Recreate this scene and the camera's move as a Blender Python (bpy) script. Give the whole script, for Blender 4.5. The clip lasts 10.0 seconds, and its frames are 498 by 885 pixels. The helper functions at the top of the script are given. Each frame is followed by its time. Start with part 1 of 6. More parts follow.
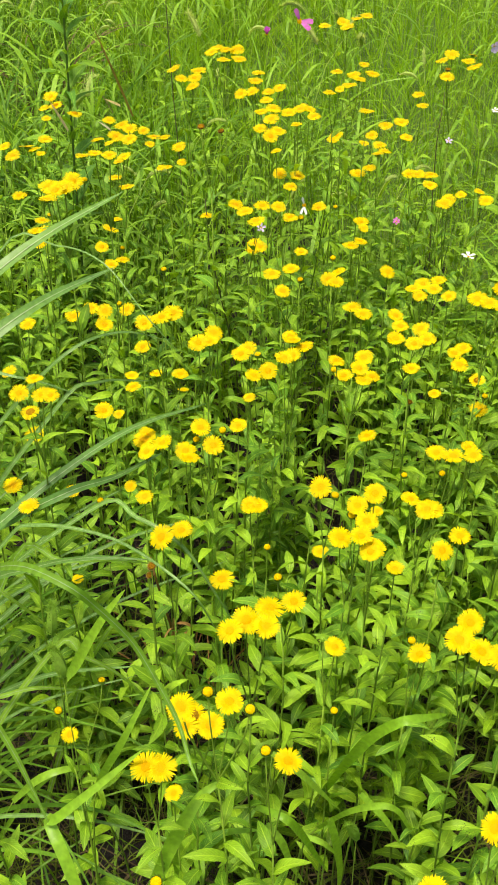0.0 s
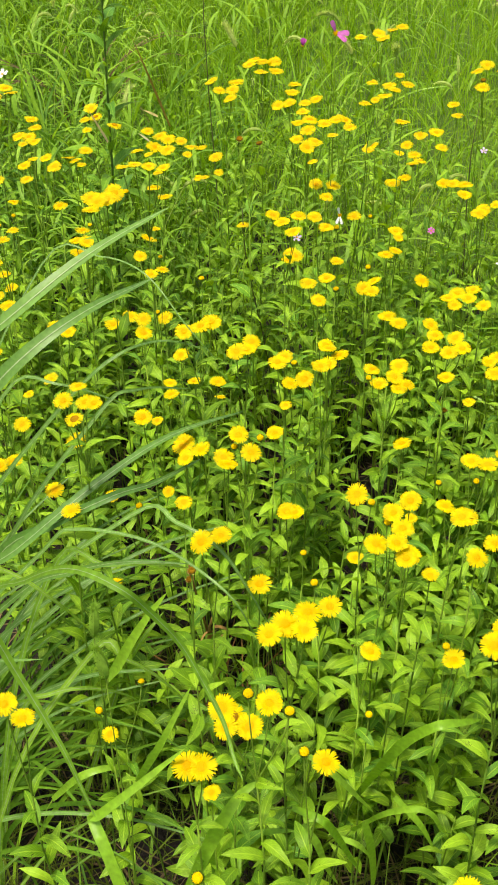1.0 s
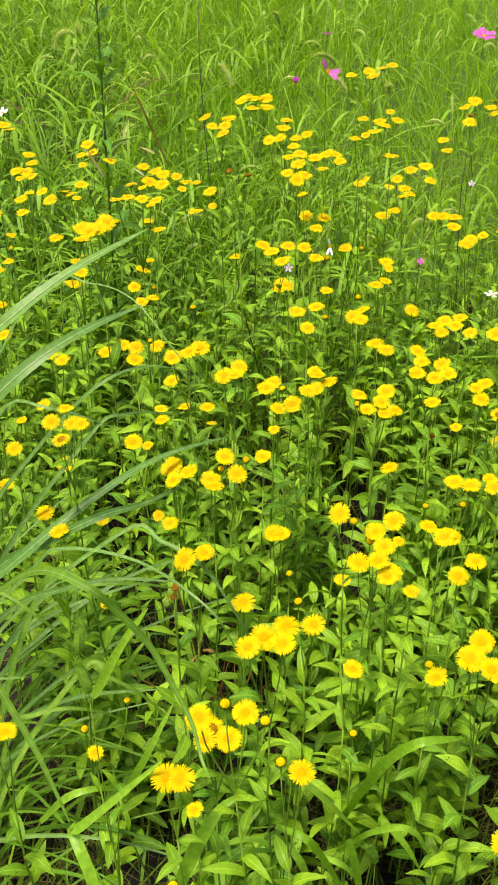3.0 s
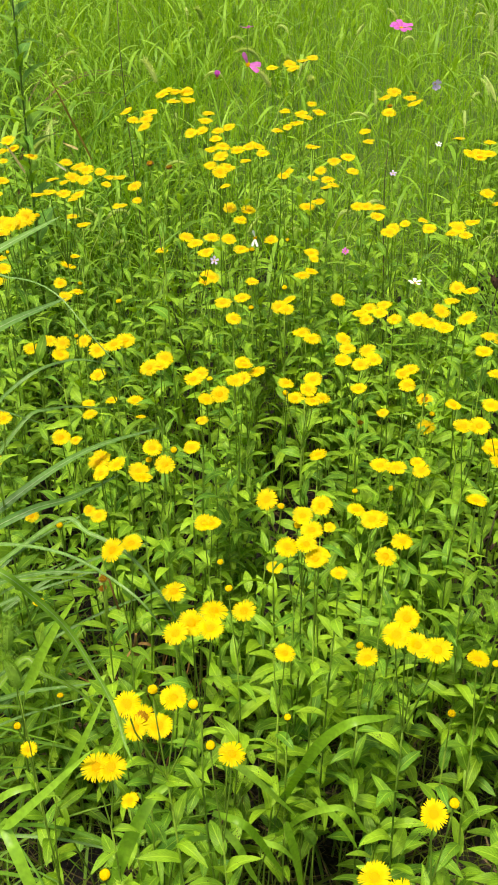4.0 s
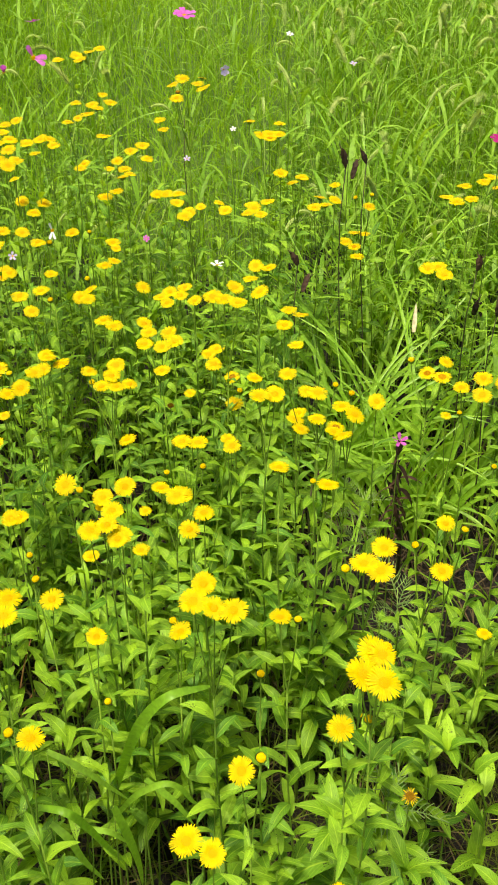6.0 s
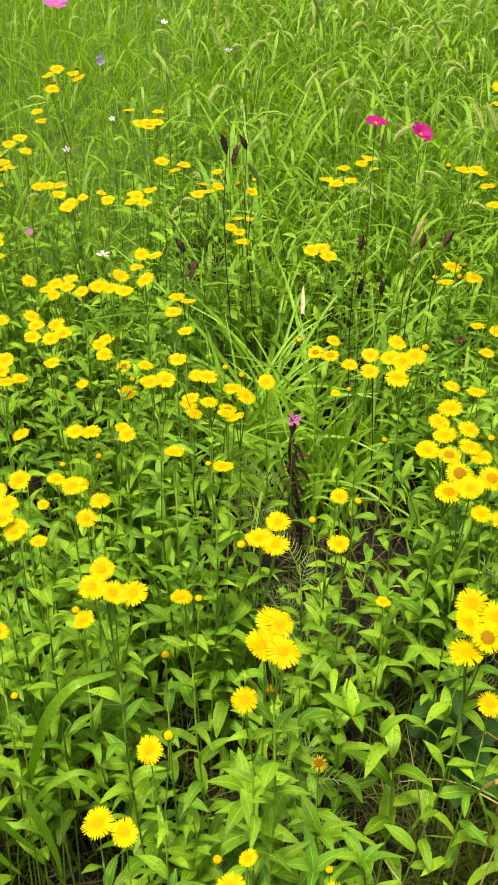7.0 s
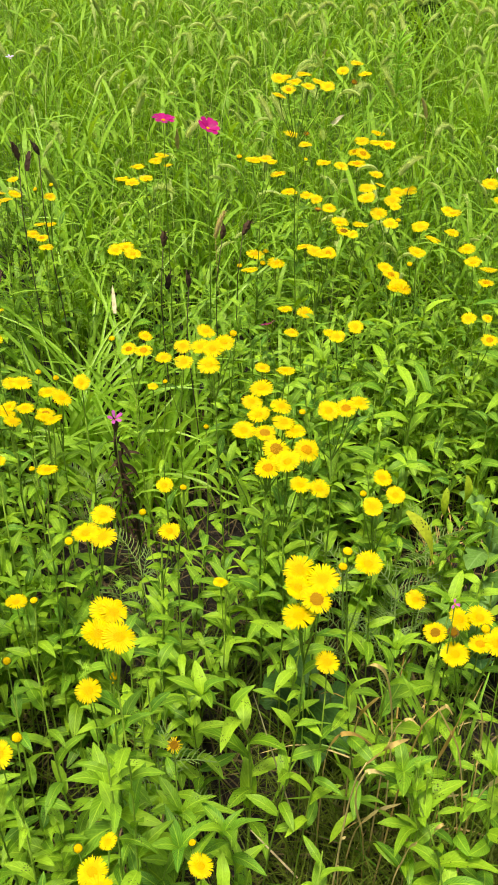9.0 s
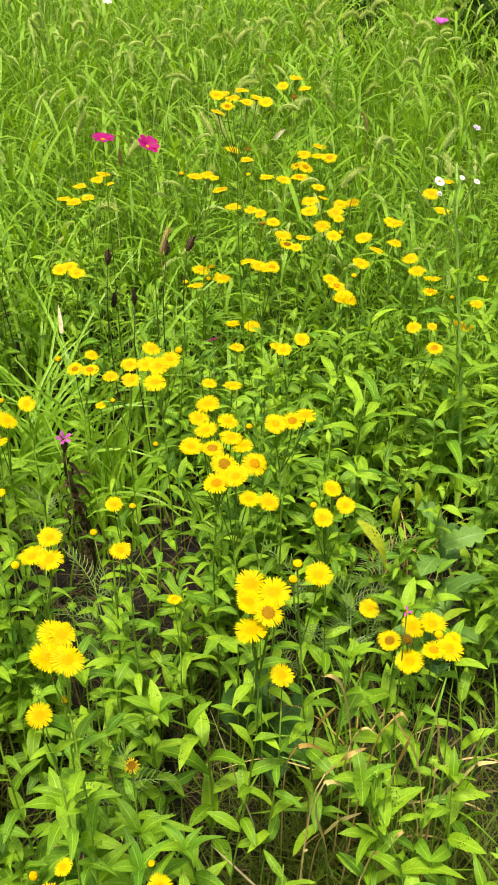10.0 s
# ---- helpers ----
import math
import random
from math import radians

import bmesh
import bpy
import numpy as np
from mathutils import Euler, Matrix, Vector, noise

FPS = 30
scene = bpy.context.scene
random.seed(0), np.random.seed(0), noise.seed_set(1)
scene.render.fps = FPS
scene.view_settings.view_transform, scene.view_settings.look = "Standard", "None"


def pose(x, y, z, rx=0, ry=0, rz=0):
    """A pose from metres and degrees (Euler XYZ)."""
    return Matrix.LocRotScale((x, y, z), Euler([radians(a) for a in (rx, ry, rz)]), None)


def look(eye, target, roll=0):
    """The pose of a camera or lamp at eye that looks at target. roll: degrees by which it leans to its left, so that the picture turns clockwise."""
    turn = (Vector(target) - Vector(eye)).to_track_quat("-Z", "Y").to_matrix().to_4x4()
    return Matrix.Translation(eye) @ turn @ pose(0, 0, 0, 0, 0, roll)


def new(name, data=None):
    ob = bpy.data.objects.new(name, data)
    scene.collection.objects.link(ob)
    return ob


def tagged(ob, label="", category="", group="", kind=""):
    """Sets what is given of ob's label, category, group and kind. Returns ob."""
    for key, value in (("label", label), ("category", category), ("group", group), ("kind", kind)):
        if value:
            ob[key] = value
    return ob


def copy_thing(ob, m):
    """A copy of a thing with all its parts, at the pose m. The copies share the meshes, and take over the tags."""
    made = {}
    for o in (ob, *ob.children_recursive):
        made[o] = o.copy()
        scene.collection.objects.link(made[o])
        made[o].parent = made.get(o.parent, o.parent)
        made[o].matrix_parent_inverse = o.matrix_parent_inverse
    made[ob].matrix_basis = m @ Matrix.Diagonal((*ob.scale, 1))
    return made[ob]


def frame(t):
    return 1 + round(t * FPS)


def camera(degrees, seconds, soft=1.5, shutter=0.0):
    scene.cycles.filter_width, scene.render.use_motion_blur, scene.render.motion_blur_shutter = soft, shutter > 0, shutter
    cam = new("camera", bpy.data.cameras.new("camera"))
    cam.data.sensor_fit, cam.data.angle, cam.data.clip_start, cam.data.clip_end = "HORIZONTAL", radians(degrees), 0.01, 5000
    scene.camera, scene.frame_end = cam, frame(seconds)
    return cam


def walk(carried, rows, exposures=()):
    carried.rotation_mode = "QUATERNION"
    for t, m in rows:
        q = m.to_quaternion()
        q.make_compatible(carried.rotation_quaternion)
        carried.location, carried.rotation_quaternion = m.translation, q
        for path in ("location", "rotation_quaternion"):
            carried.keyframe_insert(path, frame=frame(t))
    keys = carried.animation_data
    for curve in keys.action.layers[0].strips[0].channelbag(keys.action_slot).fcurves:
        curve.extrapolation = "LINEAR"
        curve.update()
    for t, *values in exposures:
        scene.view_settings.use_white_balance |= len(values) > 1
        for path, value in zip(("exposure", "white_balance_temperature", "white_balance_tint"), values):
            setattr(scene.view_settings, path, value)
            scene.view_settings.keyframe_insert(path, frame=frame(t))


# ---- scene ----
cam = camera(28.0, 10.0, 1.8)
PATH = [
    (0, (0.064, 0.032, 1.289), (0.009, 1.632, 0.09), 0.8),
    (0.5, (0.058, 0.026, 1.294), (-0.016, 1.624, 0.094), 0.5),
    (1, (0.056, 0.017, 1.303), (-0.058, 1.619, 0.112), -0.1),
    (1.5, (0.045, 0.005, 1.311), (-0.099, 1.616, 0.135), -0.0),
    (2, (0.044, -0.004, 1.314), (-0.12, 1.623, 0.163), -0.0),
    (2.2, (0.046, -0.005, 1.313), (-0.115, 1.628, 0.17), 0.0),
    (3.3, (0.093, -0.007, 1.291), (-0.013, 1.643, 0.166), -0.6),
    (3.5, (0.097, -0.008, 1.289), (0.016, 1.643, 0.163), -0.5),
    (4, (0.098, -0.014, 1.288), (0.082, 1.638, 0.161), -0.1),
    (4.5, (0.122, -0.021, 1.285), (0.153, 1.632, 0.16), -0.4),
    (5, (0.139, -0.027, 1.278), (0.23, 1.623, 0.152), -0.5),
    (5.5, (0.154, -0.027, 1.269), (0.333, 1.621, 0.151), -0.2),
    (5.7, (0.157, -0.029, 1.268), (0.37, 1.615, 0.148), -0.15),
    (6.8, (0.168, -0.046, 1.267), (0.58, 1.548, 0.132), 0.35),
    (7, (0.169, -0.05, 1.267), (0.619, 1.532, 0.129), 0.4),
    (7.5, (0.173, -0.058, 1.265), (0.72, 1.488, 0.12), 0.4),
    (8, (0.179, -0.067, 1.26), (0.791, 1.445, 0.103), 0.1),
    (8.5, (0.176, -0.079, 1.271), (0.866, 1.405, 0.122), 0.2),
    (9, (0.178, -0.084, 1.274), (0.927, 1.38, 0.137), 0.1),
    (9.5, (0.185, -0.092, 1.278), (0.976, 1.36, 0.153), -0.1),
    (10, (0.189, -0.091, 1.277), (1.017, 1.347, 0.162), -0.4),
]
EXPOSURES = [(0, 1.02, 7350, 13), (10, 1.02, 7350, 13)]
walk(cam, [(t, look(eye, target, roll)) for t, eye, target, roll in PATH], EXPOSURES)

# ---------------------------------------------------------------- light
world = bpy.data.worlds.new("overcast_sky")
scene.world = world
world.use_nodes = True
wn = world.node_tree
sky = wn.nodes.new("ShaderNodeTexSky")
sky.sky_type = "NISHITA"
sky.sun_disc = False
sky.sun_elevation = radians(74)
sky.sun_rotation = radians(-129)
sky.air_density = 1.0
sky.dust_density = 4.0
wn.links.new(sky.outputs[0], wn.nodes["Background"].inputs[0])
wn.nodes["Background"].inputs[1].default_value = 0.108

sun_data = bpy.data.lights.new("sun", "SUN")
sun_data.energy = 2.6
sun_data.angle = radians(12)
sun_data.color = (1.0, 0.965, 0.9)
sun = new("sun", sun_data)
sun.matrix_world = look((-1.5, -1.2, 6.4), (0, 0, 0))


# ---------------------------------------------------------------- materials
def plant_mat(name, dark, light, by="object", trans=0.3, rough=0.5, glow=None, spots=0.0, grain=60.0, gloss=0.28):
    """Leaf-like surface: two tones mixed at random per object or per loose piece, mottled, partly see-through to light."""
    m = bpy.data.materials.new(name)
    m.use_nodes = True
    nt = m.node_tree
    nt.nodes.clear()
    out = nt.nodes.new("ShaderNodeOutputMaterial")
    bsdf = nt.nodes.new("ShaderNodeBsdfPrincipled")
    thin = nt.nodes.new("ShaderNodeBsdfTranslucent")
    both = nt.nodes.new("ShaderNodeMixShader")
    both.inputs[0].default_value = trans
    nt.links.new(bsdf.outputs[0], both.inputs[1])
    nt.links.new(thin.outputs[0], both.inputs[2])
    nt.links.new(both.outputs[0], out.inputs[0])
    bsdf.inputs["Roughness"].default_value = rough
    bsdf.inputs["Specular IOR Level"].default_value = gloss
    if by == "object":
        rnd = nt.nodes.new("ShaderNodeObjectInfo").outputs["Random"]
    else:
        rnd = nt.nodes.new("ShaderNodeNewGeometry").outputs["Random Per Island"]
    geo = nt.nodes.new("ShaderNodeNewGeometry")
    coarse = nt.nodes.new("ShaderNodeTexNoise")
    coarse.inputs["Scale"].default_value = grain * 0.12
    coarse.inputs["Detail"].default_value = 2
    fine = nt.nodes.new("ShaderNodeTexNoise")
    fine.inputs["Scale"].default_value = grain * 3
    for n in (coarse, fine):
        nt.links.new(geo.outputs["Position"], n.inputs["Vector"])
    mean = nt.nodes.new("ShaderNodeMath")
    mean.operation = "MULTIPLY_ADD"
    nt.links.new(coarse.outputs[0], mean.inputs[0])
    mean.inputs[1].default_value = 0.9
    half = nt.nodes.new("ShaderNodeMath")
    half.operation = "MULTIPLY_ADD"
    nt.links.new(rnd, half.inputs[0])
    half.inputs[1].default_value = 0.8
    half.inputs[2].default_value = -0.4
    nt.links.new(half.outputs[0], mean.inputs[2])
    tone = nt.nodes.new("ShaderNodeMix")
    tone.data_type = "RGBA"
    tone.inputs[6].default_value = (*dark, 1)
    tone.inputs[7].default_value = (*light, 1)
    nt.links.new(mean.outputs[0], tone.inputs[0])
    colour = tone.outputs[2]
    mott = nt.nodes.new("ShaderNodeMix")
    mott.data_type = "RGBA"
    mott.blend_type = "MULTIPLY"
    mott.inputs[0].default_value = 0.55
    grey = nt.nodes.new("ShaderNodeMapRange")
    grey.inputs[1].default_value, grey.inputs[2].default_value = 0.3, 0.7
    grey.inputs[3].default_value, grey.inputs[4].default_value = 0.65, 1.25
    nt.links.new(fine.outputs[0], grey.inputs[0])
    nt.links.new(colour, mott.inputs[6])
    nt.links.new(grey.outputs[0], mott.inputs[7])
    colour = mott.outputs[2]
    co = nt.nodes.new("ShaderNodeTexCoord")
    if spots:
        move = nt.nodes.new("ShaderNodeVectorMath")
        move.operation = "ADD"
        nt.links.new(co.outputs["Object"], move.inputs[0])
        big = nt.nodes.new("ShaderNodeMath")
        big.operation = "MULTIPLY"
        big.inputs[1].default_value = 37.0
        nt.links.new(rnd, big.inputs[0])
        nt.links.new(big.outputs[0], move.inputs[1])
        cell = nt.nodes.new("ShaderNodeTexVoronoi")
        cell.inputs["Scale"].default_value = 19.0
        nt.links.new(move.outputs[0], cell.inputs["Vector"])
        patch = nt.nodes.new("ShaderNodeTexNoise")
        patch.inputs["Scale"].default_value = 3.0
        nt.links.new(move.outputs[0], patch.inputs["Vector"])
        size = nt.nodes.new("ShaderNodeMapRange")
        size.inputs[1].default_value, size.inputs[2].default_value = 0.46, 0.70
        size.inputs[3].default_value, size.inputs[4].default_value = 0.0, 0.34
        nt.links.new(patch.outputs[0], size.inputs[0])
        less = nt.nodes.new("ShaderNodeMath")
        less.operation = "LESS_THAN"
        nt.links.new(cell.outputs["Distance"], less.inputs[0])
        nt.links.new(size.outputs[0], less.inputs[1])
        amount = nt.nodes.new("ShaderNodeMath")
        amount.operation = "MULTIPLY"
        amount.inputs[1].default_value = spots
        nt.links.new(less.outputs[0], amount.inputs[0])
        brown = nt.nodes.new("ShaderNodeMix")
        brown.data_type = "RGBA"
        nt.links.new(amount.outputs[0], brown.inputs[0])
        nt.links.new(colour, brown.inputs[6])
        brown.inputs[7].default_value = (0.035, 0.03, 0.01, 1)
        colour = brown.outputs[2]
    nt.links.new(colour, bsdf.inputs["Base Color"])
    lit = nt.nodes.new("ShaderNodeMix")
    lit.data_type = "RGBA"
    lit.blend_type = "MULTIPLY"
    lit.inputs[0].default_value = 1.0
    nt.links.new(colour, lit.inputs[6])
    lit.inputs[7].default_value = (*(glow or (1.5, 1.35, 0.6)), 1)
    nt.links.new(lit.outputs[2], thin.inputs["Color"])
    bump = nt.nodes.new("ShaderNodeBump")
    bump.inputs["Strength"].default_value = 0.25
    bump.inputs["Distance"].default_value = 0.002
    nt.links.new(fine.outputs[0], bump.inputs["Height"])
    nt.links.new(bump.outputs[0], bsdf.inputs["Normal"])
    return m


def leaf_mat(name, dark, light, by="object", trans=0.3, spots=0.9, grain=60.0):
    """Lance-shaped leaf: pale midrib and faint side veins along the leaf's own length, dark spots, two tones at random."""
    m = bpy.data.materials.new(name)
    m.use_nodes = True
    nt = m.node_tree
    nt.nodes.clear()
    node = nt.nodes.new

    def math_node(op, a, b=0.0, c=0.0):
        q = node("ShaderNodeMath")
        q.operation = op
        for i, v in enumerate((a, b, c)):
            if isinstance(v, (int, float)):
                q.inputs[i].default_value = v
            else:
                nt.links.new(v, q.inputs[i])
        return q.outputs[0]

    def ranged(value, a, b, c, d):
        q = node("ShaderNodeMapRange")
        nt.links.new(value, q.inputs[0])
        for i, v in enumerate((a, b, c, d)):
            q.inputs[i + 1].default_value = v
        return q.outputs[0]

    def mixed(amount, a, b, blend="MIX"):
        q = node("ShaderNodeMix")
        q.data_type, q.blend_type = "RGBA", blend
        for i, v in ((0, amount), (6, a), (7, b)):
            if isinstance(v, float):
                q.inputs[i].default_value = v
            elif isinstance(v, tuple):
                q.inputs[i].default_value = (*v, 1)
            else:
                nt.links.new(v, q.inputs[i])
        return q.outputs[2]

    def noise_at(scale, detail=2.0):
        q = node("ShaderNodeTexNoise")
        q.inputs["Scale"].default_value, q.inputs["Detail"].default_value = scale, detail
        nt.links.new(geo.outputs["Position"], q.inputs["Vector"])
        return q.outputs[0]

    geo = node("ShaderNodeNewGeometry")
    rnd = node("ShaderNodeObjectInfo").outputs["Random"] if by == "object" else geo.outputs["Random Per Island"]
    uv = node("ShaderNodeSeparateXYZ")
    nt.links.new(node("ShaderNodeTexCoord").outputs["UV"], uv.inputs[0])
    across = math_node("ABSOLUTE", math_node("MULTIPLY_ADD", uv.outputs[0], 2.0, -1.0))
    along = uv.outputs[1]
    coarse, fine = noise_at(grain * 0.12), noise_at(grain * 4, 3.0)
    tone = math_node("MULTIPLY_ADD", coarse, 0.8, math_node("MULTIPLY_ADD", rnd, 0.9, -0.40))
    colour = mixed(tone, dark, light)
    other = math_node("FRACT", math_node("MULTIPLY", rnd, 17.3))
    colour = mixed(ranged(other, 0.62, 0.95, 0.0, 0.65), colour, tuple(c * k for c, k in zip(dark, (0.62, 0.92, 2.2))))
    colour = mixed(0.45, colour, ranged(fine, 0.3, 0.7, 0.7, 1.25), "MULTIPLY")
    wave = math_node("SINE", math_node("MULTIPLY", math_node("MULTIPLY_ADD", across, -0.30, along), 58.0))
    vein = ranged(wave, 0.55, 1.0, 0.0, 1.0)
    rib = ranged(across, 0.03, 0.10, 1.0, 0.0)
    pale = tuple(min(1.0, c * k) for c, k in zip(light, (1.45, 1.25, 2.2)))
    colour = mixed(math_node("MAXIMUM", math_node("MULTIPLY", vein, 0.22), math_node("MULTIPLY", rib, 0.6)), colour, pale)
    place = node("ShaderNodeCombineXYZ")
    nt.links.new(math_node("MULTIPLY_ADD", uv.outputs[0], 0.27, math_node("MULTIPLY", rnd, 37.0)), place.inputs[0])
    nt.links.new(along, place.inputs[1])
    nt.links.new(math_node("MULTIPLY", rnd, 91.0), place.inputs[2])
    cell = node("ShaderNodeTexVoronoi")
    cell.inputs["Scale"].default_value = 24.0
    nt.links.new(place.outputs[0], cell.inputs["Vector"])
    patch = node("ShaderNodeTexNoise")
    patch.inputs["Scale"].default_value = 3.0
    nt.links.new(place.outputs[0], patch.inputs["Vector"])
    spot = math_node("MULTIPLY", math_node("LESS_THAN", cell.outputs["Distance"], ranged(patch.outputs[0], 0.46, 0.68, 0.0, 0.34)), spots)
    colour = mixed(spot, colour, (0.035, 0.03, 0.01))
    bsdf, thin, both, out = node("ShaderNodeBsdfPrincipled"), node("ShaderNodeBsdfTranslucent"), node("ShaderNodeMixShader"), node("ShaderNodeOutputMaterial")
    bsdf.inputs["Roughness"].default_value = 0.48
    bsdf.inputs["Specular IOR Level"].default_value = 0.25
    both.inputs[0].default_value = trans
    nt.links.new(colour, bsdf.inputs["Base Color"])
    nt.links.new(mixed(1.0, colour, (1.5, 1.35, 0.6), "MULTIPLY"), thin.inputs["Color"])
    bump = node("ShaderNodeBump")
    bump.inputs["Strength"].default_value, bump.inputs["Distance"].default_value = 0.5, 0.0015
    nt.links.new(math_node("MULTIPLY_ADD", vein, -0.5, fine), bump.inputs["Height"])
    nt.links.new(bump.outputs[0], bsdf.inputs["Normal"])
    nt.links.new(bsdf.outputs[0], both.inputs[1])
    nt.links.new(thin.outputs[0], both.inputs[2])
    nt.links.new(both.outputs[0], out.inputs[0])
    return m


def ray_mat(name, inner, outer, near, far):
    """Yellow flower surface, deeper in colour towards the middle of the head."""
    m = plant_mat(name, tuple(0.93 * c for c in outer), outer, trans=0.35, rough=0.6, glow=(1.05, 1.0, 0.6), gloss=0.12)
    nt = m.node_tree
    bsdf = next(n for n in nt.nodes if n.type == "BSDF_PRINCIPLED")
    thin = next(n for n in nt.nodes if n.type == "BSDF_TRANSLUCENT")
    flat = nt.nodes.new("ShaderNodeVectorMath")
    flat.operation = "MULTIPLY"
    flat.inputs[1].default_value = (1, 1, 0)
    nt.links.new(nt.nodes.new("ShaderNodeTexCoord").outputs["Object"], flat.inputs[0])
    size = nt.nodes.new("ShaderNodeVectorMath")
    size.operation = "LENGTH"
    nt.links.new(flat.outputs[0], size.inputs[0])
    ramp = nt.nodes.new("ShaderNodeMapRange")
    ramp.inputs[1].default_value, ramp.inputs[2].default_value = near, far
    nt.links.new(size.outputs["Value"], ramp.inputs[0])
    mix = nt.nodes.new("ShaderNodeMix")
    mix.data_type = "RGBA"
    nt.links.new(ramp.outputs[0], mix.inputs[0])
    mix.inputs[6].default_value = (*inner, 1)
    nt.links.new(bsdf.inputs["Base Color"].links[0].from_socket, mix.inputs[7])
    nt.links.new(mix.outputs[2], bsdf.inputs["Base Color"])
    nt.links.new(mix.outputs[2], thin.inputs["Color"])
    return m


LEAF = leaf_mat("inula_leaf", (0.105, 0.255, 0.009), (0.295, 0.515, 0.024))
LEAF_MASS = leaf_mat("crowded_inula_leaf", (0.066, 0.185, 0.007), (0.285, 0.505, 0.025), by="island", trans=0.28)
STEM = plant_mat("green_stem", (0.09, 0.18, 0.016), (0.22, 0.36, 0.035), trans=0.12, rough=0.6, gloss=0.15)
PETAL = ray_mat("yellow_petal", (0.70, 0.465, 0.003), (0.725, 0.59, 0.005), 0.30, 0.64)
DISC = ray_mat("orange_yellow_disc", (0.69, 0.40, 0.002), (0.72, 0.46, 0.003), 0.15, 0.40)
BUD = plant_mat("yellow_bud", (0.60, 0.41, 0.004), (0.70, 0.53, 0.006), trans=0.1, rough=0.8, grain=900, gloss=0.1)
OLD_DISC = plant_mat("brown_disc", (0.24, 0.13, 0.006), (0.44, 0.25, 0.010), trans=0.05, rough=0.85, grain=900, gloss=0.1)
OCHRE_DISC = plant_mat("ochre_disc", (0.42, 0.22, 0.004), (0.60, 0.34, 0.006), trans=0.1, rough=0.85, grain=900, gloss=0.1)
BRACT = plant_mat("yellow_green_bract", (0.22, 0.42, 0.03), (0.34, 0.53, 0.05), trans=0.25)
CUP = plant_mat("green_bract", (0.10, 0.20, 0.02), (0.2, 0.36, 0.04), trans=0.1)
WITHER = plant_mat("withered_brown", (0.18, 0.09, 0.025), (0.40, 0.24, 0.07), trans=0.15, rough=0.85)
UNDER = plant_mat("undergrowth_leaf", (0.06, 0.165, 0.007), (0.215, 0.405, 0.02), by="island", trans=0.25)
GRASS = plant_mat("meadow_grass", (0.13, 0.29, 0.012), (0.26, 0.44, 0.025), by="island", trans=0.35, gloss=0.12)
FEATHER = plant_mat("feathery_foliage", (0.135, 0.30, 0.008), (0.22, 0.405, 0.016), by="island", trans=0.35, gloss=0.12)
FOXLEAF = plant_mat("foxtail_leaf", (0.135, 0.30, 0.018), (0.26, 0.455, 0.038), by="island", trans=0.35, gloss=0.2)
REED = plant_mat("reed_blade", (0.085, 0.21, 0.035), (0.155, 0.31, 0.055), trans=0.25, rough=0.45, gloss=0.35)
RIB = plant_mat("pale_midrib", (0.24, 0.36, 0.15), (0.33, 0.44, 0.21), trans=0.15)
BROAD = plant_mat("broad_grass_blade", (0.19, 0.40, 0.022), (0.30, 0.53, 0.05), trans=0.38, rough=0.4, gloss=0.35)
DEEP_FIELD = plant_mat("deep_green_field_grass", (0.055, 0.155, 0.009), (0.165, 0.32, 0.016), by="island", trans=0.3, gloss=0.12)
LONG = plant_mat("long_grass_blade", (0.13, 0.29, 0.025), (0.23, 0.42, 0.04), trans=0.42, rough=0.5, gloss=0.18)
DEEP = plant_mat("deep_green_grass", (0.055, 0.155, 0.012), (0.14, 0.30, 0.02), trans=0.3, rough=0.5, gloss=0.12)
# Wiry grass tone kept dark and brownish: shade near the soil is in the colour.
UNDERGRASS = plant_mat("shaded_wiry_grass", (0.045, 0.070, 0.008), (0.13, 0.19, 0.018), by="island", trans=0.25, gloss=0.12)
DRY = plant_mat("dry_straw", (0.40, 0.26, 0.055), (0.68, 0.57, 0.24), by="object", trans=0.2, rough=0.8)
LITTER = plant_mat("plant_litter", (0.05, 0.036, 0.014), (0.20, 0.155, 0.065), by="island", trans=0.1, rough=0.85)
GREEN_SPIKE = plant_mat("green_foxtail_spike", (0.13, 0.30, 0.02), (0.26, 0.45, 0.05), trans=0.4, rough=0.7)
SPIKE = plant_mat("foxtail_spike", (0.36, 0.50, 0.13), (0.53, 0.63, 0.22), trans=0.5, rough=0.7)
PINK = plant_mat("pink_petal", (0.50, 0.08, 0.40), (0.64, 0.17, 0.52), trans=0.3, glow=(1.1, 0.8, 1.1))
MAGENTA = plant_mat("magenta_petal", (0.32, 0.002, 0.12), (0.48, 0.006, 0.19), trans=0.3, glow=(1.1, 0.8, 1.1))
WHITE = plant_mat("white_petal", (0.72, 0.74, 0.70), (0.82, 0.83, 0.80), trans=0.25, glow=(1, 1, 1))
LILAC = plant_mat("lilac_petal", (0.50, 0.40, 0.62), (0.62, 0.52, 0.72), trans=0.25, glow=(1, 1, 1))
DARKSTEM = plant_mat("dark_stem", (0.045, 0.045, 0.016), (0.11, 0.125, 0.035), trans=0.0, rough=0.7)
POD = plant_mat("dark_seed_pod", (0.016, 0.010, 0.005), (0.075, 0.038, 0.016), trans=0.0, rough=0.8)


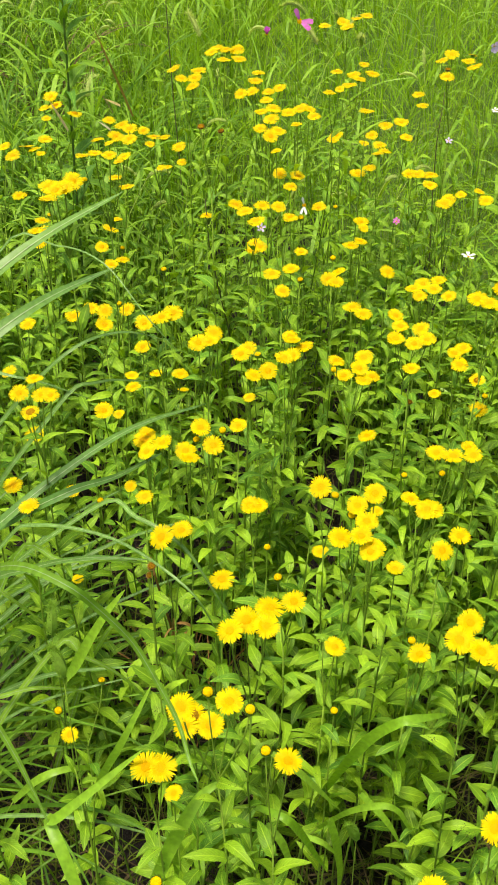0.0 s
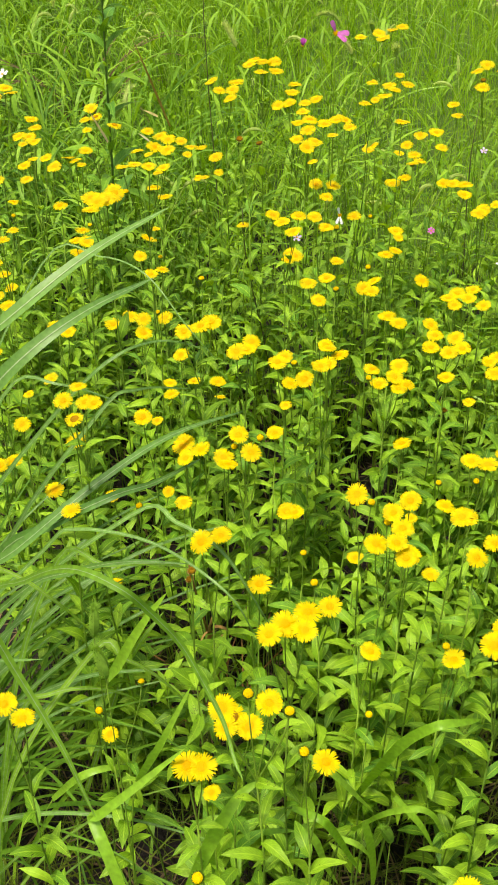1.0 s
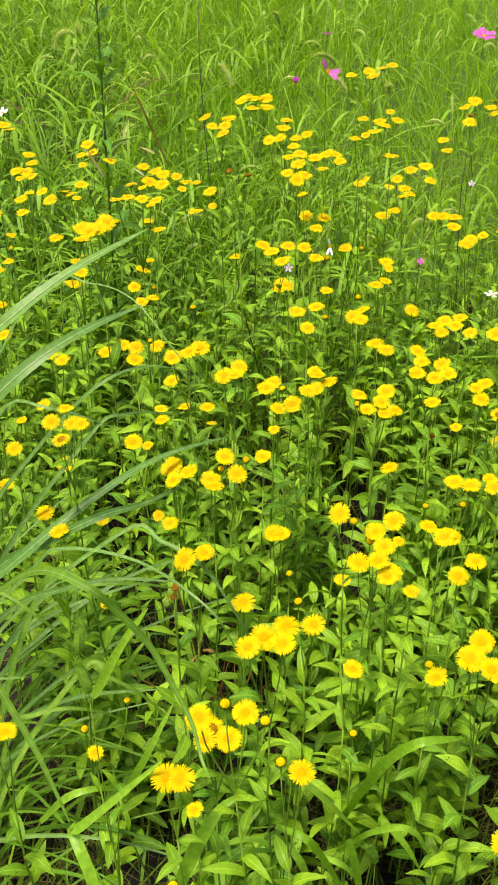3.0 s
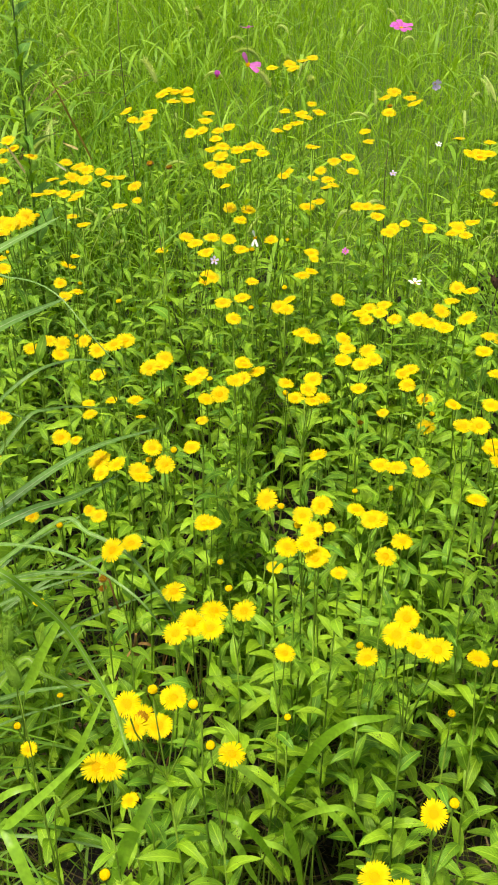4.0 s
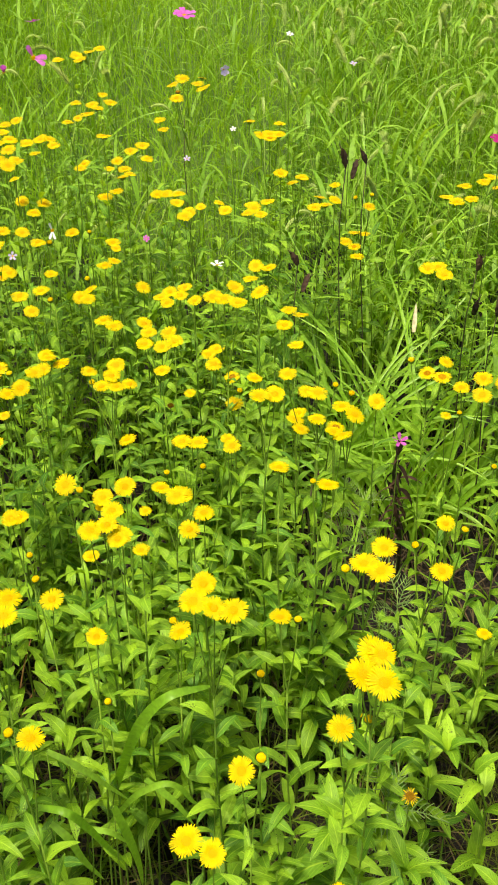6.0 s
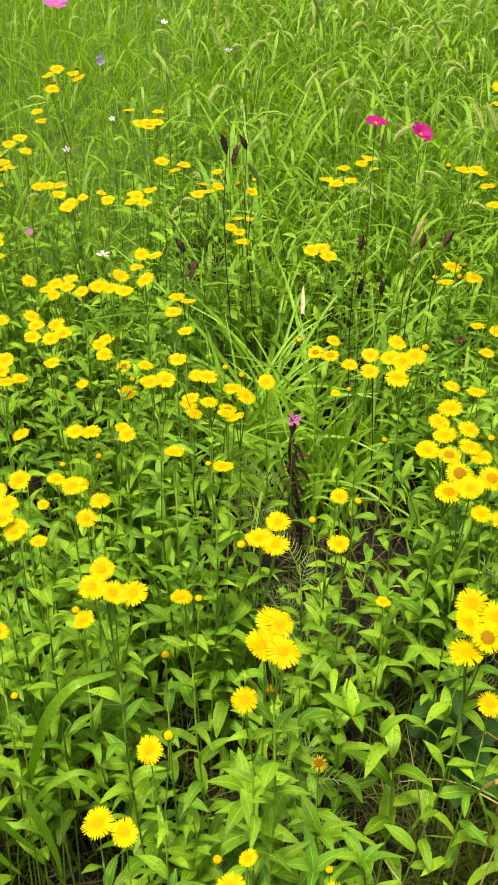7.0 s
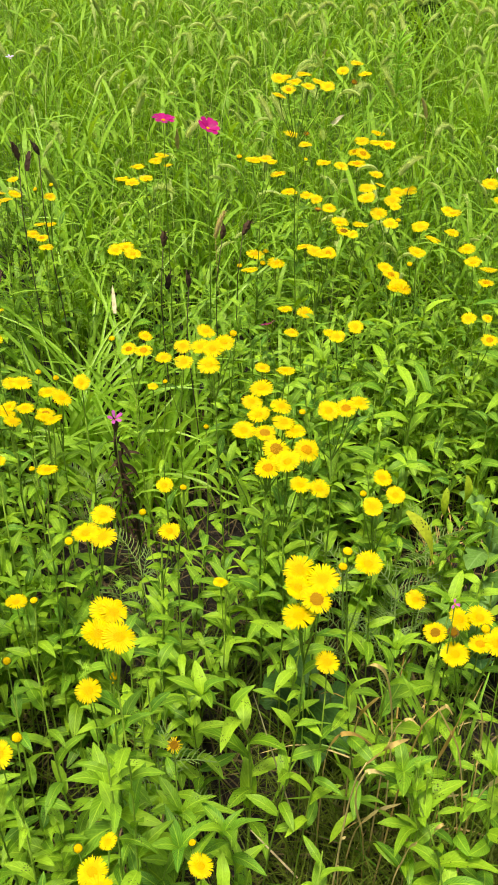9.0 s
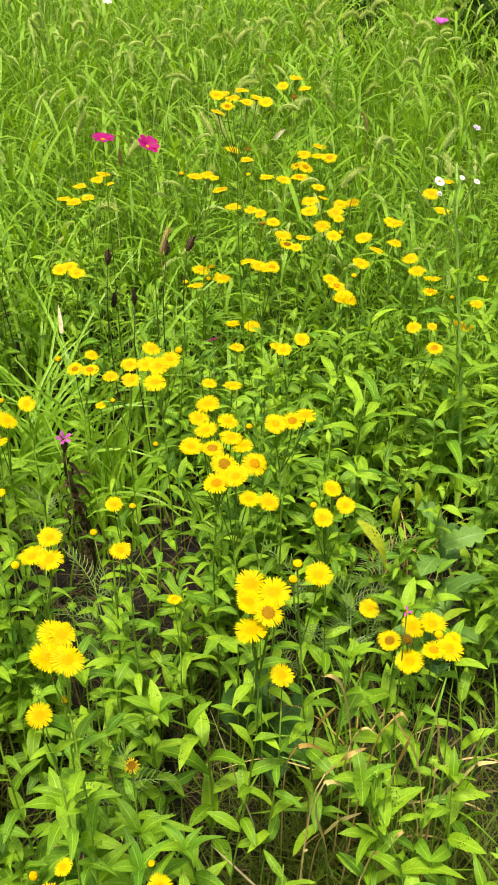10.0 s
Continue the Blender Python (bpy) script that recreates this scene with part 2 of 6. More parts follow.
def soil_mat(name, one, two):
    m = bpy.data.materials.new(name)
    m.use_nodes = True
    nt = m.node_tree
    bsdf = nt.nodes["Principled BSDF"]
    geo = nt.nodes.new("ShaderNodeNewGeometry")
    a = nt.nodes.new("ShaderNodeTexNoise")
    a.inputs["Scale"].default_value, a.inputs["Detail"].default_value = 9.0, 6.0
    b = nt.nodes.new("ShaderNodeTexNoise")
    b.inputs["Scale"].default_value, b.inputs["Detail"].default_value = 140.0, 4.0
    for n in (a, b):
        nt.links.new(geo.outputs["Position"], n.inputs["Vector"])
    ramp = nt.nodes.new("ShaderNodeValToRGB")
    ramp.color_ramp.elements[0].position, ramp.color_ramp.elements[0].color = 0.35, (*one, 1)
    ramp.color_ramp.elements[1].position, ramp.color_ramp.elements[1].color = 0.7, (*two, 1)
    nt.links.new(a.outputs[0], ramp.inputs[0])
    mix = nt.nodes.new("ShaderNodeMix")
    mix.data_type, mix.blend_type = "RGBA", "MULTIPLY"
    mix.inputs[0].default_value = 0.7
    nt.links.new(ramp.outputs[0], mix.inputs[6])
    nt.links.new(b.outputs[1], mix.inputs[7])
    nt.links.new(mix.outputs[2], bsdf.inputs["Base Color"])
    bsdf.inputs["Roughness"].default_value = 0.95
    bump = nt.nodes.new("ShaderNodeBump")
    bump.inputs["Distance"].default_value = 0.01
    nt.links.new(b.outputs[0], bump.inputs["Height"])
    nt.links.new(bump.outputs[0], bsdf.inputs["Normal"])
    return m


# Soil tone lowered so that its colour holds the shade between the stems.
SOIL = soil_mat("shade_dark_soil", (0.009, 0.006, 0.003), (0.020, 0.013, 0.005))
TURF = soil_mat("meadow_turf", (0.07, 0.15, 0.012), (0.13, 0.25, 0.02))
rng = random.Random(7)
npr = np.random.default_rng(11)


# ---------------------------------------------------------------- mesh helpers
def mesh(name, verts, faces, material, smooth=False):
    me = bpy.data.meshes.new(name)
    me.from_pydata([tuple(v) for v in verts], [], faces)
    me.materials.append(material)
    if smooth:
        me.polygons.foreach_set("use_smooth", [True] * len(me.polygons))
    me.update()
    return me


def part(name, me, parent, m=None, label=""):
    ob = new(name, me)
    ob.parent = parent
    if m is not None:
        ob.matrix_basis = m
    if label:
        ob["label"] = label
    return ob


def thing(name, x, y, z, label, category, group=""):
    root = new(name)
    root.empty_display_size = 0.02
    root.location = (x, y, z)
    return tagged(root, label, category, group)


def lift(x, y):
    """Height of the ground, which rises gently away from the path."""
    y1 = max(0.0, y - 1.1)
    rise = 0.10 * y1 if y1 < 2 else 0.2 + 0.03 * min(y1 - 2, 12)
    return rise + 0.012 * noise.noise(Vector((x * 3.1, y * 3.1, 0.3)))


def tube(verts, faces, points, radii, sides=5):
    """Adds a tapered tube along the points."""
    start = len(verts)
    for i, (p, r) in enumerate(zip(points, radii)):
        ahead = (points[min(i + 1, len(points) - 1)] - points[max(i - 1, 0)]).normalized()
        u = ahead.orthogonal().normalized()
        w = ahead.cross(u)
        for k in range(sides):
            a = 2 * math.pi * k / sides
            verts.append(p + r * (math.cos(a) * u + math.sin(a) * w))
    for i in range(len(points) - 1):
        for k in range(sides):
            a, b = start + i * sides + k, start + i * sides + (k + 1) % sides
            faces.append((a, b, b + sides, a + sides))
    faces.append(tuple(start + (len(points) - 1) * sides + k for k in range(sides)))


def bezier(a, b, c, d, n):
    return [a * (1 - s) ** 3 + 3 * b * s * (1 - s) ** 2 + 3 * c * s * s * (1 - s) + d * s**3 for s in (i / n for i in range(n + 1))]


def set_uv(me, uv):
    layer = me.uv_layers.new(name="leaf")
    index = np.empty(len(me.loops), dtype=np.int32)
    me.loops.foreach_get("vertex_index", index)
    layer.data.foreach_set("uv", np.asarray(uv, dtype=np.float32)[index].ravel())


def leaf_form(width, droop, fold, wave, seed):
    """A pointed lance-shaped leaf one unit long, along +y, folded at its midrib and arching; width: share of its length."""
    r = random.Random(seed)
    n, verts, faces, uv = 9, [], [], []
    for i in range(n + 1):
        s = i / n
        half = max(0.003, width * 1.28 * (s + 0.03) ** 0.6 * (1 - s) ** 0.85)
        ang = droop * s
        y = s * math.cos(ang * 0.8)
        z = 0.10 * math.sin(math.pi * s) - s * math.sin(ang * 0.8)
        tw = wave * math.sin(s * 7 + seed)
        up = fold * half
        jag = 1 + r.uniform(-0.06, 0.06)
        verts += [(-half * jag, y, z + up + tw * half), (0, y, z), (half * jag, y, z + up - tw * half)]
        uv += [(0, s), (0.5, s), (1, s)]
    for i in range(n):
        a = 3 * i
        faces += [(a, a + 1, a + 4, a + 3), (a + 1, a + 2, a + 5, a + 4)]
    return verts, faces, uv


def leaf_mesh(name, material, width, droop, fold, wave, seed):
    verts, faces, uv = leaf_form(width, droop, fold, wave, seed)
    me = mesh(name, verts, faces, material, True)
    set_uv(me, uv)
    return me


LEAF_FORMS = [(0.31, 0.15, 0.28, 0.1), (0.34, 0.35, 0.18, 0.2), (0.28, 0.25, 0.38, -0.2), (0.36, 0.45, 0.15, 0.15), (0.32, 0.0, 0.24, -0.15), (0.27, 0.35, 0.42, 0.25), (0.30, 0.10, 0.3, 0.3)]
LEAVES = [leaf_mesh("leaf", LEAF, *form, k) for k, form in enumerate(LEAF_FORMS)]


def petals_mesh(seed, count, reach, tilt):
    """A dense fringe of narrow ray petals with notched tips in two layers, uneven in length and droop, one unit in radius."""
    r = random.Random(seed)
    verts, faces = [], []
    one, two, sag = r.uniform(0, 6.28), r.uniform(0, 6.28), r.uniform(0.05, 0.12)
    for k in range(count):
        a = 2 * math.pi * (k + r.uniform(-0.45, 0.45)) / count
        layer = k % 2
        swell = 1 + 0.035 * math.sin(2 * a + one) + 0.025 * math.sin(5 * a + two)
        far = reach * swell * (r.uniform(0.93, 1.06) if layer == 0 else r.uniform(0.84, 1.0))
        wide = 0.043 * r.uniform(0.85, 1.15)
        rise = tilt + r.uniform(-0.06, 0.06) - 0.05 * layer + sag * math.sin(2 * a + two) + 0.5 * sag * math.sin(3 * a + one)
        skew = r.uniform(-0.07, 0.07)
        c, s = math.cos(a), math.sin(a)
        start = len(verts)
        for d, w, h in ((0.24, 0.7, 0.0), (0.58, 1.15, 0.6), (0.86, 1.0, 0.95), (1.0, 0.5, 1.0)):
            rad = d * far
            z = 0.03 + rise * h * 0.6 - 0.16 * max(0, d - 0.6) + 0.02 * (1 - layer)
            for side in (-1, 0, 1):
                q = rad - (0.05 if side == 0 and d == 1.0 else 0)
                t = side * w * wide + skew * d * d
                verts.append((q * c - t * s, q * s + t * c, z + (0.012 if side == 0 else 0)))
        for i in range(3):
            for side in (0, 1):
                q = start + 3 * i + side
                faces.append((q, q + 1, q + 4, q + 3))
    return mesh("petals", verts, faces, PETAL)


def disc_mesh(material, radius, height, seed, stud=0.16):
    """A domed disc studded with tiny florets."""
    r = random.Random(seed)
    verts, faces = [], []
    rings, sides = 4, 14
    for i in range(rings + 1):
        q = i / rings * math.pi / 2
        for k in range(sides):
            a = 2 * math.pi * (k + 0.5 * (i % 2)) / sides
            verts.append((radius * math.cos(q) * math.cos(a), radius * math.cos(q) * math.sin(a), height * math.sin(q)))
    for i in range(rings):
        for k in range(sides):
            a, b = i * sides + k, i * sides + (k + 1) % sides
            faces.append((a, b, b + sides, a + sides))
    for k in range(70):
        d = math.sqrt((k + r.uniform(0.1, 0.9)) / 70)
        a = k * 2.39996 + r.uniform(-0.12, 0.12)
        px, py, pz = radius * d * math.cos(a), radius * d * math.sin(a), height * math.sqrt(max(0.0, 1 - d * d))
        w, h = radius * 0.085, height * stud * r.uniform(0.7, 1.3)
        n = len(verts)
        verts += [(px - w, py - w, pz), (px + w, py - w, pz), (px + w, py + w, pz), (px - w, py + w, pz), (px * 1.05, py * 1.05, pz + h)]
        faces += [(n, n + 1, n + 4), (n + 1, n + 2, n + 4), (n + 2, n + 3, n + 4), (n + 3, n, n + 4)]
    return mesh("disc", verts, faces, material)


def cup_mesh(name, material, radius, depth, bracts, flare, seed):
    """A cup of pointed green bracts under a flower head; its mouth lies at z = 0."""
    r = random.Random(seed)
    verts, faces = [], []
    sides = 12
    for h, q in ((-depth, 0.25), (-depth * 0.6, 0.8), (0, 1.0)):
        for k in range(sides):
            a = 2 * math.pi * k / sides
            verts.append((radius * q * math.cos(a), radius * q * math.sin(a), h))
    for i in range(2):
        for k in range(sides):
            a, b = i * sides + k, i * sides + (k + 1) % sides
            faces.append((a, b, b + sides, a + sides))
    faces.append(tuple(reversed(range(sides))))
    for k in range(bracts):
        a = 2 * math.pi * k / bracts + r.uniform(-0.1, 0.1)
        c, s = math.cos(a), math.sin(a)
        n, w = len(verts), radius * 0.16
        lo, hi = -depth * r.uniform(0.5, 0.8), r.uniform(0.0, 0.12)
        verts += [(0.85 * radius * c - w * s, 0.85 * radius * s + w * c, lo), (0.85 * radius * c + w * s, 0.85 * radius * s - w * c, lo),
                  (radius * (1 + flare) * c, radius * (1 + flare) * s, hi)]
        faces.append((n, n + 1, n + 2))
    return mesh(name, verts, faces, material)


def spiky_bud_mesh(seed):
    """A small green bud bristling with narrow pointed bracts all over its upper half."""
    r = random.Random(seed)
    verts, faces = [], []
    tube(verts, faces, [Vector((0, 0, h)) for h in (-0.30, -0.18, 0.0, 0.16, 0.24)], [0.08, 0.24, 0.30, 0.22, 0.05], 10)
    for k in range(54):
        up = r.uniform(-0.25, 0.95)
        a = k * 2.39996
        d = Vector((math.cos(a) * math.sqrt(1 - up * up), math.sin(a) * math.sqrt(1 - up * up), up))
        side = d.cross(Vector((0, 0, 1))).normalized() * 0.045
        root = d * 0.22
        tip = root + (d + Vector((r.uniform(-0.3, 0.3), r.uniform(-0.3, 0.3), r.uniform(0, 0.3)))) * r.uniform(0.22, 0.42)
        n = len(verts)
        verts += [root - side, root + side, root.lerp(tip, 0.5) + Vector((0, 0, 0.03)), tip]
        faces += [(n, n + 2, n + 3), (n + 2, n + 1, n + 3), (n, n + 1, n + 2)]
    return mesh("green_bud", verts, faces, BRACT)


PETALS = [petals_mesh(k, n, 1.0, t) for k, (n, t) in enumerate([(84, 0.10), (92, 0.20), (76, 0.02), (88, 0.14), (72, 0.26), (80, -0.06), (86, 0.16), (70, 0.08)])]
DISCS = [disc_mesh(DISC, 0.40, 0.11, 1), disc_mesh(DISC, 0.36, 0.13, 2)]
OLD_DISCS = [disc_mesh(OLD_DISC, 0.46, 0.19, 3, 0.42), disc_mesh(OCHRE_DISC, 0.44, 0.16, 4, 0.35), disc_mesh(OCHRE_DISC, 0.40, 0.18, 11, 0.40)]
CUPS = [cup_mesh("flower_head", CUP, 0.42, 0.38, 22, 0.15, k) for k in range(2)]
BUD_CUP = cup_mesh("flower_bud", CUP, 0.44, 0.48, 30, 0.25, 5)
BUD_TOP = disc_mesh(BUD, 0.37, 0.27, 6)
GREEN_BUD = spiky_bud_mesh(8)
WITHER_CUP = cup_mesh("withered_head", WITHER, 0.45, 0.40, 34, 0.45, 9)
FADED_PETALS = petals_mesh(9, 17, 0.9, -0.2)
WITHER_TOP = disc_mesh(OLD_DISC, 0.42, 0.12, 10, 0.9)


def add_head(root, at, kind, r, grown=1.0):
    """A flower head, bud or withered head at a place relative to the plant's base."""
    size = 0.0117 * grown * r.uniform(0.9, 1.1) * (1 + 0.08 * min(0.8, max(0, root.location.y - 0.9)))
    if kind == "small":
        size *= 0.72
    tilt = Euler((radians(r.gauss(max(9, 16 - 6 * (root.location.y - 0.4)), 9)), radians(r.gauss(-3, 8)), 0)).to_matrix() @ Matrix.Rotation(r.uniform(0, 6.28), 3, "Z")
    m = Matrix.LocRotScale(at, tilt.to_quaternion(), (size, size, size))
    if kind == "bud":
        m = Matrix.LocRotScale(at, tilt.to_quaternion(), (size * 0.85,) * 3)
        part("floret_dome", BUD_TOP, part("flower_bud", BUD_CUP, root, m))
    elif kind == "green":
        part("green_bud", GREEN_BUD, root, m)
    elif kind == "fading":
        m = Matrix.LocRotScale(at, tilt.to_quaternion(), (size * 0.8,) * 3)
        head = part("flower_head", WITHER_CUP, root, m, "fading flower head with few ragged petals")
        part("petals", FADED_PETALS, head)
        part("disc", WITHER_TOP, head)
    elif kind == "withered":
        m = Matrix.LocRotScale(at, tilt.to_quaternion(), (size * 0.7,) * 3)
        part("floret_dome", WITHER_TOP, part("withered_head", WITHER_CUP, root, m, "withered brown flower head"))
    else:
        head = part("flower_head", r.choice(CUPS), root, m)
        part("petals", r.choice(PETALS), head)
        part("disc", r.choice(OLD_DISCS if kind == "old" else DISCS), head)


def add_leaves(root, path, r, first, last, gap, longest):
    """Alternate leaves up a stem given as points relative to the base."""
    total = path[-1].z
    z, a = first, r.uniform(0, 6.28)
    while z < total * last:
        s = z / total
        i = min(len(path) - 2, int(s * (len(path) - 1)))
        f = s * (len(path) - 1) - i
        p = path[i].lerp(path[i + 1], f)
        size = longest * r.uniform(0.75, 1.1) * (0.75 + 0.9 * s - 1.05 * s * s)
        m = Matrix.LocRotScale(p, Euler((radians(r.gauss(15 + 18 * s, 14)), radians(r.gauss(0, 15)), a)), (size * r.uniform(0.85, 1.1), size, size))
        part("leaf", r.choice(LEAVES), root, m)
        a += 2.4 + r.uniform(-0.4, 0.4)
        z += gap * r.uniform(0.8, 1.25)


HEADS = []


def inula(*heads, size=1.0):
    """A leafy plant with its heads at the given places; a fourth entry names the head's kind."""
    n = len(heads)
    cx, cy = sum(h[0] for h in heads) / n, sum(h[1] for h in heads) / n
    top = min(h[2] for h in heads)
    r = random.Random(int(cx * 7919 + cy * 104729 + top * 1299709))
    bx, by = cx + r.gauss(0, 0.02), cy + r.gauss(0.01, 0.02)
    bz = lift(bx, by) - 0.004
    kinds = {h[3] for h in heads if len(h) > 3}
    if n == 1 and kinds & {"bud", "green"}:
        label = "leafy meadow plant with one unopened yellow flower bud"
    elif n == 1:
        label = "leafy meadow plant with one yellow daisy flower"
    elif "old" in kinds:
        label = "leafy meadow plant with yellow daisies, some brown-centred"
    elif n > 4:
        label = "leafy meadow plant with a crowded yellow daisy cluster"
    else:
        label = "leafy meadow plant with a few yellow daisy flowers"
    root = thing("yellow_daisy_plant", bx, by, bz, label, "flowering plant", "yellow daisies in the meadow")
    base = Vector((bx, by, bz))
    split = Vector((cx, cy, top - (0.05 if n == 1 else r.uniform(0.07, 0.12)))) - base
    bend = Vector((r.gauss(0, 0.02), r.gauss(0, 0.02), 0))
    main = bezier(Vector((0, 0, -0.01)), Vector((0, 0, split.z * 0.35)) + bend, Vector((split.x, split.y, split.z * 0.65)) - bend * 0.5, split, 6)
    verts, faces = [], []
    tube(verts, faces, main, [0.0014 - 0.0005 * i / 6 for i in range(7)])
    HEADS.extend(h[:3] for h in heads)
    for h in heads:
        end = Vector(h[:3]) - base - Vector((0, 0, 0.005))
        tube(verts, faces, bezier(split, split.lerp(end, 0.4) + Vector((0, 0, -0.004)), Vector((end.x, end.y, end.z - 0.025)), end, 3), [0.0009, 0.0008, 0.0007, 0.0009], 4)
    part("stem", mesh("stem", verts, faces, STEM, True), root)
    add_leaves(root, main, r, 0.22, 1.0, 0.024, 0.052)
    for h in heads:
        add_head(root, Vector(h[:3]) - base, h[3] if len(h) > 3 else "", r, size)
        if n > 2 and r.random() < 0.35:
            end = Vector(h[:3]) - base
            m = Matrix.LocRotScale(split.lerp(end, 0.35), Euler((radians(35), 0, r.uniform(0, 6.28))), (0.03,) * 3)
            part("leaf", r.choice(LEAVES), root, m)
    return root


def leafy_shoot(height, seed):
    """A shoot without flowers, built at the origin."""
    r = random.Random(seed)
    root = thing("leafy_shoot", 0, 0, 0, "leafy green meadow shoot not yet in flower", "plant", "leafy shoots between the daisies")
    path = bezier(Vector((0, 0, -0.01)), Vector((r.gauss(0, 0.02), r.gauss(0, 0.02), height * 0.35)), Vector((r.gauss(0, 0.03), r.gauss(0, 0.03), height * 0.7)),
                  Vector((r.gauss(0, 0.03), r.gauss(0, 0.03), height)), 6)
    verts, faces = [], []
    tube(verts, faces, path, [0.0017 - 0.0008 * i / 6 for i in range(7)])
    part("stem", mesh("stem", verts, faces, STEM, True), root)
    add_leaves(root, path, r, 0.12, 0.97, 0.024, 0.064)
    for k in range(4):
        m = Matrix.LocRotScale(path[-1], Euler((radians(r.uniform(30, 62)), 0, k * 1.6 + r.uniform(-0.3, 0.3))), (0.036 * r.uniform(0.8, 1.2),) * 3)
        part("leaf", r.choice(LEAVES), root, m)
    return root


def ribbon_field(name, base, azimuth, length, width, lean, curl, material, segs=5, twist=0.0):
    """One mesh of many grass blades from arrays: base places, headings, lengths, widths, lean from upright and curl over."""
    n = len(base)
    s = np.linspace(0, 1, segs + 1)
    ang = lean[:, None] + curl[:, None] * s[None, :] ** 1.3
    step = length[:, None] / segs
    dr = np.cumsum(np.c_[np.zeros(n), (np.sin(ang) * step)[:, :-1]], 1)
    dz = np.cumsum(np.c_[np.zeros(n), (np.cos(ang) * step)[:, :-1]], 1)
    c, d = np.cos(azimuth)[:, None], np.sin(azimuth)[:, None]
    mid = np.stack([base[:, 0, None] + dr * c, base[:, 1, None] + dr * d, base[:, 2, None] + dz], -1)
    half = 0.5 * width[:, None] * np.minimum(1, (1 - s[None, :]) * 2.2 + 0.06) * (0.55 + 0.45 * np.minimum(1, s[None, :] * 4))
    turn = azimuth[:, None] + math.pi / 2 + twist * (npr.random(n)[:, None] - 0.5) * (0.4 + s[None, :])
    side = np.stack([np.cos(turn) * half, np.sin(turn) * half, 0 * half], -1)
    verts = np.stack([mid - side, mid + side], 2).reshape(-1, 3)
    k = np.arange(segs)[None, :] * 2 + np.arange(n)[:, None] * (2 * segs + 2)
    faces = np.stack([k, k + 1, k + 3, k + 2], -1).reshape(-1, 4)
    return new(name, mesh(name, verts.tolist(), faces.tolist(), material, True))


def scatter(n, r0, r1, a0, a1, power=0.5):
    """Places in a sector about the standing point, angles in degrees from straight ahead, to the right."""
    u, v = npr.random(n), npr.random(n)
    rad = (r0 ** (1 / power) + u * (r1 ** (1 / power) - r0 ** (1 / power))) ** power
    ang = np.radians(a0 + v * (a1 - a0))
    x, y = 0.12 + rad * np.sin(ang), -0.04 + rad * np.cos(ang)
    return np.stack([x, y, [lift(p, q) for p, q in zip(x, y)]], 1)


# ---------------------------------------------------------------- ground
def ground():
    near = [i * 0.06 for i in range(-30, 60)]
    xs = [-400, -120, -40, -15, -7, -4, -2.8] + near + [4.2, 5.5, 8, 15, 40, 120, 400]
    ys = [-400, -120, -40, -15, -6, -3, -1.5] + [i * 0.06 for i in range(-10, 80)] + [5.5, 7, 10, 15, 40, 120, 400]
    verts = [(x, y, lift(x, y) + 0.012 * noise.noise(Vector((x * 14, y * 14, 1.7))) * (abs(x) < 5 and -2 < y < 6)) for y in ys for x in xs]
    w = len(xs)
    faces = [(j * w + i, j * w + i + 1, j * w + w + i + 1, j * w + w + i) for j in range(len(ys) - 1) for i in range(w - 1)]
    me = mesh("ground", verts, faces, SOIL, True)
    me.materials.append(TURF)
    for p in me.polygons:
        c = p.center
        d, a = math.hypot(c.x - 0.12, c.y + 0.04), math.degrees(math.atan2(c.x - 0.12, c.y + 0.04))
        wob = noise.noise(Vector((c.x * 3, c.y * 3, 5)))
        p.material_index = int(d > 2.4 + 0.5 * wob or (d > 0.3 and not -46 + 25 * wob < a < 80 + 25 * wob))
    return tagged(new("ground", me), "dark brown soil under the meadow plants, shade in its colour", "ground", kind="structure")


ground()


def stuff(ob, label, category):
    return tagged(ob, label, category, kind="stuff")


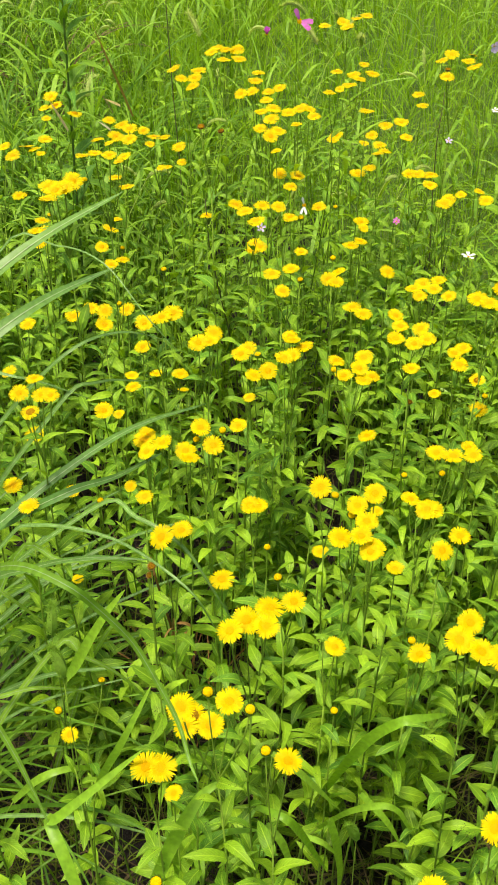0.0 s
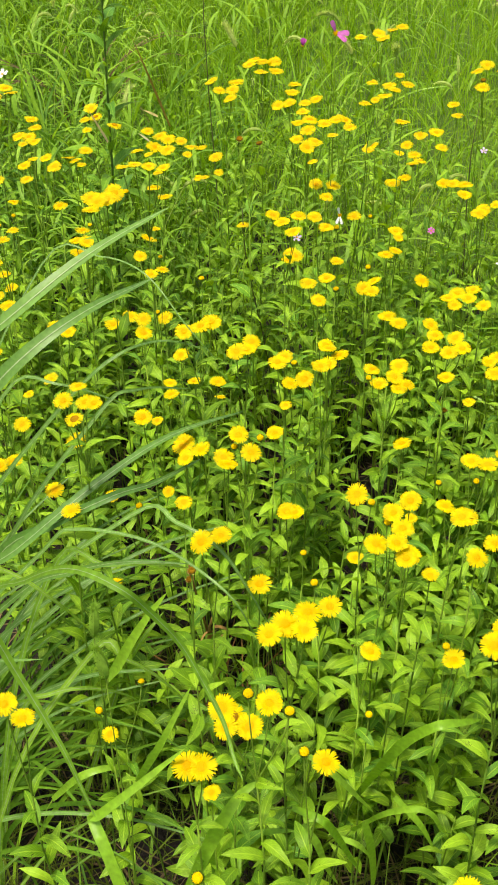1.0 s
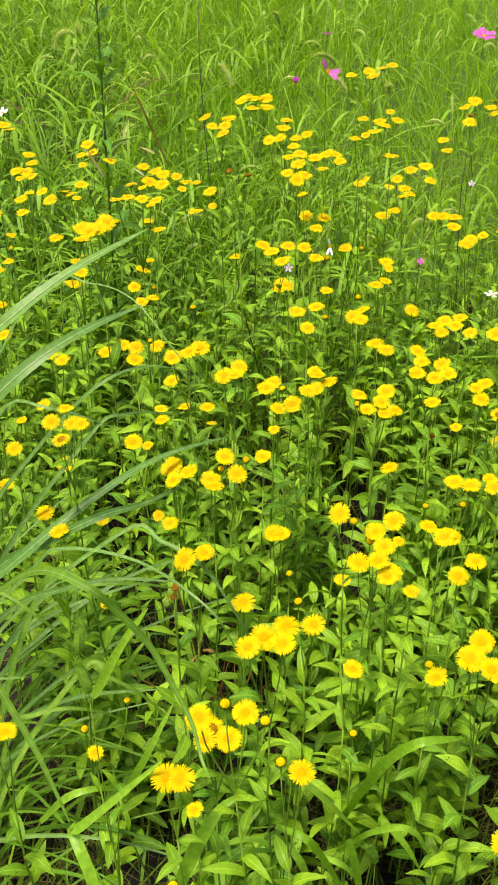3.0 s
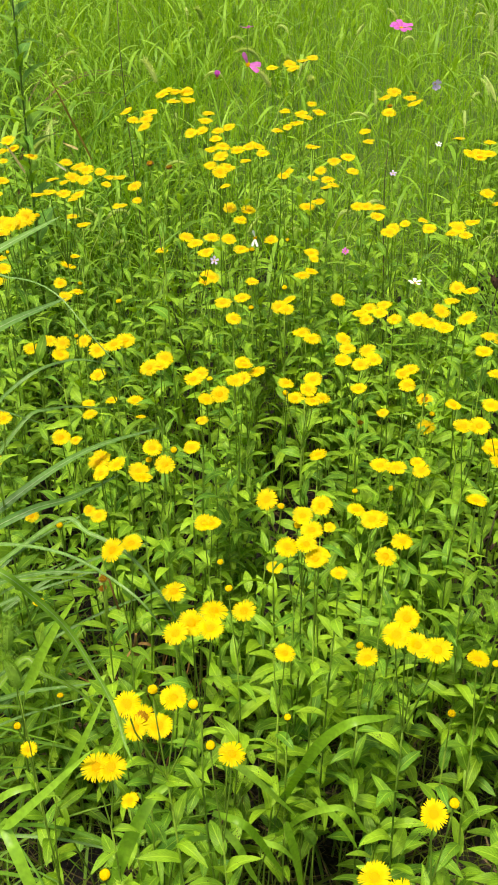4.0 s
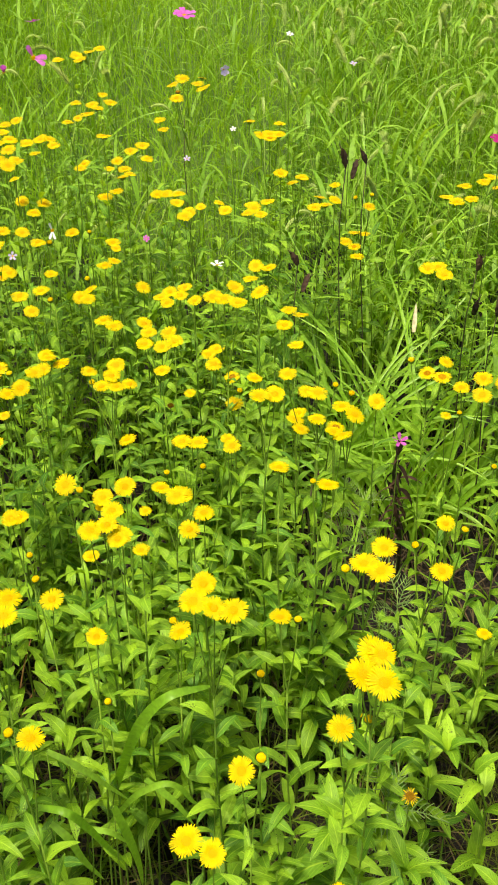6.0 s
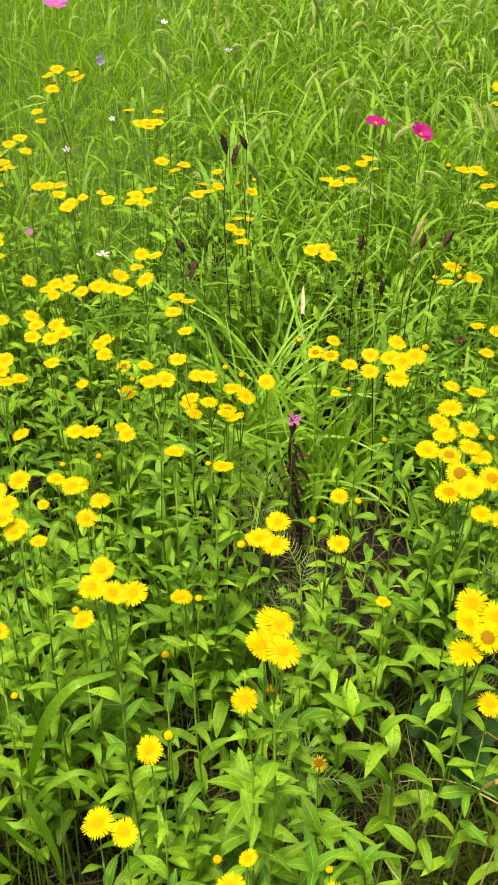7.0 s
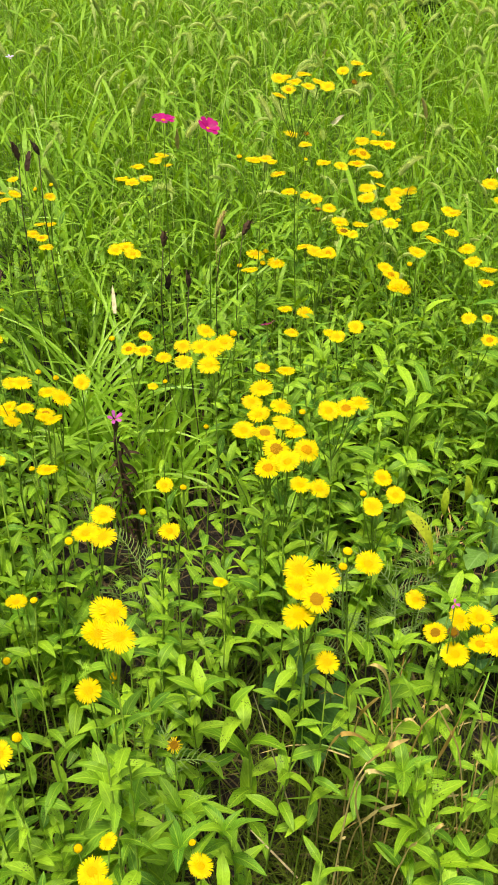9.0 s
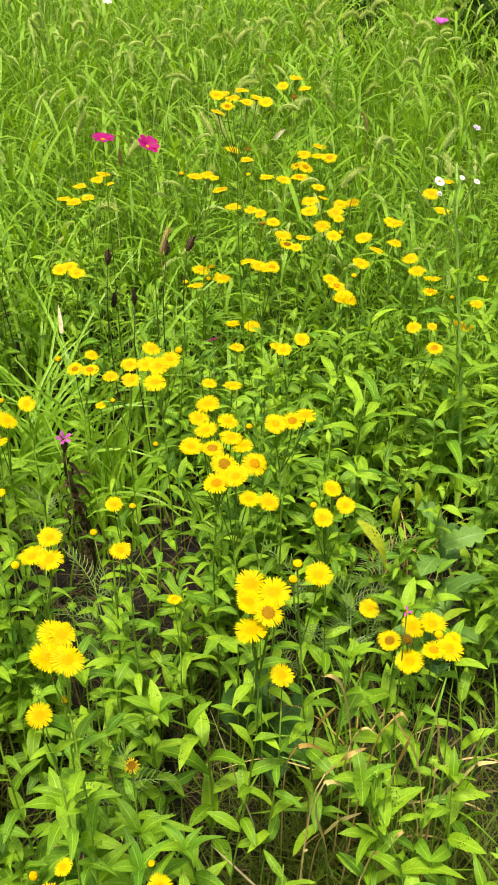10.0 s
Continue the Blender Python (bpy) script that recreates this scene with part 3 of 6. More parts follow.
# ---------------------------------------------------------------- meadow mass
GAPS = ((0.10, 1.36, 0.09, 0.10), (0.06, 1.90, 0.08, 0.08), (0.57, 1.08, 0.14, 0.09), (0.80, 0.74, 0.09, 0.07), (1.09, 0.94, 0.10, 0.10), (0.35, 0.73, 0.06, 0.06),
        (-0.04, 1.0, 0.08, 0.11), (0.72, 0.83, 0.06, 0.05), (0.52, 1.0, 0.06, 0.06), (0.12, 0.60, 0.09, 0.08), (0.11, 0.53, 0.08, 0.06), (0.16, 0.58, 0.07, 0.06), (0.58, 0.61, 0.07, 0.06), (0.31, 0.68, 0.04, 0.04), (0.44, 0.79, 0.04, 0.04), (0.13, 0.66, 0.04, 0.04), (0.50, 0.51, 0.05, 0.05), (0.50, 0.46, 0.04, 0.05), (0.38, 0.64, 0.03, 0.03), (0.18, 0.68, 0.04, 0.04), (0.31, 0.79, 0.04, 0.04), (0.28, 0.77, 0.03, 0.03),
        (-0.26, 0.71, 0.10, 0.09),
        (0.68, 1.08, 0.07, 0.07), (0.58, 1.09, 0.06, 0.06), (0.63, 0.74, 0.08, 0.08), (0.60, 0.60, 0.08, 0.08), (0.60, 0.51, 0.08, 0.08), (1.17, 0.96, 0.07, 0.07), (0.04, 1.40, 0.05, 0.05), (0.33, 1.42, 0.05, 0.05), (-0.15, 1.13, 0.06, 0.06), (-0.07, 1.02, 0.05, 0.05), (0.34, 0.71, 0.04, 0.04), (0.43, 0.94, 0.03, 0.03), (-0.14, 0.74, 0.07, 0.07), (0.06, 1.86, 0.05, 0.05), (0.15, 1.36, 0.06, 0.06), (-0.09, 1.08, 0.06, 0.06), (-0.43, 1.83, 0.05, 0.05), (0.66, 1.03, 0.07, 0.07), (0.59, 1.51, 0.05, 0.05), (0.53, 0.77, 0.04, 0.04), (-0.27, 0.77, 0.08, 0.08), (0.14, 2.27, 0.05, 0.05), (-0.25, 2.28, 0.05, 0.05), (0.55, 1.79, 0.04, 0.04), (0.46, 1.79, 0.04, 0.04))


def grassy(x, y):
    """Patches where grass or bare soil takes the place of the daisies."""
    if any(((x - a) / c) ** 2 + ((y - b) / d) ** 2 < 1.6 for a, b, c, d in GAPS):
        return True
    return ((x - 0.66) / 0.17) ** 2 + ((y - 1.38) / 0.27) ** 2 < 1 or (x < -0.04 and y < 0.8) or (x > 0.5 and y < 0.66)


def leafy(places):
    return np.array([p for p in places if not grassy(p[0], p[1])])


def sparse(b):
    """Fewer of them where the soil lies open."""
    return np.array([p for p in b if npr.random() < 0.4 or not grassy(p[0], p[1])])


def near_scale(b):
    """Shorter growth where the flowers stand, so that it doesn't hide them from the camera."""
    d = np.hypot(b[:, 0] - 0.12, b[:, 1] + 0.04) - np.clip(b[:, 0] - 0.4, 0, 0.6) * 0.5
    return np.clip(0.74 + (d - 1.6) * 0.5, 0.62, 1.0)


b = scatter(20000, 1.7, 7.0, -52, 78)
middle = (b[:, 0] > 0.0) & (b[:, 0] < 0.12 + 0.30 * b[:, 1])
b = b[~middle | (npr.random(len(b)) < 0.35)]
b = b[(b[:, 0] < 0.05) | (npr.random(len(b)) < 0.45)]
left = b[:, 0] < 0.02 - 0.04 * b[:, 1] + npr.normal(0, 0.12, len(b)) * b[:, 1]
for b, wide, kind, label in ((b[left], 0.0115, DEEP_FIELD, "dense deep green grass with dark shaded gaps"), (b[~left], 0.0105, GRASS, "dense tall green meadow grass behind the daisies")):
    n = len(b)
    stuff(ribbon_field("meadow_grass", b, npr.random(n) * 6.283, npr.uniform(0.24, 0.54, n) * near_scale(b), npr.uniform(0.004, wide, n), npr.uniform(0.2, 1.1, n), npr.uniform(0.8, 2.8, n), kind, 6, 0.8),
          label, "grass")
n = 72000
b = scatter(n, 1.5, 6.0, -40, 70)
b = b[np.array([noise.noise(Vector((x * 1.7, y * 1.7, 9.1))) > (-0.4 if -0.15 * y < x < 0.12 + 0.22 * y else 0.0) for x, y, z in b])]
b = b[((b[:, 0] - 0.66) / 0.20) ** 2 + ((b[:, 1] - 1.40) / 0.30) ** 2 > 1]
n = len(b)
high = npr.uniform(0.0, 0.34, n) * near_scale(b)
b[:, 2] += high
stuff(ribbon_field("feathery_foliage", b, npr.random(n) * 6.283, npr.uniform(0.08, 0.26, n) * near_scale(b), npr.uniform(0.0010, 0.0024, n), npr.uniform(0.1, 0.9, n), npr.uniform(-0.2, 1.2, n), FEATHER, 3, 0.8),
      "fine thread-like bright green foliage between the grasses", "foliage")


def foxtail_leaves(n, r0, r1, a0, a1):
    """Thin stalks with short broad leaf blades at several heights, joined."""
    b = scatter(n, r0, r1, a0, a1)
    b = b[((b[:, 0] - 0.66) / 0.20) ** 2 + ((b[:, 1] - 1.40) / 0.30) ** 2 > 1]
    n = len(b)
    az, lean, tall = npr.random(n) * 6.283, npr.uniform(0.03, 0.30, n), npr.uniform(0.30, 0.56, n) * near_scale(b)
    stuff(ribbon_field("foxtail_stalks", b, az, tall, np.full(n, 0.0022), lean, np.full(n, 0.1), FOXLEAF, 3, 0.3), "thin green stalks of crowded foxtail grass", "grass")
    out = np.stack([np.sin(lean) * np.cos(az), np.sin(lean) * np.sin(az), np.cos(lean)], 1)
    for share in (0.30, 0.5, 0.7, 0.9):
        p = b + out * (tall * (share + npr.uniform(-0.08, 0.08, n)))[:, None]
        stuff(ribbon_field("foxtail_leaves", p, az + npr.random(n) * 6.283, npr.uniform(0.06, 0.17, n), npr.uniform(0.004, 0.0115, n), npr.uniform(0.3, 1.1, n), npr.uniform(0.5, 2.4, n), FOXLEAF, 5, 0.8),
              "short arching leaf blades of crowded foxtail grass", "grass")


foxtail_leaves(4800, 1.65, 5.0, 13, 70)
foxtail_leaves(420, 1.65, 5.0, -8, 13)
foxtail_leaves(1300, 1.9, 4.5, -42, -8)
n = 2000
b = scatter(n, 0.25, 2.2, -42, 75)
b = sparse(b)
n = len(b)
stuff(ribbon_field("low_grass", b, npr.random(n) * 6.283, npr.uniform(0.08, 0.24, n), npr.uniform(0.002, 0.005, n), npr.uniform(0.1, 0.8, n), npr.uniform(0.2, 1.4, n), UNDER, 4, 0.8),
      "short dark green grass on the soil among the stems", "grass")


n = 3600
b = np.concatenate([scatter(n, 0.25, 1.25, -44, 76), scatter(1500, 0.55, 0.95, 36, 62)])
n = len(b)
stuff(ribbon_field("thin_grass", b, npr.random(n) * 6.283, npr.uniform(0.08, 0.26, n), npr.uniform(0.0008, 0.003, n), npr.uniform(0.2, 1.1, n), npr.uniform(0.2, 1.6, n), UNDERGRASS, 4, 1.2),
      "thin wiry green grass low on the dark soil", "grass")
n = 6000
b = scatter(n, 0.25, 1.9, -44, 76)
b[:, 2] += npr.uniform(0.002, 0.05, n)
stuff(ribbon_field("plant_litter", b, npr.random(n) * 6.283, npr.uniform(0.03, 0.14, n), npr.uniform(0.0008, 0.004, n), npr.uniform(1.2, 1.6, n), npr.uniform(-0.2, 0.5, n), LITTER, 3, 1.5),
      "dead brown stems and leaf litter on soil", "litter")


b = np.concatenate([scatter(17000, 0.35, 4.5, 72, 316), scatter(9000, 4.5, 6.0, 58, 322), scatter(9000, 6.0, 9.0, -180, 180)])
n = len(b)
stuff(ribbon_field("surrounding_grass", b, npr.random(n) * 6.283, npr.uniform(0.15, 0.45, n), npr.uniform(0.003, 0.011, n), npr.uniform(0.2, 1.1, n), npr.uniform(0.5, 2.2, n), GRASS, 4, 0.8),
      "green meadow grass all around the flower patch", "grass")


# ---------------------------------------------------------------- leafy shoots
SHOOTS = [leafy_shoot(h, 40 + k) for k, h in enumerate((0.30, 0.36, 0.40, 0.43, 0.46, 0.48, 0.33, 0.42))]
for k, p in enumerate(leafy(scatter(40, 0.5, 1.6, -16, 58))):
    m = pose(p[0], p[1], p[2], 0, 0, rng.uniform(0, 360))
    if k < len(SHOOTS):
        SHOOTS[k].matrix_basis = m
    else:
        copy_thing(SHOOTS[k % len(SHOOTS)], m)

for k, (x, y, z) in enumerate(((0.443, 0.484, 0.42), (0.420, 0.440, 0.40), (0.666, 0.392, 0.40), (0.620, 0.367, 0.38), (0.724, 0.363, 0.40), (0.730, 0.294, 0.40), (0.665, 0.305, 0.36), (0.402, 0.533, 0.40), (0.366, 0.598, 0.42), (0.521, 0.587, 0.44), (0.708, 0.577, 0.43), (0.753, 0.561, 0.43), (0.828, 0.487, 0.4))):
    src = SHOOTS[(3, 6, 0, 1, 7, 2)[k % 6]]
    high = 0.36 if k % 6 == 3 else (0.43, 0.33, 0.30, 0.36, 0.42, 0.40)[k % 6]
    copy_thing(src, pose(x, y, lift(x, y), 0, 0, 77 * k) @ Matrix.Scale((z - lift(x, y)) / high, 4))

# ---------------------------------------------------------------- yellow daisies
inula((-0.058, 1.645, 0.840), (-0.051, 1.672, 0.840), (-0.036, 1.663, 0.840), (-0.020, 1.665, 0.840), (-0.037, 1.607, 0.840), (-0.014, 1.611, 0.840))
inula((-0.121, 1.661, 0.808), (-0.104, 1.615, 0.808), (-0.080, 1.654, 0.808), (-0.084, 1.620, 0.808), (-0.083, 1.577, 0.808))
inula((0.014, 1.687, 0.797), (0.011, 1.648, 0.797))
inula((-0.009, 1.578, 0.798), (0.008, 1.588, 0.798), (0.032, 1.621, 0.788), (0.050, 1.644, 0.788), (0.030, 1.579, 0.788))
inula((0.024, 1.564, 0.776), (0.042, 1.552, 0.786), (0.039, 1.532, 0.776), (0.065, 1.590, 0.766))
inula((0.084, 1.654, 0.752), (0.099, 1.652, 0.752), (0.106, 1.622, 0.752))
inula((0.023, 1.538, 0.759), (0.051, 1.504, 0.769), (0.040, 1.478, 0.769))
inula((0.055, 1.460, 0.719), (0.082, 1.553, 0.679), (0.071, 1.439, 0.709), (0.049, 1.446, 0.759, "small"))
inula((0.078, 1.552, 0.762, "small"))
inula((0.123, 1.840, 0.834), (0.155, 1.866, 0.834), (0.161, 1.833, 0.834), (0.179, 1.894, 0.834), (0.198, 1.914, 0.834))
inula((0.196, 1.851, 0.769, "small"), (0.146, 1.804, 0.769), (0.175, 1.787, 0.769), (0.183, 1.762, 0.769), (0.207, 1.795, 0.769), (0.165, 1.733, 0.769))
inula((0.131, 1.690, 0.769), (0.148, 1.708, 0.769, "small"))
inula((0.187, 1.601, 0.769))
inula((0.151, 1.773, 0.668), (0.144, 1.749, 0.668))
inula((0.210, 1.741, 0.681), (0.194, 1.700, 0.681, "small"), (0.238, 1.795, 0.681))
inula((0.221, 1.695, 0.681), (0.228, 1.668, 0.681), (0.215, 1.652, 0.681))
inula((0.202, 1.648, 0.660), (0.182, 1.620, 0.660))
inula((-0.048, 1.311, 0.840, "withered"), (-0.021, 1.297, 0.840, "withered"))
inula((-0.192, 1.782, 0.664), (-0.170, 1.754, 0.664), (-0.152, 1.749, 0.664), (-0.122, 1.709, 0.664), (-0.173, 1.716, 0.664, "small"))
inula((-0.110, 1.638, 0.664, "small"), (-0.131, 1.614, 0.664, "small"), (-0.142, 1.612, 0.664, "small"))
inula((0.315, 1.741, 0.810), (0.336, 1.776, 0.810), (0.358, 1.737, 0.810), (0.364, 1.708, 0.810), (0.370, 1.773, 0.810, "small"), (0.319, 1.691, 0.810, "withered"), (0.313, 1.651, 0.810))
inula((0.299, 1.863, 0.714), (0.300, 1.804, 0.714))
inula((0.254, 1.702, 0.718), (0.257, 1.630, 0.718))
inula((0.452, 1.637, 0.748), (0.467, 1.635, 0.748), (0.481, 1.628, 0.748), (0.463, 1.612, 0.748, "old"))
inula((0.445, 1.713, 0.748))
inula((0.495, 1.690, 0.748))
inula((0.479, 1.592, 0.693))
inula((0.523, 1.624, 0.673), (0.502, 1.601, 0.673))
inula((0.274, 1.686, 0.635), (0.289, 1.685, 0.635), (0.312, 1.686, 0.635), (0.305, 1.639, 0.635))
inula((0.307, 1.447, 0.692), (0.327, 1.464, 0.692, "small"), (0.298, 1.431, 0.692))
inula((0.362, 1.504, 0.682, "small"), (0.367, 1.469, 0.682))
inula((0.410, 1.485, 0.682), (0.414, 1.473, 0.682), (0.440, 1.500, 0.682), (0.400, 1.453, 0.682), (0.419, 1.446, 0.682))
inula((0.541, 1.600, 0.627), (0.568, 1.673, 0.617), (0.570, 1.634, 0.617))
inula((0.609, 1.729, 0.617), (0.592, 1.654, 0.617))
inula((0.644, 1.613, 0.617), (0.665, 1.671, 0.617, "bud"), (0.632, 1.662, 0.617, "bud"))
inula((-0.059, 1.513, 0.626))
inula((-0.003, 1.312, 0.733), (0.011, 1.290, 0.733), (0.033, 1.311, 0.733), (0.027, 1.263, 0.733))
inula((0.055, 1.377, 0.703))
inula((0.073, 1.423, 0.668), (0.089, 1.444, 0.658, "bud"))
inula((0.121, 1.603, 0.606), (0.150, 1.630, 0.596, "bud"))
inula((0.018, 1.347, 0.648, "small"), (0.029, 1.364, 0.648), (0.022, 1.369, 0.648))
inula((0.090, 1.357, 0.643))
inula((0.141, 1.434, 0.598, "bud"))
inula((0.188, 1.544, 0.609), (0.191, 1.520, 0.609, "small"))
inula((0.170, 1.479, 0.598), (0.186, 1.494, 0.598))
inula((-0.101, 1.282, 0.648, "bud"))
inula((0.050, 1.250, 0.663), (0.076, 1.304, 0.643), (0.089, 1.273, 0.643, "bud"))
inula((0.065, 1.220, 0.653))
inula((0.130, 1.316, 0.623), (0.145, 1.338, 0.623), (0.140, 1.306, 0.623))
inula((0.160, 1.232, 0.625), (0.174, 1.214, 0.625))
inula((-0.094, 1.039, 0.703), (-0.076, 1.053, 0.703), (-0.063, 1.064, 0.703))
inula((-0.013, 1.030, 0.698), (-0.029, 1.006, 0.698), (-0.016, 1.009, 0.698))
inula((0.024, 1.106, 0.632), (0.016, 1.092, 0.632), (0.037, 1.092, 0.632, "bud"))
inula((0.077, 1.202, 0.594), (0.097, 1.193, 0.584), (0.081, 1.193, 0.594))
inula((0.070, 1.070, 0.642), (0.080, 1.077, 0.642))
inula((0.033, 1.073, 0.613), (0.051, 1.069, 0.623))
inula((0.029, 1.037, 0.605, "small"))
inula((0.136, 1.108, 0.617), (0.171, 1.117, 0.617), (0.164, 1.091, 0.617))
inula((0.137, 1.162, 0.569, "bud"), (0.150, 1.147, 0.569), (0.169, 1.076, 0.609), (0.187, 1.147, 0.569))
inula((-0.108, 1.101, 0.632))
inula((-0.090, 1.085, 0.603, "small"), (-0.062, 1.101, 0.593))
inula((-0.126, 1.112, 0.581, "small"), (-0.121, 1.086, 0.581), (-0.065, 1.158, 0.531, "small"))
inula((0.229, 1.456, 0.566))
inula((0.244, 1.261, 0.640), (0.258, 1.277, 0.640), (0.272, 1.263, 0.640), (0.281, 1.288, 0.640), (0.251, 1.243, 0.640))
inula((0.290, 1.243, 0.640))
inula((0.299, 1.106, 0.711), (0.312, 1.097, 0.711), (0.328, 1.084, 0.711), (0.331, 1.128, 0.711))
inula((0.379, 1.296, 0.643), (0.394, 1.340, 0.643), (0.412, 1.329, 0.643))
inula((0.357, 1.094, 0.719))
inula((0.215, 1.193, 0.636), (0.219, 1.165, 0.636), (0.211, 1.134, 0.636), (0.233, 1.123, 0.636), (0.245, 1.161, 0.636), (0.251, 1.134, 0.636))
inula((0.230, 1.099, 0.614))
inula((0.305, 1.217, 0.566), (0.319, 1.232, 0.566), (0.308, 1.189, 0.566))
inula((0.334, 1.183, 0.545, "old"), (0.339, 1.146, 0.545, "bud"))
inula((0.342, 1.041, 0.625), (0.373, 1.064, 0.625, "green"))
inula((0.267, 1.119, 0.564, "small"))
inula((0.328, 1.120, 0.540))
inula((0.324, 0.902, 0.685), (0.342, 0.903, 0.685))
inula((0.423, 1.228, 0.622), (0.437, 1.211, 0.622))
inula((0.412, 1.201, 0.612))
inula((0.415, 1.137, 0.614))
inula((0.370, 0.970, 0.670), (0.408, 0.966, 0.670, "green"))
inula((0.385, 0.928, 0.670), (0.395, 0.922, 0.670), (0.420, 0.937, 0.670, "bud"))
inula((0.422, 0.909, 0.657), (0.432, 0.890, 0.657), (0.440, 0.936, 0.657, "bud"))
inula((0.464, 0.913, 0.657))
inula((0.398, 1.033, 0.572), (0.392, 1.020, 0.572), (0.384, 0.953, 0.602))
inula((0.390, 0.897, 0.651))
inula((0.405, 0.877, 0.645), (0.413, 0.870, 0.645), (0.413, 0.899, 0.635, "old"))
inula((0.607, 1.620, 0.551), (0.632, 1.656, 0.551), (0.650, 1.649, 0.551), (0.616, 1.594, 0.551, "old"), (0.610, 1.551, 0.551))
inula((-0.018, 0.896, 0.659), (0.006, 0.893, 0.659, "bud"))
inula((0.018, 0.997, 0.590))
inula((-0.023, 0.899, 0.641, "bud"), (-0.003, 0.876, 0.651))
inula((-0.028, 0.876, 0.633), (-0.034, 0.888, 0.633))
inula((-0.081, 0.923, 0.626), (-0.062, 0.910, 0.626), (-0.077, 0.893, 0.626), (-0.083, 0.915, 0.626))
inula((-0.070, 0.818, 0.626, "small"))
inula((0.177, 1.041, 0.550))
inula((0.108, 0.783, 0.675), (0.122, 0.772, 0.675, "bud"))
inula((0.144, 0.769, 0.665), (0.139, 0.767, 0.655, "bud"), (0.152, 0.747, 0.665))
inula((0.167, 0.826, 0.634))
inula((0.128, 0.749, 0.642), (0.146, 0.729, 0.662))
inula((0.155, 0.719, 0.652), (0.159, 0.724, 0.652))
inula((0.120, 0.898, 0.483))
inula((0.191, 0.975, 0.483, "small"))
inula((0.176, 0.698, 0.652, "small"))
inula((0.037, 0.885, 0.562), (0.046, 0.884, 0.562))
inula((-0.037, 0.700, 0.678), (-0.020, 0.710, 0.678))
inula((0.016, 0.721, 0.607))
inula((0.063, 0.590, 0.707), (0.045, 0.576, 0.707), (0.033, 0.564, 0.707), (0.061, 0.570, 0.707))
inula((0.086, 0.709, 0.593), (0.070, 0.741, 0.593, "bud"))
inula((0.058, 0.824, 0.556, "bud"))
inula((0.126, 0.675, 0.569), (0.115, 0.685, 0.569, "green"))
inula((0.234, 0.882, 0.647), (0.251, 0.877, 0.647))
inula((0.309, 1.058, 0.525), (0.312, 1.041, 0.525))
inula((0.222, 0.996, 0.525, "bud"), (0.269, 1.002, 0.525, "bud"))
inula((0.340, 0.860, 0.615))
inula((0.205, 0.835, 0.621), (0.221, 0.819, 0.621), (0.228, 0.819, 0.621))
inula((0.242, 0.749, 0.649))
inula((0.226, 0.742, 0.636))
inula((0.377, 0.850, 0.599, "bud"), (0.392, 0.840, 0.599))
inula((0.340, 0.573, 0.715, "bud"), (0.357, 0.576, 0.715), (0.368, 0.565, 0.715), (0.379, 0.593, 0.715))
inula((0.223, 0.589, 0.700), (0.212, 0.570, 0.700), (0.228, 0.559, 0.700), (0.243, 0.554, 0.700))
inula((0.208, 0.683, 0.555), (0.202, 0.700, 0.555, "bud"))
inula((0.292, 0.602, 0.639), (0.307, 0.597, 0.639, "bud"))
inula((0.271, 0.582, 0.592, "bud"))
inula((0.234, 0.456, 0.625), (0.251, 0.466, 0.625, "bud"))
inula((0.186, 0.414, 0.608))
inula((0.204, 0.401, 0.608))
inula((0.313, 0.464, 0.650), (0.337, 0.469, 0.650, "bud"), (0.320, 0.488, 0.650, "green"))
inula((0.324, 0.454, 0.718), (0.337, 0.444, 0.718), (0.337, 0.476, 0.718), (0.343, 0.471, 0.718), (0.348, 0.478, 0.718, "bud"), size=1.1)
inula((0.080, 0.468, 0.679), (0.064, 0.476, 0.679, "bud"))
inula((0.037, 0.488, 0.717), (0.003, 0.482, 0.717), (0.021, 0.496, 0.717, "bud"), (0.052, 0.482, 0.717, "bud"))
inula((0.005, 0.530, 0.646, "old"), (0.001, 0.519, 0.646), (0.020, 0.521, 0.646))
inula((-0.014, 0.481, 0.646), (-0.025, 0.481, 0.646))
inula((0.130, 0.666, 0.487, "bud"))
inula((-0.007, 0.391, 0.646, "bud"), (0.005, 0.382, 0.646, "green"))
inula((-0.618, 1.933, 0.820), (-0.582, 1.896, 0.820), (-0.554, 1.894, 0.820), (-0.559, 1.854, 0.820))
inula((-0.515, 1.613, 0.800), (-0.493, 1.594, 0.800), (-0.485, 1.625, 0.800), (-0.456, 1.577, 0.800), (-0.454, 1.628, 0.800), (-0.439, 1.605, 0.800))
inula((-0.530, 1.583, 0.740, "small"), (-0.517, 1.584, 0.740))
inula((-0.406, 1.590, 0.763), (-0.392, 1.553, 0.763), (-0.391, 1.513, 0.763), (-0.406, 1.514, 0.763), (-0.378, 1.494, 0.763), (-0.392, 1.480, 0.763, "small"), size=0.95)
inula((-0.494, 1.574, 0.690), (-0.475, 1.546, 0.680), (-0.461, 1.542, 0.680), (-0.469, 1.507, 0.680))
inula((-0.387, 1.457, 0.738), (-0.373, 1.458, 0.748, "small"), (-0.355, 1.465, 0.748), (-0.335, 1.432, 0.748), (-0.371, 1.405, 0.738), size=0.93)
inula((-0.326, 1.484, 0.741), (-0.313, 1.476, 0.741), (-0.299, 1.458, 0.741, "small"), (-0.305, 1.516, 0.741), size=0.92)
inula((-0.323, 1.659, 0.760), (-0.307, 1.617, 0.760, "old"), (-0.323, 1.604, 0.760, "small"), (-0.309, 1.556, 0.760, "small"), (-0.270, 1.582, 0.760, "old"))
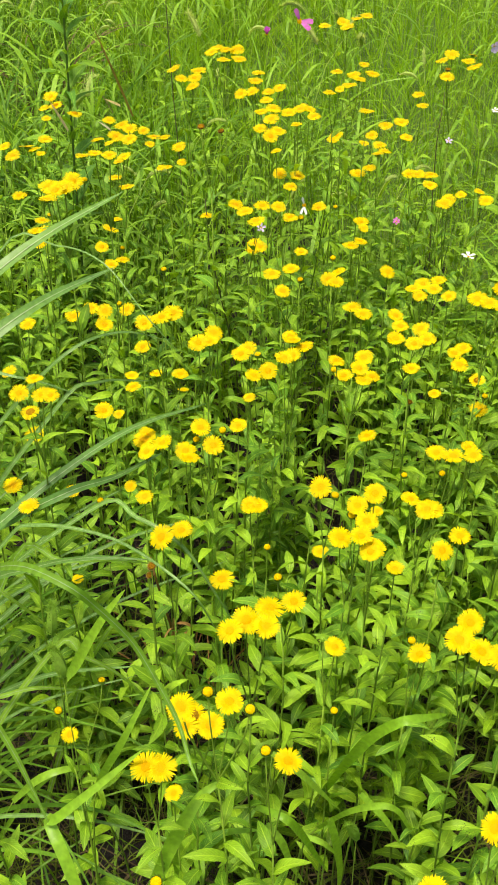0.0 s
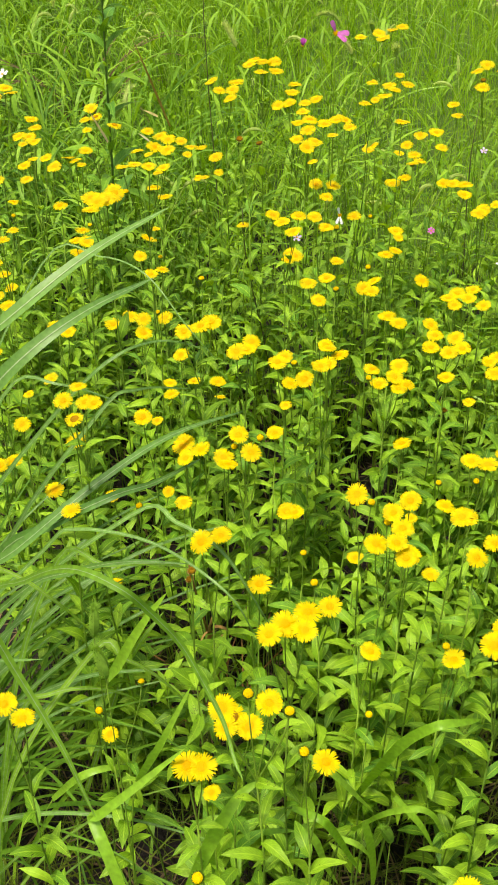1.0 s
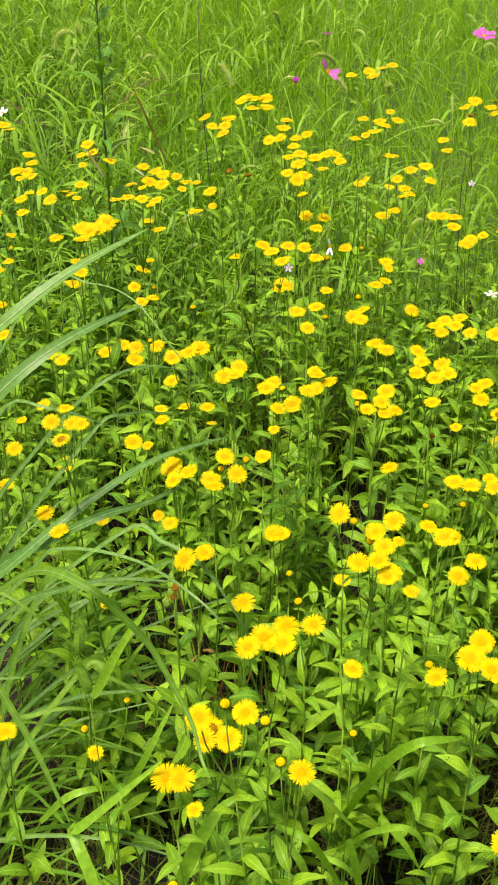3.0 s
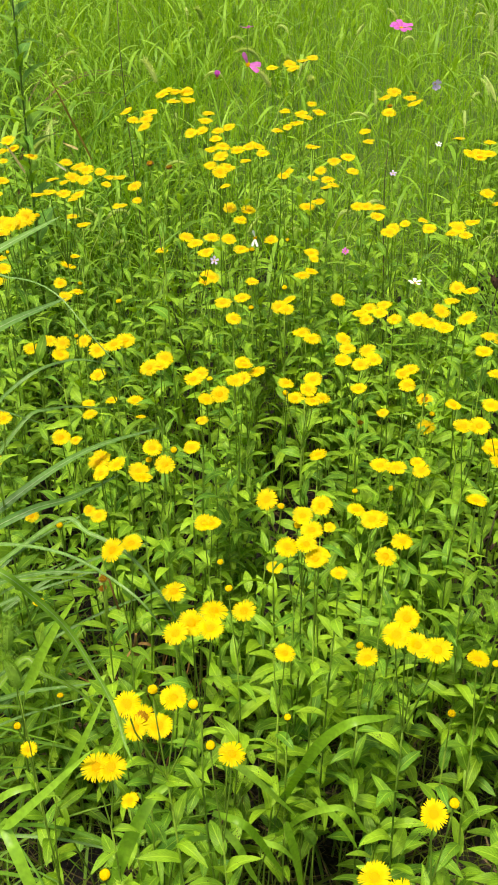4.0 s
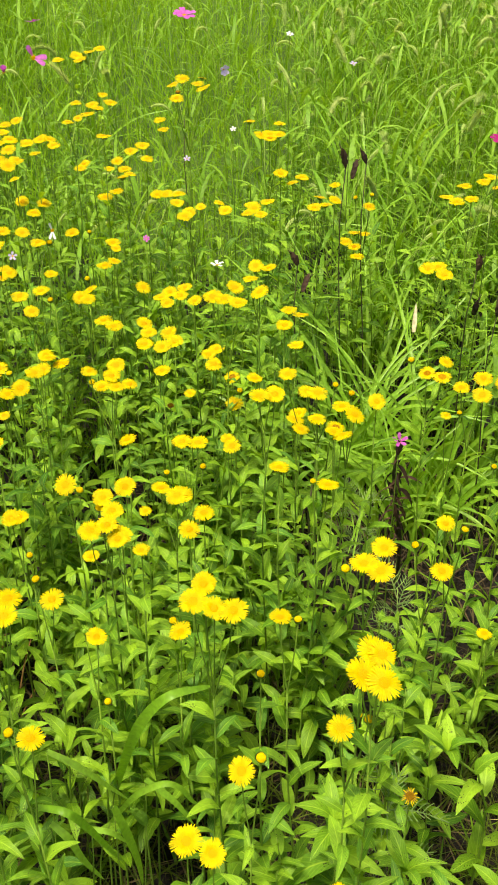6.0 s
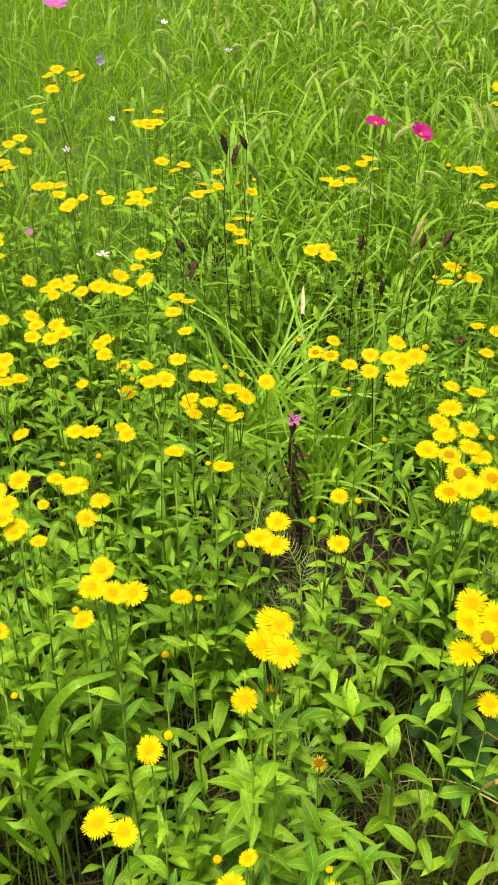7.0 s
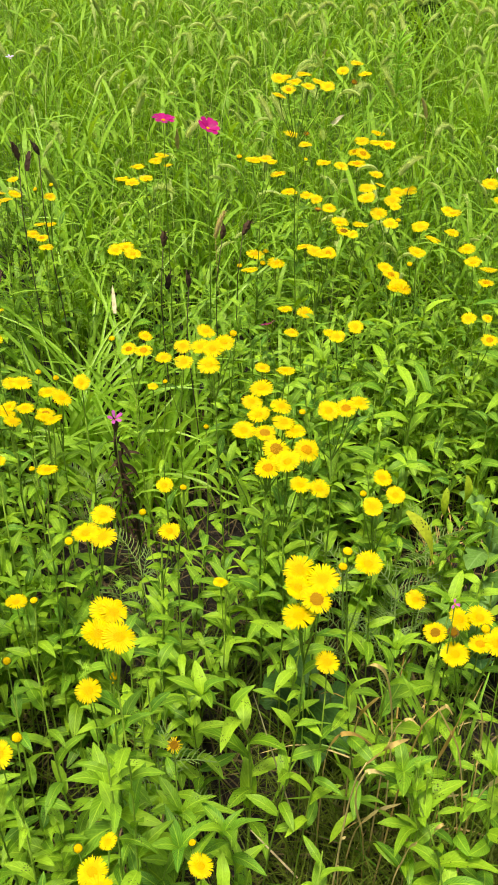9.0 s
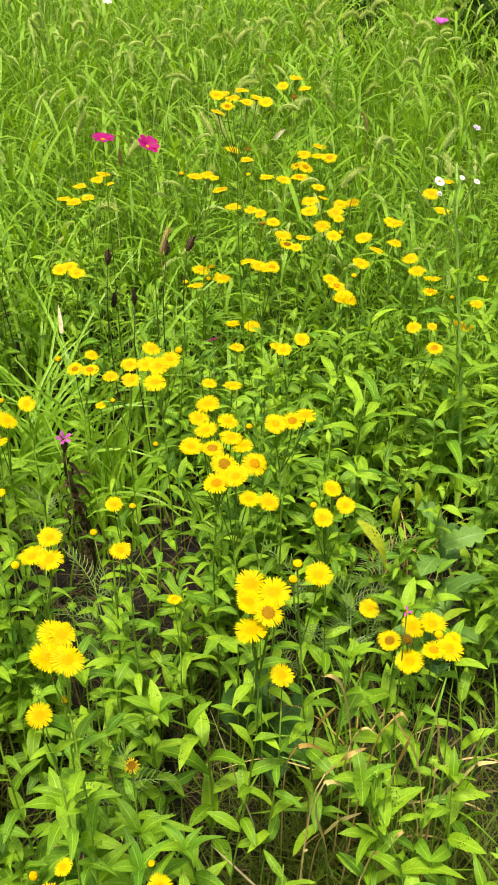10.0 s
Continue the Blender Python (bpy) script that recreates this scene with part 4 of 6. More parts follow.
inula((-0.493, 1.494, 0.640))
inula((-0.435, 1.526, 0.650, "small"), (-0.428, 1.494, 0.640, "bud"))
inula((-0.330, 1.423, 0.690))
inula((-0.400, 1.297, 0.701), (-0.372, 1.309, 0.701), (-0.378, 1.276, 0.701), (-0.395, 1.323, 0.701, "bud"), size=0.87)
inula((-0.216, 1.152, 0.819), (-0.197, 1.150, 0.819), (-0.210, 1.114, 0.819), (-0.191, 1.169, 0.819), (-0.178, 1.175, 0.819, "bud"), (-0.206, 1.140, 0.819), size=1.05)
inula((-0.282, 1.352, 0.684), (-0.275, 1.371, 0.684, "bud"), (-0.268, 1.312, 0.684), (-0.284, 1.316, 0.684), size=0.93)
inula((-0.296, 1.369, 0.640))
inula((-0.243, 1.727, 0.700), (-0.218, 1.706, 0.700), (-0.202, 1.690, 0.700), (-0.220, 1.652, 0.700), (-0.196, 1.641, 0.700), size=1.04)
inula((-0.214, 1.463, 0.762), (-0.195, 1.453, 0.762, "small"), (-0.209, 1.410, 0.762), (-0.225, 1.399, 0.762), (-0.188, 1.405, 0.762), (-0.166, 1.401, 0.762), (-0.171, 1.382, 0.762, "small"), size=0.89)
inula((-0.210, 1.565, 0.664), (-0.186, 1.529, 0.664), size=0.99)
inula((-0.200, 1.501, 0.620, "small"), (-0.206, 1.466, 0.620))
inula((-0.217, 1.444, 0.600), (-0.185, 1.443, 0.600, "bud"))
inula((-0.148, 1.146, 0.722), (-0.136, 1.160, 0.722), size=0.81)
inula((-0.492, 1.418, 0.600), (-0.482, 1.393, 0.600), (-0.487, 1.372, 0.600))
inula((-0.451, 1.439, 0.580), (-0.428, 1.406, 0.580))
inula((-0.405, 1.362, 0.580), (-0.419, 1.334, 0.580))
inula((-0.405, 1.232, 0.620), (-0.370, 1.234, 0.620), (-0.440, 1.249, 0.620, "old"), (-0.413, 1.201, 0.620))
inula((-0.221, 1.227, 0.600), (-0.201, 1.252, 0.600), (-0.181, 1.245, 0.600), (-0.164, 1.267, 0.600, "bud"))
inula((-0.151, 1.252, 0.600))
inula((-0.158, 1.121, 0.650))
inula((-0.311, 1.251, 0.580), (-0.289, 1.235, 0.580))
inula((-0.380, 1.176, 0.580))
inula((-0.385, 1.103, 0.580), (-0.357, 1.103, 0.580), (-0.370, 1.078, 0.580), (-0.307, 1.076, 0.580, "small"))
inula((-0.276, 1.082, 0.600))
inula((-0.176, 0.846, 0.749), (-0.185, 0.819, 0.749), (-0.163, 0.818, 0.749), (-0.154, 0.817, 0.749), (-0.167, 0.788, 0.749, "old"), size=0.82)
inula((-0.288, 0.981, 0.600))
inula((-0.216, 0.952, 0.600))
inula((-0.332, 0.954, 0.560, "small"), (-0.311, 0.948, 0.560), (-0.298, 0.959, 0.560), (-0.319, 0.932, 0.560, "bud"))
inula((-0.150, 1.033, 0.580), (-0.131, 1.028, 0.580, "small"))
inula((-0.236, 0.907, 0.560))
inula((-0.185, 0.795, 0.626), size=0.93)
inula((-0.179, 0.949, 0.520, "small"), (-0.115, 0.986, 0.500, "small"), (-0.148, 0.956, 0.500, "bud"))
inula((-0.165, 0.871, 0.450, "small"))
inula((-0.186, 0.540, 0.632), (-0.167, 0.527, 0.632), size=0.95)
inula((-0.138, 0.642, 0.500, "bud"), (-0.102, 0.681, 0.500, "bud"))
inula((-0.124, 0.622, 0.490, "small"))
inula((-0.017, 0.557, 0.500, "small"))
inula((1.023, 1.458, 0.815), (1.037, 1.460, 0.815), (1.038, 1.432, 0.815), (1.077, 1.466, 0.815), (1.003, 1.388, 0.815, "old"), (0.975, 1.368, 0.815), (1.043, 1.392, 0.815), (1.071, 1.406, 0.815), (1.071, 1.376, 0.815), size=1.09)
inula((1.472, 1.967, 0.660), (1.541, 2.014, 0.660), (1.504, 1.920, 0.660), (1.448, 1.878, 0.660, "withered"), size=1.4)
inula((1.124, 1.590, 0.667), (1.155, 1.584, 0.667, "withered"), (1.118, 1.524, 0.667), size=1.23)
inula((0.956, 1.476, 0.684, "bud"), (0.968, 1.448, 0.684), (0.992, 1.447, 0.684), (0.995, 1.426, 0.684, "small"), (0.976, 1.367, 0.684, "old"), size=1.15)
inula((1.244, 1.737, 0.555, "bud"), (1.268, 1.699, 0.555), (1.292, 1.669, 0.555), size=1.41)
inula((1.414, 1.801, 0.528, "old"), (1.420, 1.781, 0.528, "old"), (1.469, 1.863, 0.528), (1.371, 1.730, 0.528, "old"), size=1.52)
inula((1.516, 1.868, 0.536), (1.476, 1.811, 0.536), (1.490, 1.787, 0.536, "old"), size=1.51)
inula((1.309, 1.562, 0.567), (1.252, 1.504, 0.567), (1.284, 1.507, 0.567, "small"), (1.221, 1.460, 0.567), size=1.34)
inula((1.398, 1.606, 0.499), (1.427, 1.607, 0.499), (1.364, 1.575, 0.499), (1.349, 1.541, 0.499, "small"), (1.270, 1.485, 0.519), size=1.48)
inula((1.181, 1.692, 0.508), (1.206, 1.660, 0.508), (1.213, 1.632, 0.508, "small"), (1.189, 1.585, 0.508, "withered"), (1.210, 1.576, 0.508), size=1.41)
inula((1.070, 1.315, 0.599), (1.056, 1.278, 0.599, "old"), (1.097, 1.289, 0.599), (1.062, 1.259, 0.599, "small"), (1.146, 1.269, 0.599), (1.167, 1.276, 0.599, "bud"), size=1.23)
inula((1.303, 1.390, 0.520), (1.289, 1.329, 0.520), (1.227, 1.293, 0.520), (1.186, 1.256, 0.520, "bud"), size=1.39)
inula((0.910, 1.159, 0.646), (0.915, 1.138, 0.646), (0.919, 1.120, 0.646), (0.929, 1.120, 0.646, "old"), size=1.11)
inula((0.988, 1.476, 0.492), (1.012, 1.477, 0.492, "bud"), (1.005, 1.422, 0.492), (0.947, 1.418, 0.492), (0.939, 1.443, 0.492, "bud"), (0.983, 1.434, 0.492, "bud"), size=1.34)
inula((0.727, 1.458, 0.686), (0.736, 1.434, 0.686), (0.764, 1.442, 0.686), (0.774, 1.504, 0.686), (0.814, 1.521, 0.686), (0.833, 1.538, 0.686), (0.823, 1.485, 0.686, "small"), size=1.02)
inula((0.684, 1.392, 0.593), (0.704, 1.398, 0.593), (0.704, 1.366, 0.593), size=1.11)
inula((1.245, 1.413, 0.437), (1.223, 1.335, 0.437), (1.208, 1.326, 0.437), (1.224, 1.319, 0.437), (1.237, 1.380, 0.437, "old"), size=1.49)
inula((0.998, 1.372, 0.420), (1.025, 1.345, 0.420), size=1.28)
inula((0.761, 0.933, 0.642), size=0.94)
inula((0.902, 1.060, 0.545), (0.905, 1.045, 0.545), (0.947, 1.059, 0.545), size=1.08)
inula((0.618, 1.100, 0.590), (0.583, 1.075, 0.590, "old"), (0.600, 1.063, 0.590, "old"), (0.573, 1.115, 0.590, "bud"), size=1.05)
inula((0.630, 1.064, 0.570), (0.668, 1.084, 0.570), (0.651, 1.042, 0.570), size=1.11)
inula((0.656, 0.975, 0.649), (0.632, 0.939, 0.649), (0.644, 0.929, 0.649), (0.664, 0.938, 0.649), (0.622, 0.894, 0.649), (0.685, 0.953, 0.649, "bud"), size=1.2)
inula((0.705, 0.908, 0.615), (0.729, 0.889, 0.615), size=0.98)
inula((0.650, 0.807, 0.655), (0.630, 0.792, 0.650), (0.628, 0.771, 0.645), (0.659, 0.775, 0.645), (0.601, 0.756, 0.640), (0.621, 0.743, 0.638, "old"), (0.648, 0.747, 0.643), (0.654, 0.731, 0.638), size=1.2)
inula((0.622, 0.717, 0.632, "old"), (0.622, 0.690, 0.632), (0.653, 0.703, 0.630, "old"), (0.603, 0.701, 0.622, "old"), size=1.28)
inula((0.625, 0.666, 0.615), (0.647, 0.662, 0.605), size=1.15)
inula((0.702, 0.738, 0.648), (0.722, 0.733, 0.648, "old"), (0.742, 0.736, 0.648), (0.673, 0.749, 0.648, "bud"), size=1.12)
inula((0.590, 1.009, 0.564, "small"), (0.610, 1.013, 0.564, "bud"), size=0.98)
inula((0.652, 0.974, 0.500, "bud"))
inula((0.792, 0.744, 0.516), (0.787, 0.707, 0.516), (0.749, 0.700, 0.516), (0.753, 0.728, 0.516, "bud"), size=1.06)
inula((0.565, 0.561, 0.600), (0.580, 0.540, 0.598), (0.552, 0.541, 0.598), (0.561, 0.520, 0.596, "old"), (0.542, 0.520, 0.582), size=1.42)
inula((0.589, 0.520, 0.627, "bud"), (0.613, 0.512, 0.627), (0.605, 0.537, 0.627, "bud"), size=1.21)
inula((0.573, 0.512, 0.510), size=1.2)
inula((0.768, 0.621, 0.420), size=1.11)
inula((0.501, 0.755, 0.597), (0.518, 0.742, 0.597, "bud"))
inula((0.497, 0.824, 0.511, "bud"), (0.513, 0.807, 0.511, "green"), (0.499, 0.743, 0.541), size=1.06)
inula((0.565, 0.749, 0.430, "small"), (0.572, 0.747, 0.420, "green"), size=1.11)
inula((0.418, 0.556, 0.420, "fading"), size=1.04)
inula((0.288, 0.363, 0.598, "small"), (0.266, 0.368, 0.598, "bud"), size=0.89)
inula((0.264, 0.322, 0.634), (0.264, 0.306, 0.634), size=0.88)
inula((0.373, 0.389, 0.469), (0.376, 0.413, 0.469, "bud"))
inula((1.577, 1.467, 0.560), (1.498, 1.432, 0.560), (1.453, 1.342, 0.560), size=1.34)
inula((1.349, 1.353, 0.552), (1.348, 1.370, 0.552, "small"), (1.292, 1.280, 0.552), size=1.32)
inula((1.386, 1.343, 0.475), (1.358, 1.288, 0.475), (1.365, 1.250, 0.475), (1.325, 1.205, 0.475, "old"), size=1.38)
inula((1.308, 1.127, 0.500, "bud"), (1.327, 1.084, 0.500), size=1.15)
inula((1.251, 1.041, 0.500, "small"), (1.256, 1.029, 0.500), size=1.1)
inula((1.194, 1.088, 0.488), (1.223, 1.075, 0.488, "small"), (1.177, 1.011, 0.488, "old"), size=1.17)
inula((1.409, 1.161, 0.500, "small"), size=1.15)
inula((0.777, 0.549, 0.447), (0.799, 0.540, 0.447), (0.758, 0.536, 0.447, "withered"), (0.794, 0.523, 0.447, "bud"), size=1.36)
inula((0.757, 0.564, 0.420, "old"), (0.757, 0.526, 0.420), (0.778, 0.511, 0.440, "old"), (0.795, 0.504, 0.440), (0.823, 0.528, 0.420, "small"), size=1.36)
inula((0.631, 0.420, 0.420, "green"), size=1.0)
inula((0.635, 0.406, 0.420, "green"), size=1.0)
inula((0.692, 0.402, 0.420, "green"), size=1.0)
inula((0.429, 0.727, 0.500, "green"), size=1.0)
inula((0.509, 0.798, 0.520, "green"), size=1.0)
inula((0.411, 0.626, 0.460, "green"), size=1.0)
inula((0.417, 0.621, 0.470, "green"), size=1.0)
inula((0.353, 0.613, 0.450, "green"), size=1.0)
inula((0.380, 0.623, 0.470, "bud"), size=1.0)
inula((-0.044, 0.678, 0.663, "withered"), (-0.048, 0.690, 0.640, "withered"))
inula((0.243, 1.163, 0.520, "withered"))


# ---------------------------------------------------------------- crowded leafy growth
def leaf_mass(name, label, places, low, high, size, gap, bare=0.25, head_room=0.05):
    """Leafy shoots too many to count, joined into one mesh: thin stems with spiralling leaves, kept below the flower
    heads beside them so that these stay in the camera's view.
    """
    forms = [leaf_form(*f, 20 + k) for k, f in enumerate(LEAF_FORMS)]
    shapes = [np.array(v) for v, _, _ in forms]
    quads, uvs = np.array(forms[0][1]), np.array(forms[0][2])
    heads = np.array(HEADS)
    verts, faces, uv, stems_v, stems_f, total = [], [], [], [], [], 0
    for x, y, z in places:
        h = rng.uniform(low, high)
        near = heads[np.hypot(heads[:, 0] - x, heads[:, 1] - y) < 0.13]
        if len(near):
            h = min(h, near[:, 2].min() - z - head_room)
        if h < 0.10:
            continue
        bend = Vector((rng.gauss(0, 0.07), rng.gauss(-0.02, 0.07), 0)) * h
        path = bezier(Vector((x, y, z - 0.01)), Vector((x, y, z + 0.4 * h)), Vector((x, y, z + 0.7 * h)) + bend * 0.5, Vector((x, y, z + h)) + bend, 4)
        tube(stems_v, stems_f, path, [0.0016, 0.0014, 0.0012, 0.0010, 0.0007], 3)
        s, a = bare, rng.uniform(0, 6.28)
        while s < 1.0:
            p = path[min(3, int(s * 4))].lerp(path[min(3, int(s * 4)) + 1], s * 4 - min(3, int(s * 4)))
            q = size * rng.uniform(0.7, 1.15) * (0.75 + 0.9 * s - 1.0 * s * s)
            m = Matrix.LocRotScale(p, Euler((radians(rng.gauss(14 + 24 * s * s, 15)), radians(rng.gauss(0, 16)), a)), (q, q, q))
            shape = rng.choice(shapes)
            verts.append(shape @ np.array(m.to_3x3()).T + np.array(p))
            faces.append(quads + total)
            uv.append(uvs)
            total += len(shape)
            a += 2.4 + rng.uniform(-0.4, 0.4)
            s += gap / h * rng.uniform(0.75, 1.25)
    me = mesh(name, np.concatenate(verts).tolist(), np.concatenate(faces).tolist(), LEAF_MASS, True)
    set_uv(me, np.concatenate(uv))
    stuff(new(name, me), label, "foliage")
    stuff(new("shoot_stems", mesh("shoot_stems", stems_v, stems_f, STEM, True)), "thin green stems of crowded leafy shoots", "stems")


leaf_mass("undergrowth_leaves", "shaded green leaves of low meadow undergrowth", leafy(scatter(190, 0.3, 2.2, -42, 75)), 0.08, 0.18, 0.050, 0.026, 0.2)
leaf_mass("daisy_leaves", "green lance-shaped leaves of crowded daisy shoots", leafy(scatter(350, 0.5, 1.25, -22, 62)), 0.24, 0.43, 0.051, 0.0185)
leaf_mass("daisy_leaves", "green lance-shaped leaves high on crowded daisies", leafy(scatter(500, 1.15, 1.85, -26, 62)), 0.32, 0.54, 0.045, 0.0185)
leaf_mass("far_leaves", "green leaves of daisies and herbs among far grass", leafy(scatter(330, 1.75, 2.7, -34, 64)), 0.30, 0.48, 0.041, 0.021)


# ---------------------------------------------------------------- long grass blades
def smooth_line(pts, n):
    """A smooth line through the points."""
    p = [Vector(q) for q in pts]
    p = [p[0] * 2 - p[1]] + p + [p[-1] * 2 - p[-2]]
    out = []
    for i in range(1, len(p) - 2):
        for k in range(n):
            s = k / n
            out.append(0.5 * (2 * p[i] + (p[i + 1] - p[i - 1]) * s + (2 * p[i - 1] - 5 * p[i] + 4 * p[i + 1] - p[i + 2]) * s * s
                              + (3 * p[i] - p[i - 1] - 3 * p[i + 1] + p[i + 2]) * s**3))
    return out + [p[-2]]


def blade_meshes(line, width, fold, material, rib, roll=0.0):
    """A long blade folded along its middle, and the pale rib that lies on it."""
    verts, faces, rv, rf = [], [], [], []
    m = len(line)
    for i, p in enumerate(line):
        s = i / (m - 1)
        ahead = (line[min(i + 1, m - 1)] - line[max(i - 1, 0)]).normalized()
        side = ahead.cross(Vector((0.15, -0.55, 0.8)))
        side = side.normalized() if side.length > 1e-4 else Vector((1, 0, 0))
        side = Matrix.Rotation(roll, 3, ahead) @ side
        up = side.cross(ahead).normalized()
        half = width * 0.42 * (1 - s) ** 0.55 * (0.55 + 0.45 * min(1, s * 3)) + 0.0002
        verts += [p - side * half + up * half * fold, p, p + side * half + up * half * fold]
        w = half * 0.075
        rv += [p - side * w + up * (0.0006 + w * fold), p + side * w + up * (0.0006 + w * fold)]
    for i in range(m - 1):
        a = 3 * i
        faces += [(a, a + 1, a + 4, a + 3), (a + 1, a + 2, a + 5, a + 4)]
        rf.append((2 * i, 2 * i + 1, 2 * i + 3, 2 * i + 2))
    return mesh("blade", verts, faces, material, True), (mesh("midrib", rv, rf, rib, True) if rib else None)


def grass_tuft(name, label, category, base, material, rib, blades, spare=(), group="", culms=False):
    """A tuft of long blades, each a width and the points that it passes; spare: count, length, width, reach of further loose blades; culms: the blades leave thin stalks."""
    root = thing(name, base[0], base[1], lift(base[0], base[1]), label, category, group)
    o = Vector(root.location)
    r = random.Random(int(base[0] * 1000) + int(base[1] * 77) + len(blades))
    lines = [(w, [Vector(q) for q in pts]) for w, *pts in blades]
    if spare:
        count, length, width, aim, spread, curl = spare
        for k in range(count):
            a = radians(aim + r.uniform(-spread, spread))
            far = length * r.uniform(0.6, 1.1)
            tip = curl * r.uniform(0.9, 2.3)
            q = o + Vector((r.gauss(0, 0.03), r.gauss(0, 0.03), -0.005))
            pts, ang = [q], r.uniform(0.05, 0.35)
            for i in range(5):
                ang += tip / 5 * (0.4 + 0.3 * i)
                a += r.uniform(-0.12, 0.12)
                q = q + far / 5 * Vector((math.sin(a) * math.sin(ang), math.cos(a) * math.sin(ang), math.cos(ang)))
                pts.append(q)
            lines.append((width * r.uniform(0.6, 1.15), pts))
    for w, pts in lines:
        start = o + Vector((r.gauss(0, 0.015), r.gauss(0, 0.015), -0.005))
        if culms and pts[0].z - o.z > 0.12:
            run = (pts[1] - pts[0]).normalized()
            low = pts[0] - run * 0.07 if run.z > 0.1 else pts[0] - Vector((0, 0, 0.06))
            foot = Vector((low.x - 0.04 * run.x, low.y - 0.04 * run.y, 0))
            foot.z = lift(foot.x, foot.y) - 0.01
            verts, faces = [], []
            tube(verts, faces, bezier(foot - o, foot.lerp(pts[0], 0.4) - o, low - o, pts[0] - o, 6), [0.0014 - 0.0001 * i for i in range(7)], 4)
            part("culm", mesh("culm", verts, faces, DRY if material is DRY else STEM, True), root)
        elif pts[0].z - o.z > 0.12:
            back = (pts[0] - pts[1]).normalized()
            if pts[0].z - o.z > 0.47:
                pts = [start, start.lerp(pts[0], 0.5) + Vector((0, 0, 0.2 * (pts[0].z - o.z)))] + pts
            else:
                start = start.lerp(Vector((pts[0].x + back.x * 0.12, pts[0].y + back.y * 0.12, start.z)), 0.55)
                start.z = lift(start.x, start.y) - 0.005
                pts = [start, start.lerp(pts[0], 0.55) + back * 0.03] + pts
        me, ribm = blade_meshes([q - o for q in smooth_line(pts, 5)], w, r.uniform(0.15, 0.4), material, rib, r.uniform(-0.25, 0.25))
        ob = part("blade", me, root)
        if ribm:
            part("midrib", ribm, ob, None, "pale midrib")
    return root


grass_tuft("reed_grass_tuft", "tall tuft of arching grey-green reed grass, pale midribs", "grass", (-0.47, 0.74), REED, RIB, [
    (0.025, (-0.255, 0.650, 0.860), (-0.215, 0.633, 0.900), (-0.151, 0.617, 0.960), (-0.102, 0.653, 0.990), (-0.053, 0.715, 1.000)),
    (0.033, (-0.328, 0.822, 0.660), (-0.281, 0.858, 0.720), (-0.230, 0.874, 0.770), (-0.179, 0.928, 0.790), (-0.129, 1.065, 0.760)),
    (0.020, (-0.315, 0.807, 0.500), (-0.246, 0.783, 0.580), (-0.163, 0.825, 0.640), (-0.093, 0.903, 0.650), (-0.019, 1.029, 0.600)),
    (0.018, (-0.291, 0.826, 0.520), (-0.211, 0.801, 0.600), (-0.141, 0.807, 0.640), (-0.106, 0.856, 0.620), (-0.067, 0.954, 0.580)),
    (0.010, (-0.236, 0.735, 0.560), (-0.165, 0.713, 0.620), (-0.102, 0.689, 0.660), (-0.045, 0.689, 0.660)),
    (0.006, (-0.210, 0.761, 0.600), (-0.169, 0.752, 0.640), (-0.085, 0.715, 0.660), (-0.011, 0.656, 0.660), (0.016, 0.660, 0.600)),
    (0.0032, (-0.258, 1.047, 0.780), (-0.186, 1.034, 0.800), (-0.127, 0.994, 0.800), (-0.078, 0.954, 0.760), (-0.046, 0.951, 0.720)),
    (0.008, (-0.340, 0.915, 0.500), (-0.251, 0.950, 0.620), (-0.174, 0.970, 0.700), (-0.121, 1.021, 0.700), (-0.072, 1.073, 0.660)),
    (0.007, (-0.295, 0.953, 0.660), (-0.222, 0.936, 0.690), (-0.150, 0.971, 0.640)),
    (0.008, (-0.188, 0.945, 0.640), (-0.145, 0.991, 0.650), (-0.095, 1.073, 0.600)),
    (0.007, (-0.118, 0.777, 0.640), (-0.064, 0.734, 0.670), (-0.020, 0.709, 0.660), (0.008, 0.705, 0.610), (0.029, 0.724, 0.540)),
], (16, 0.72, 0.013, 65, 60, 0.75))
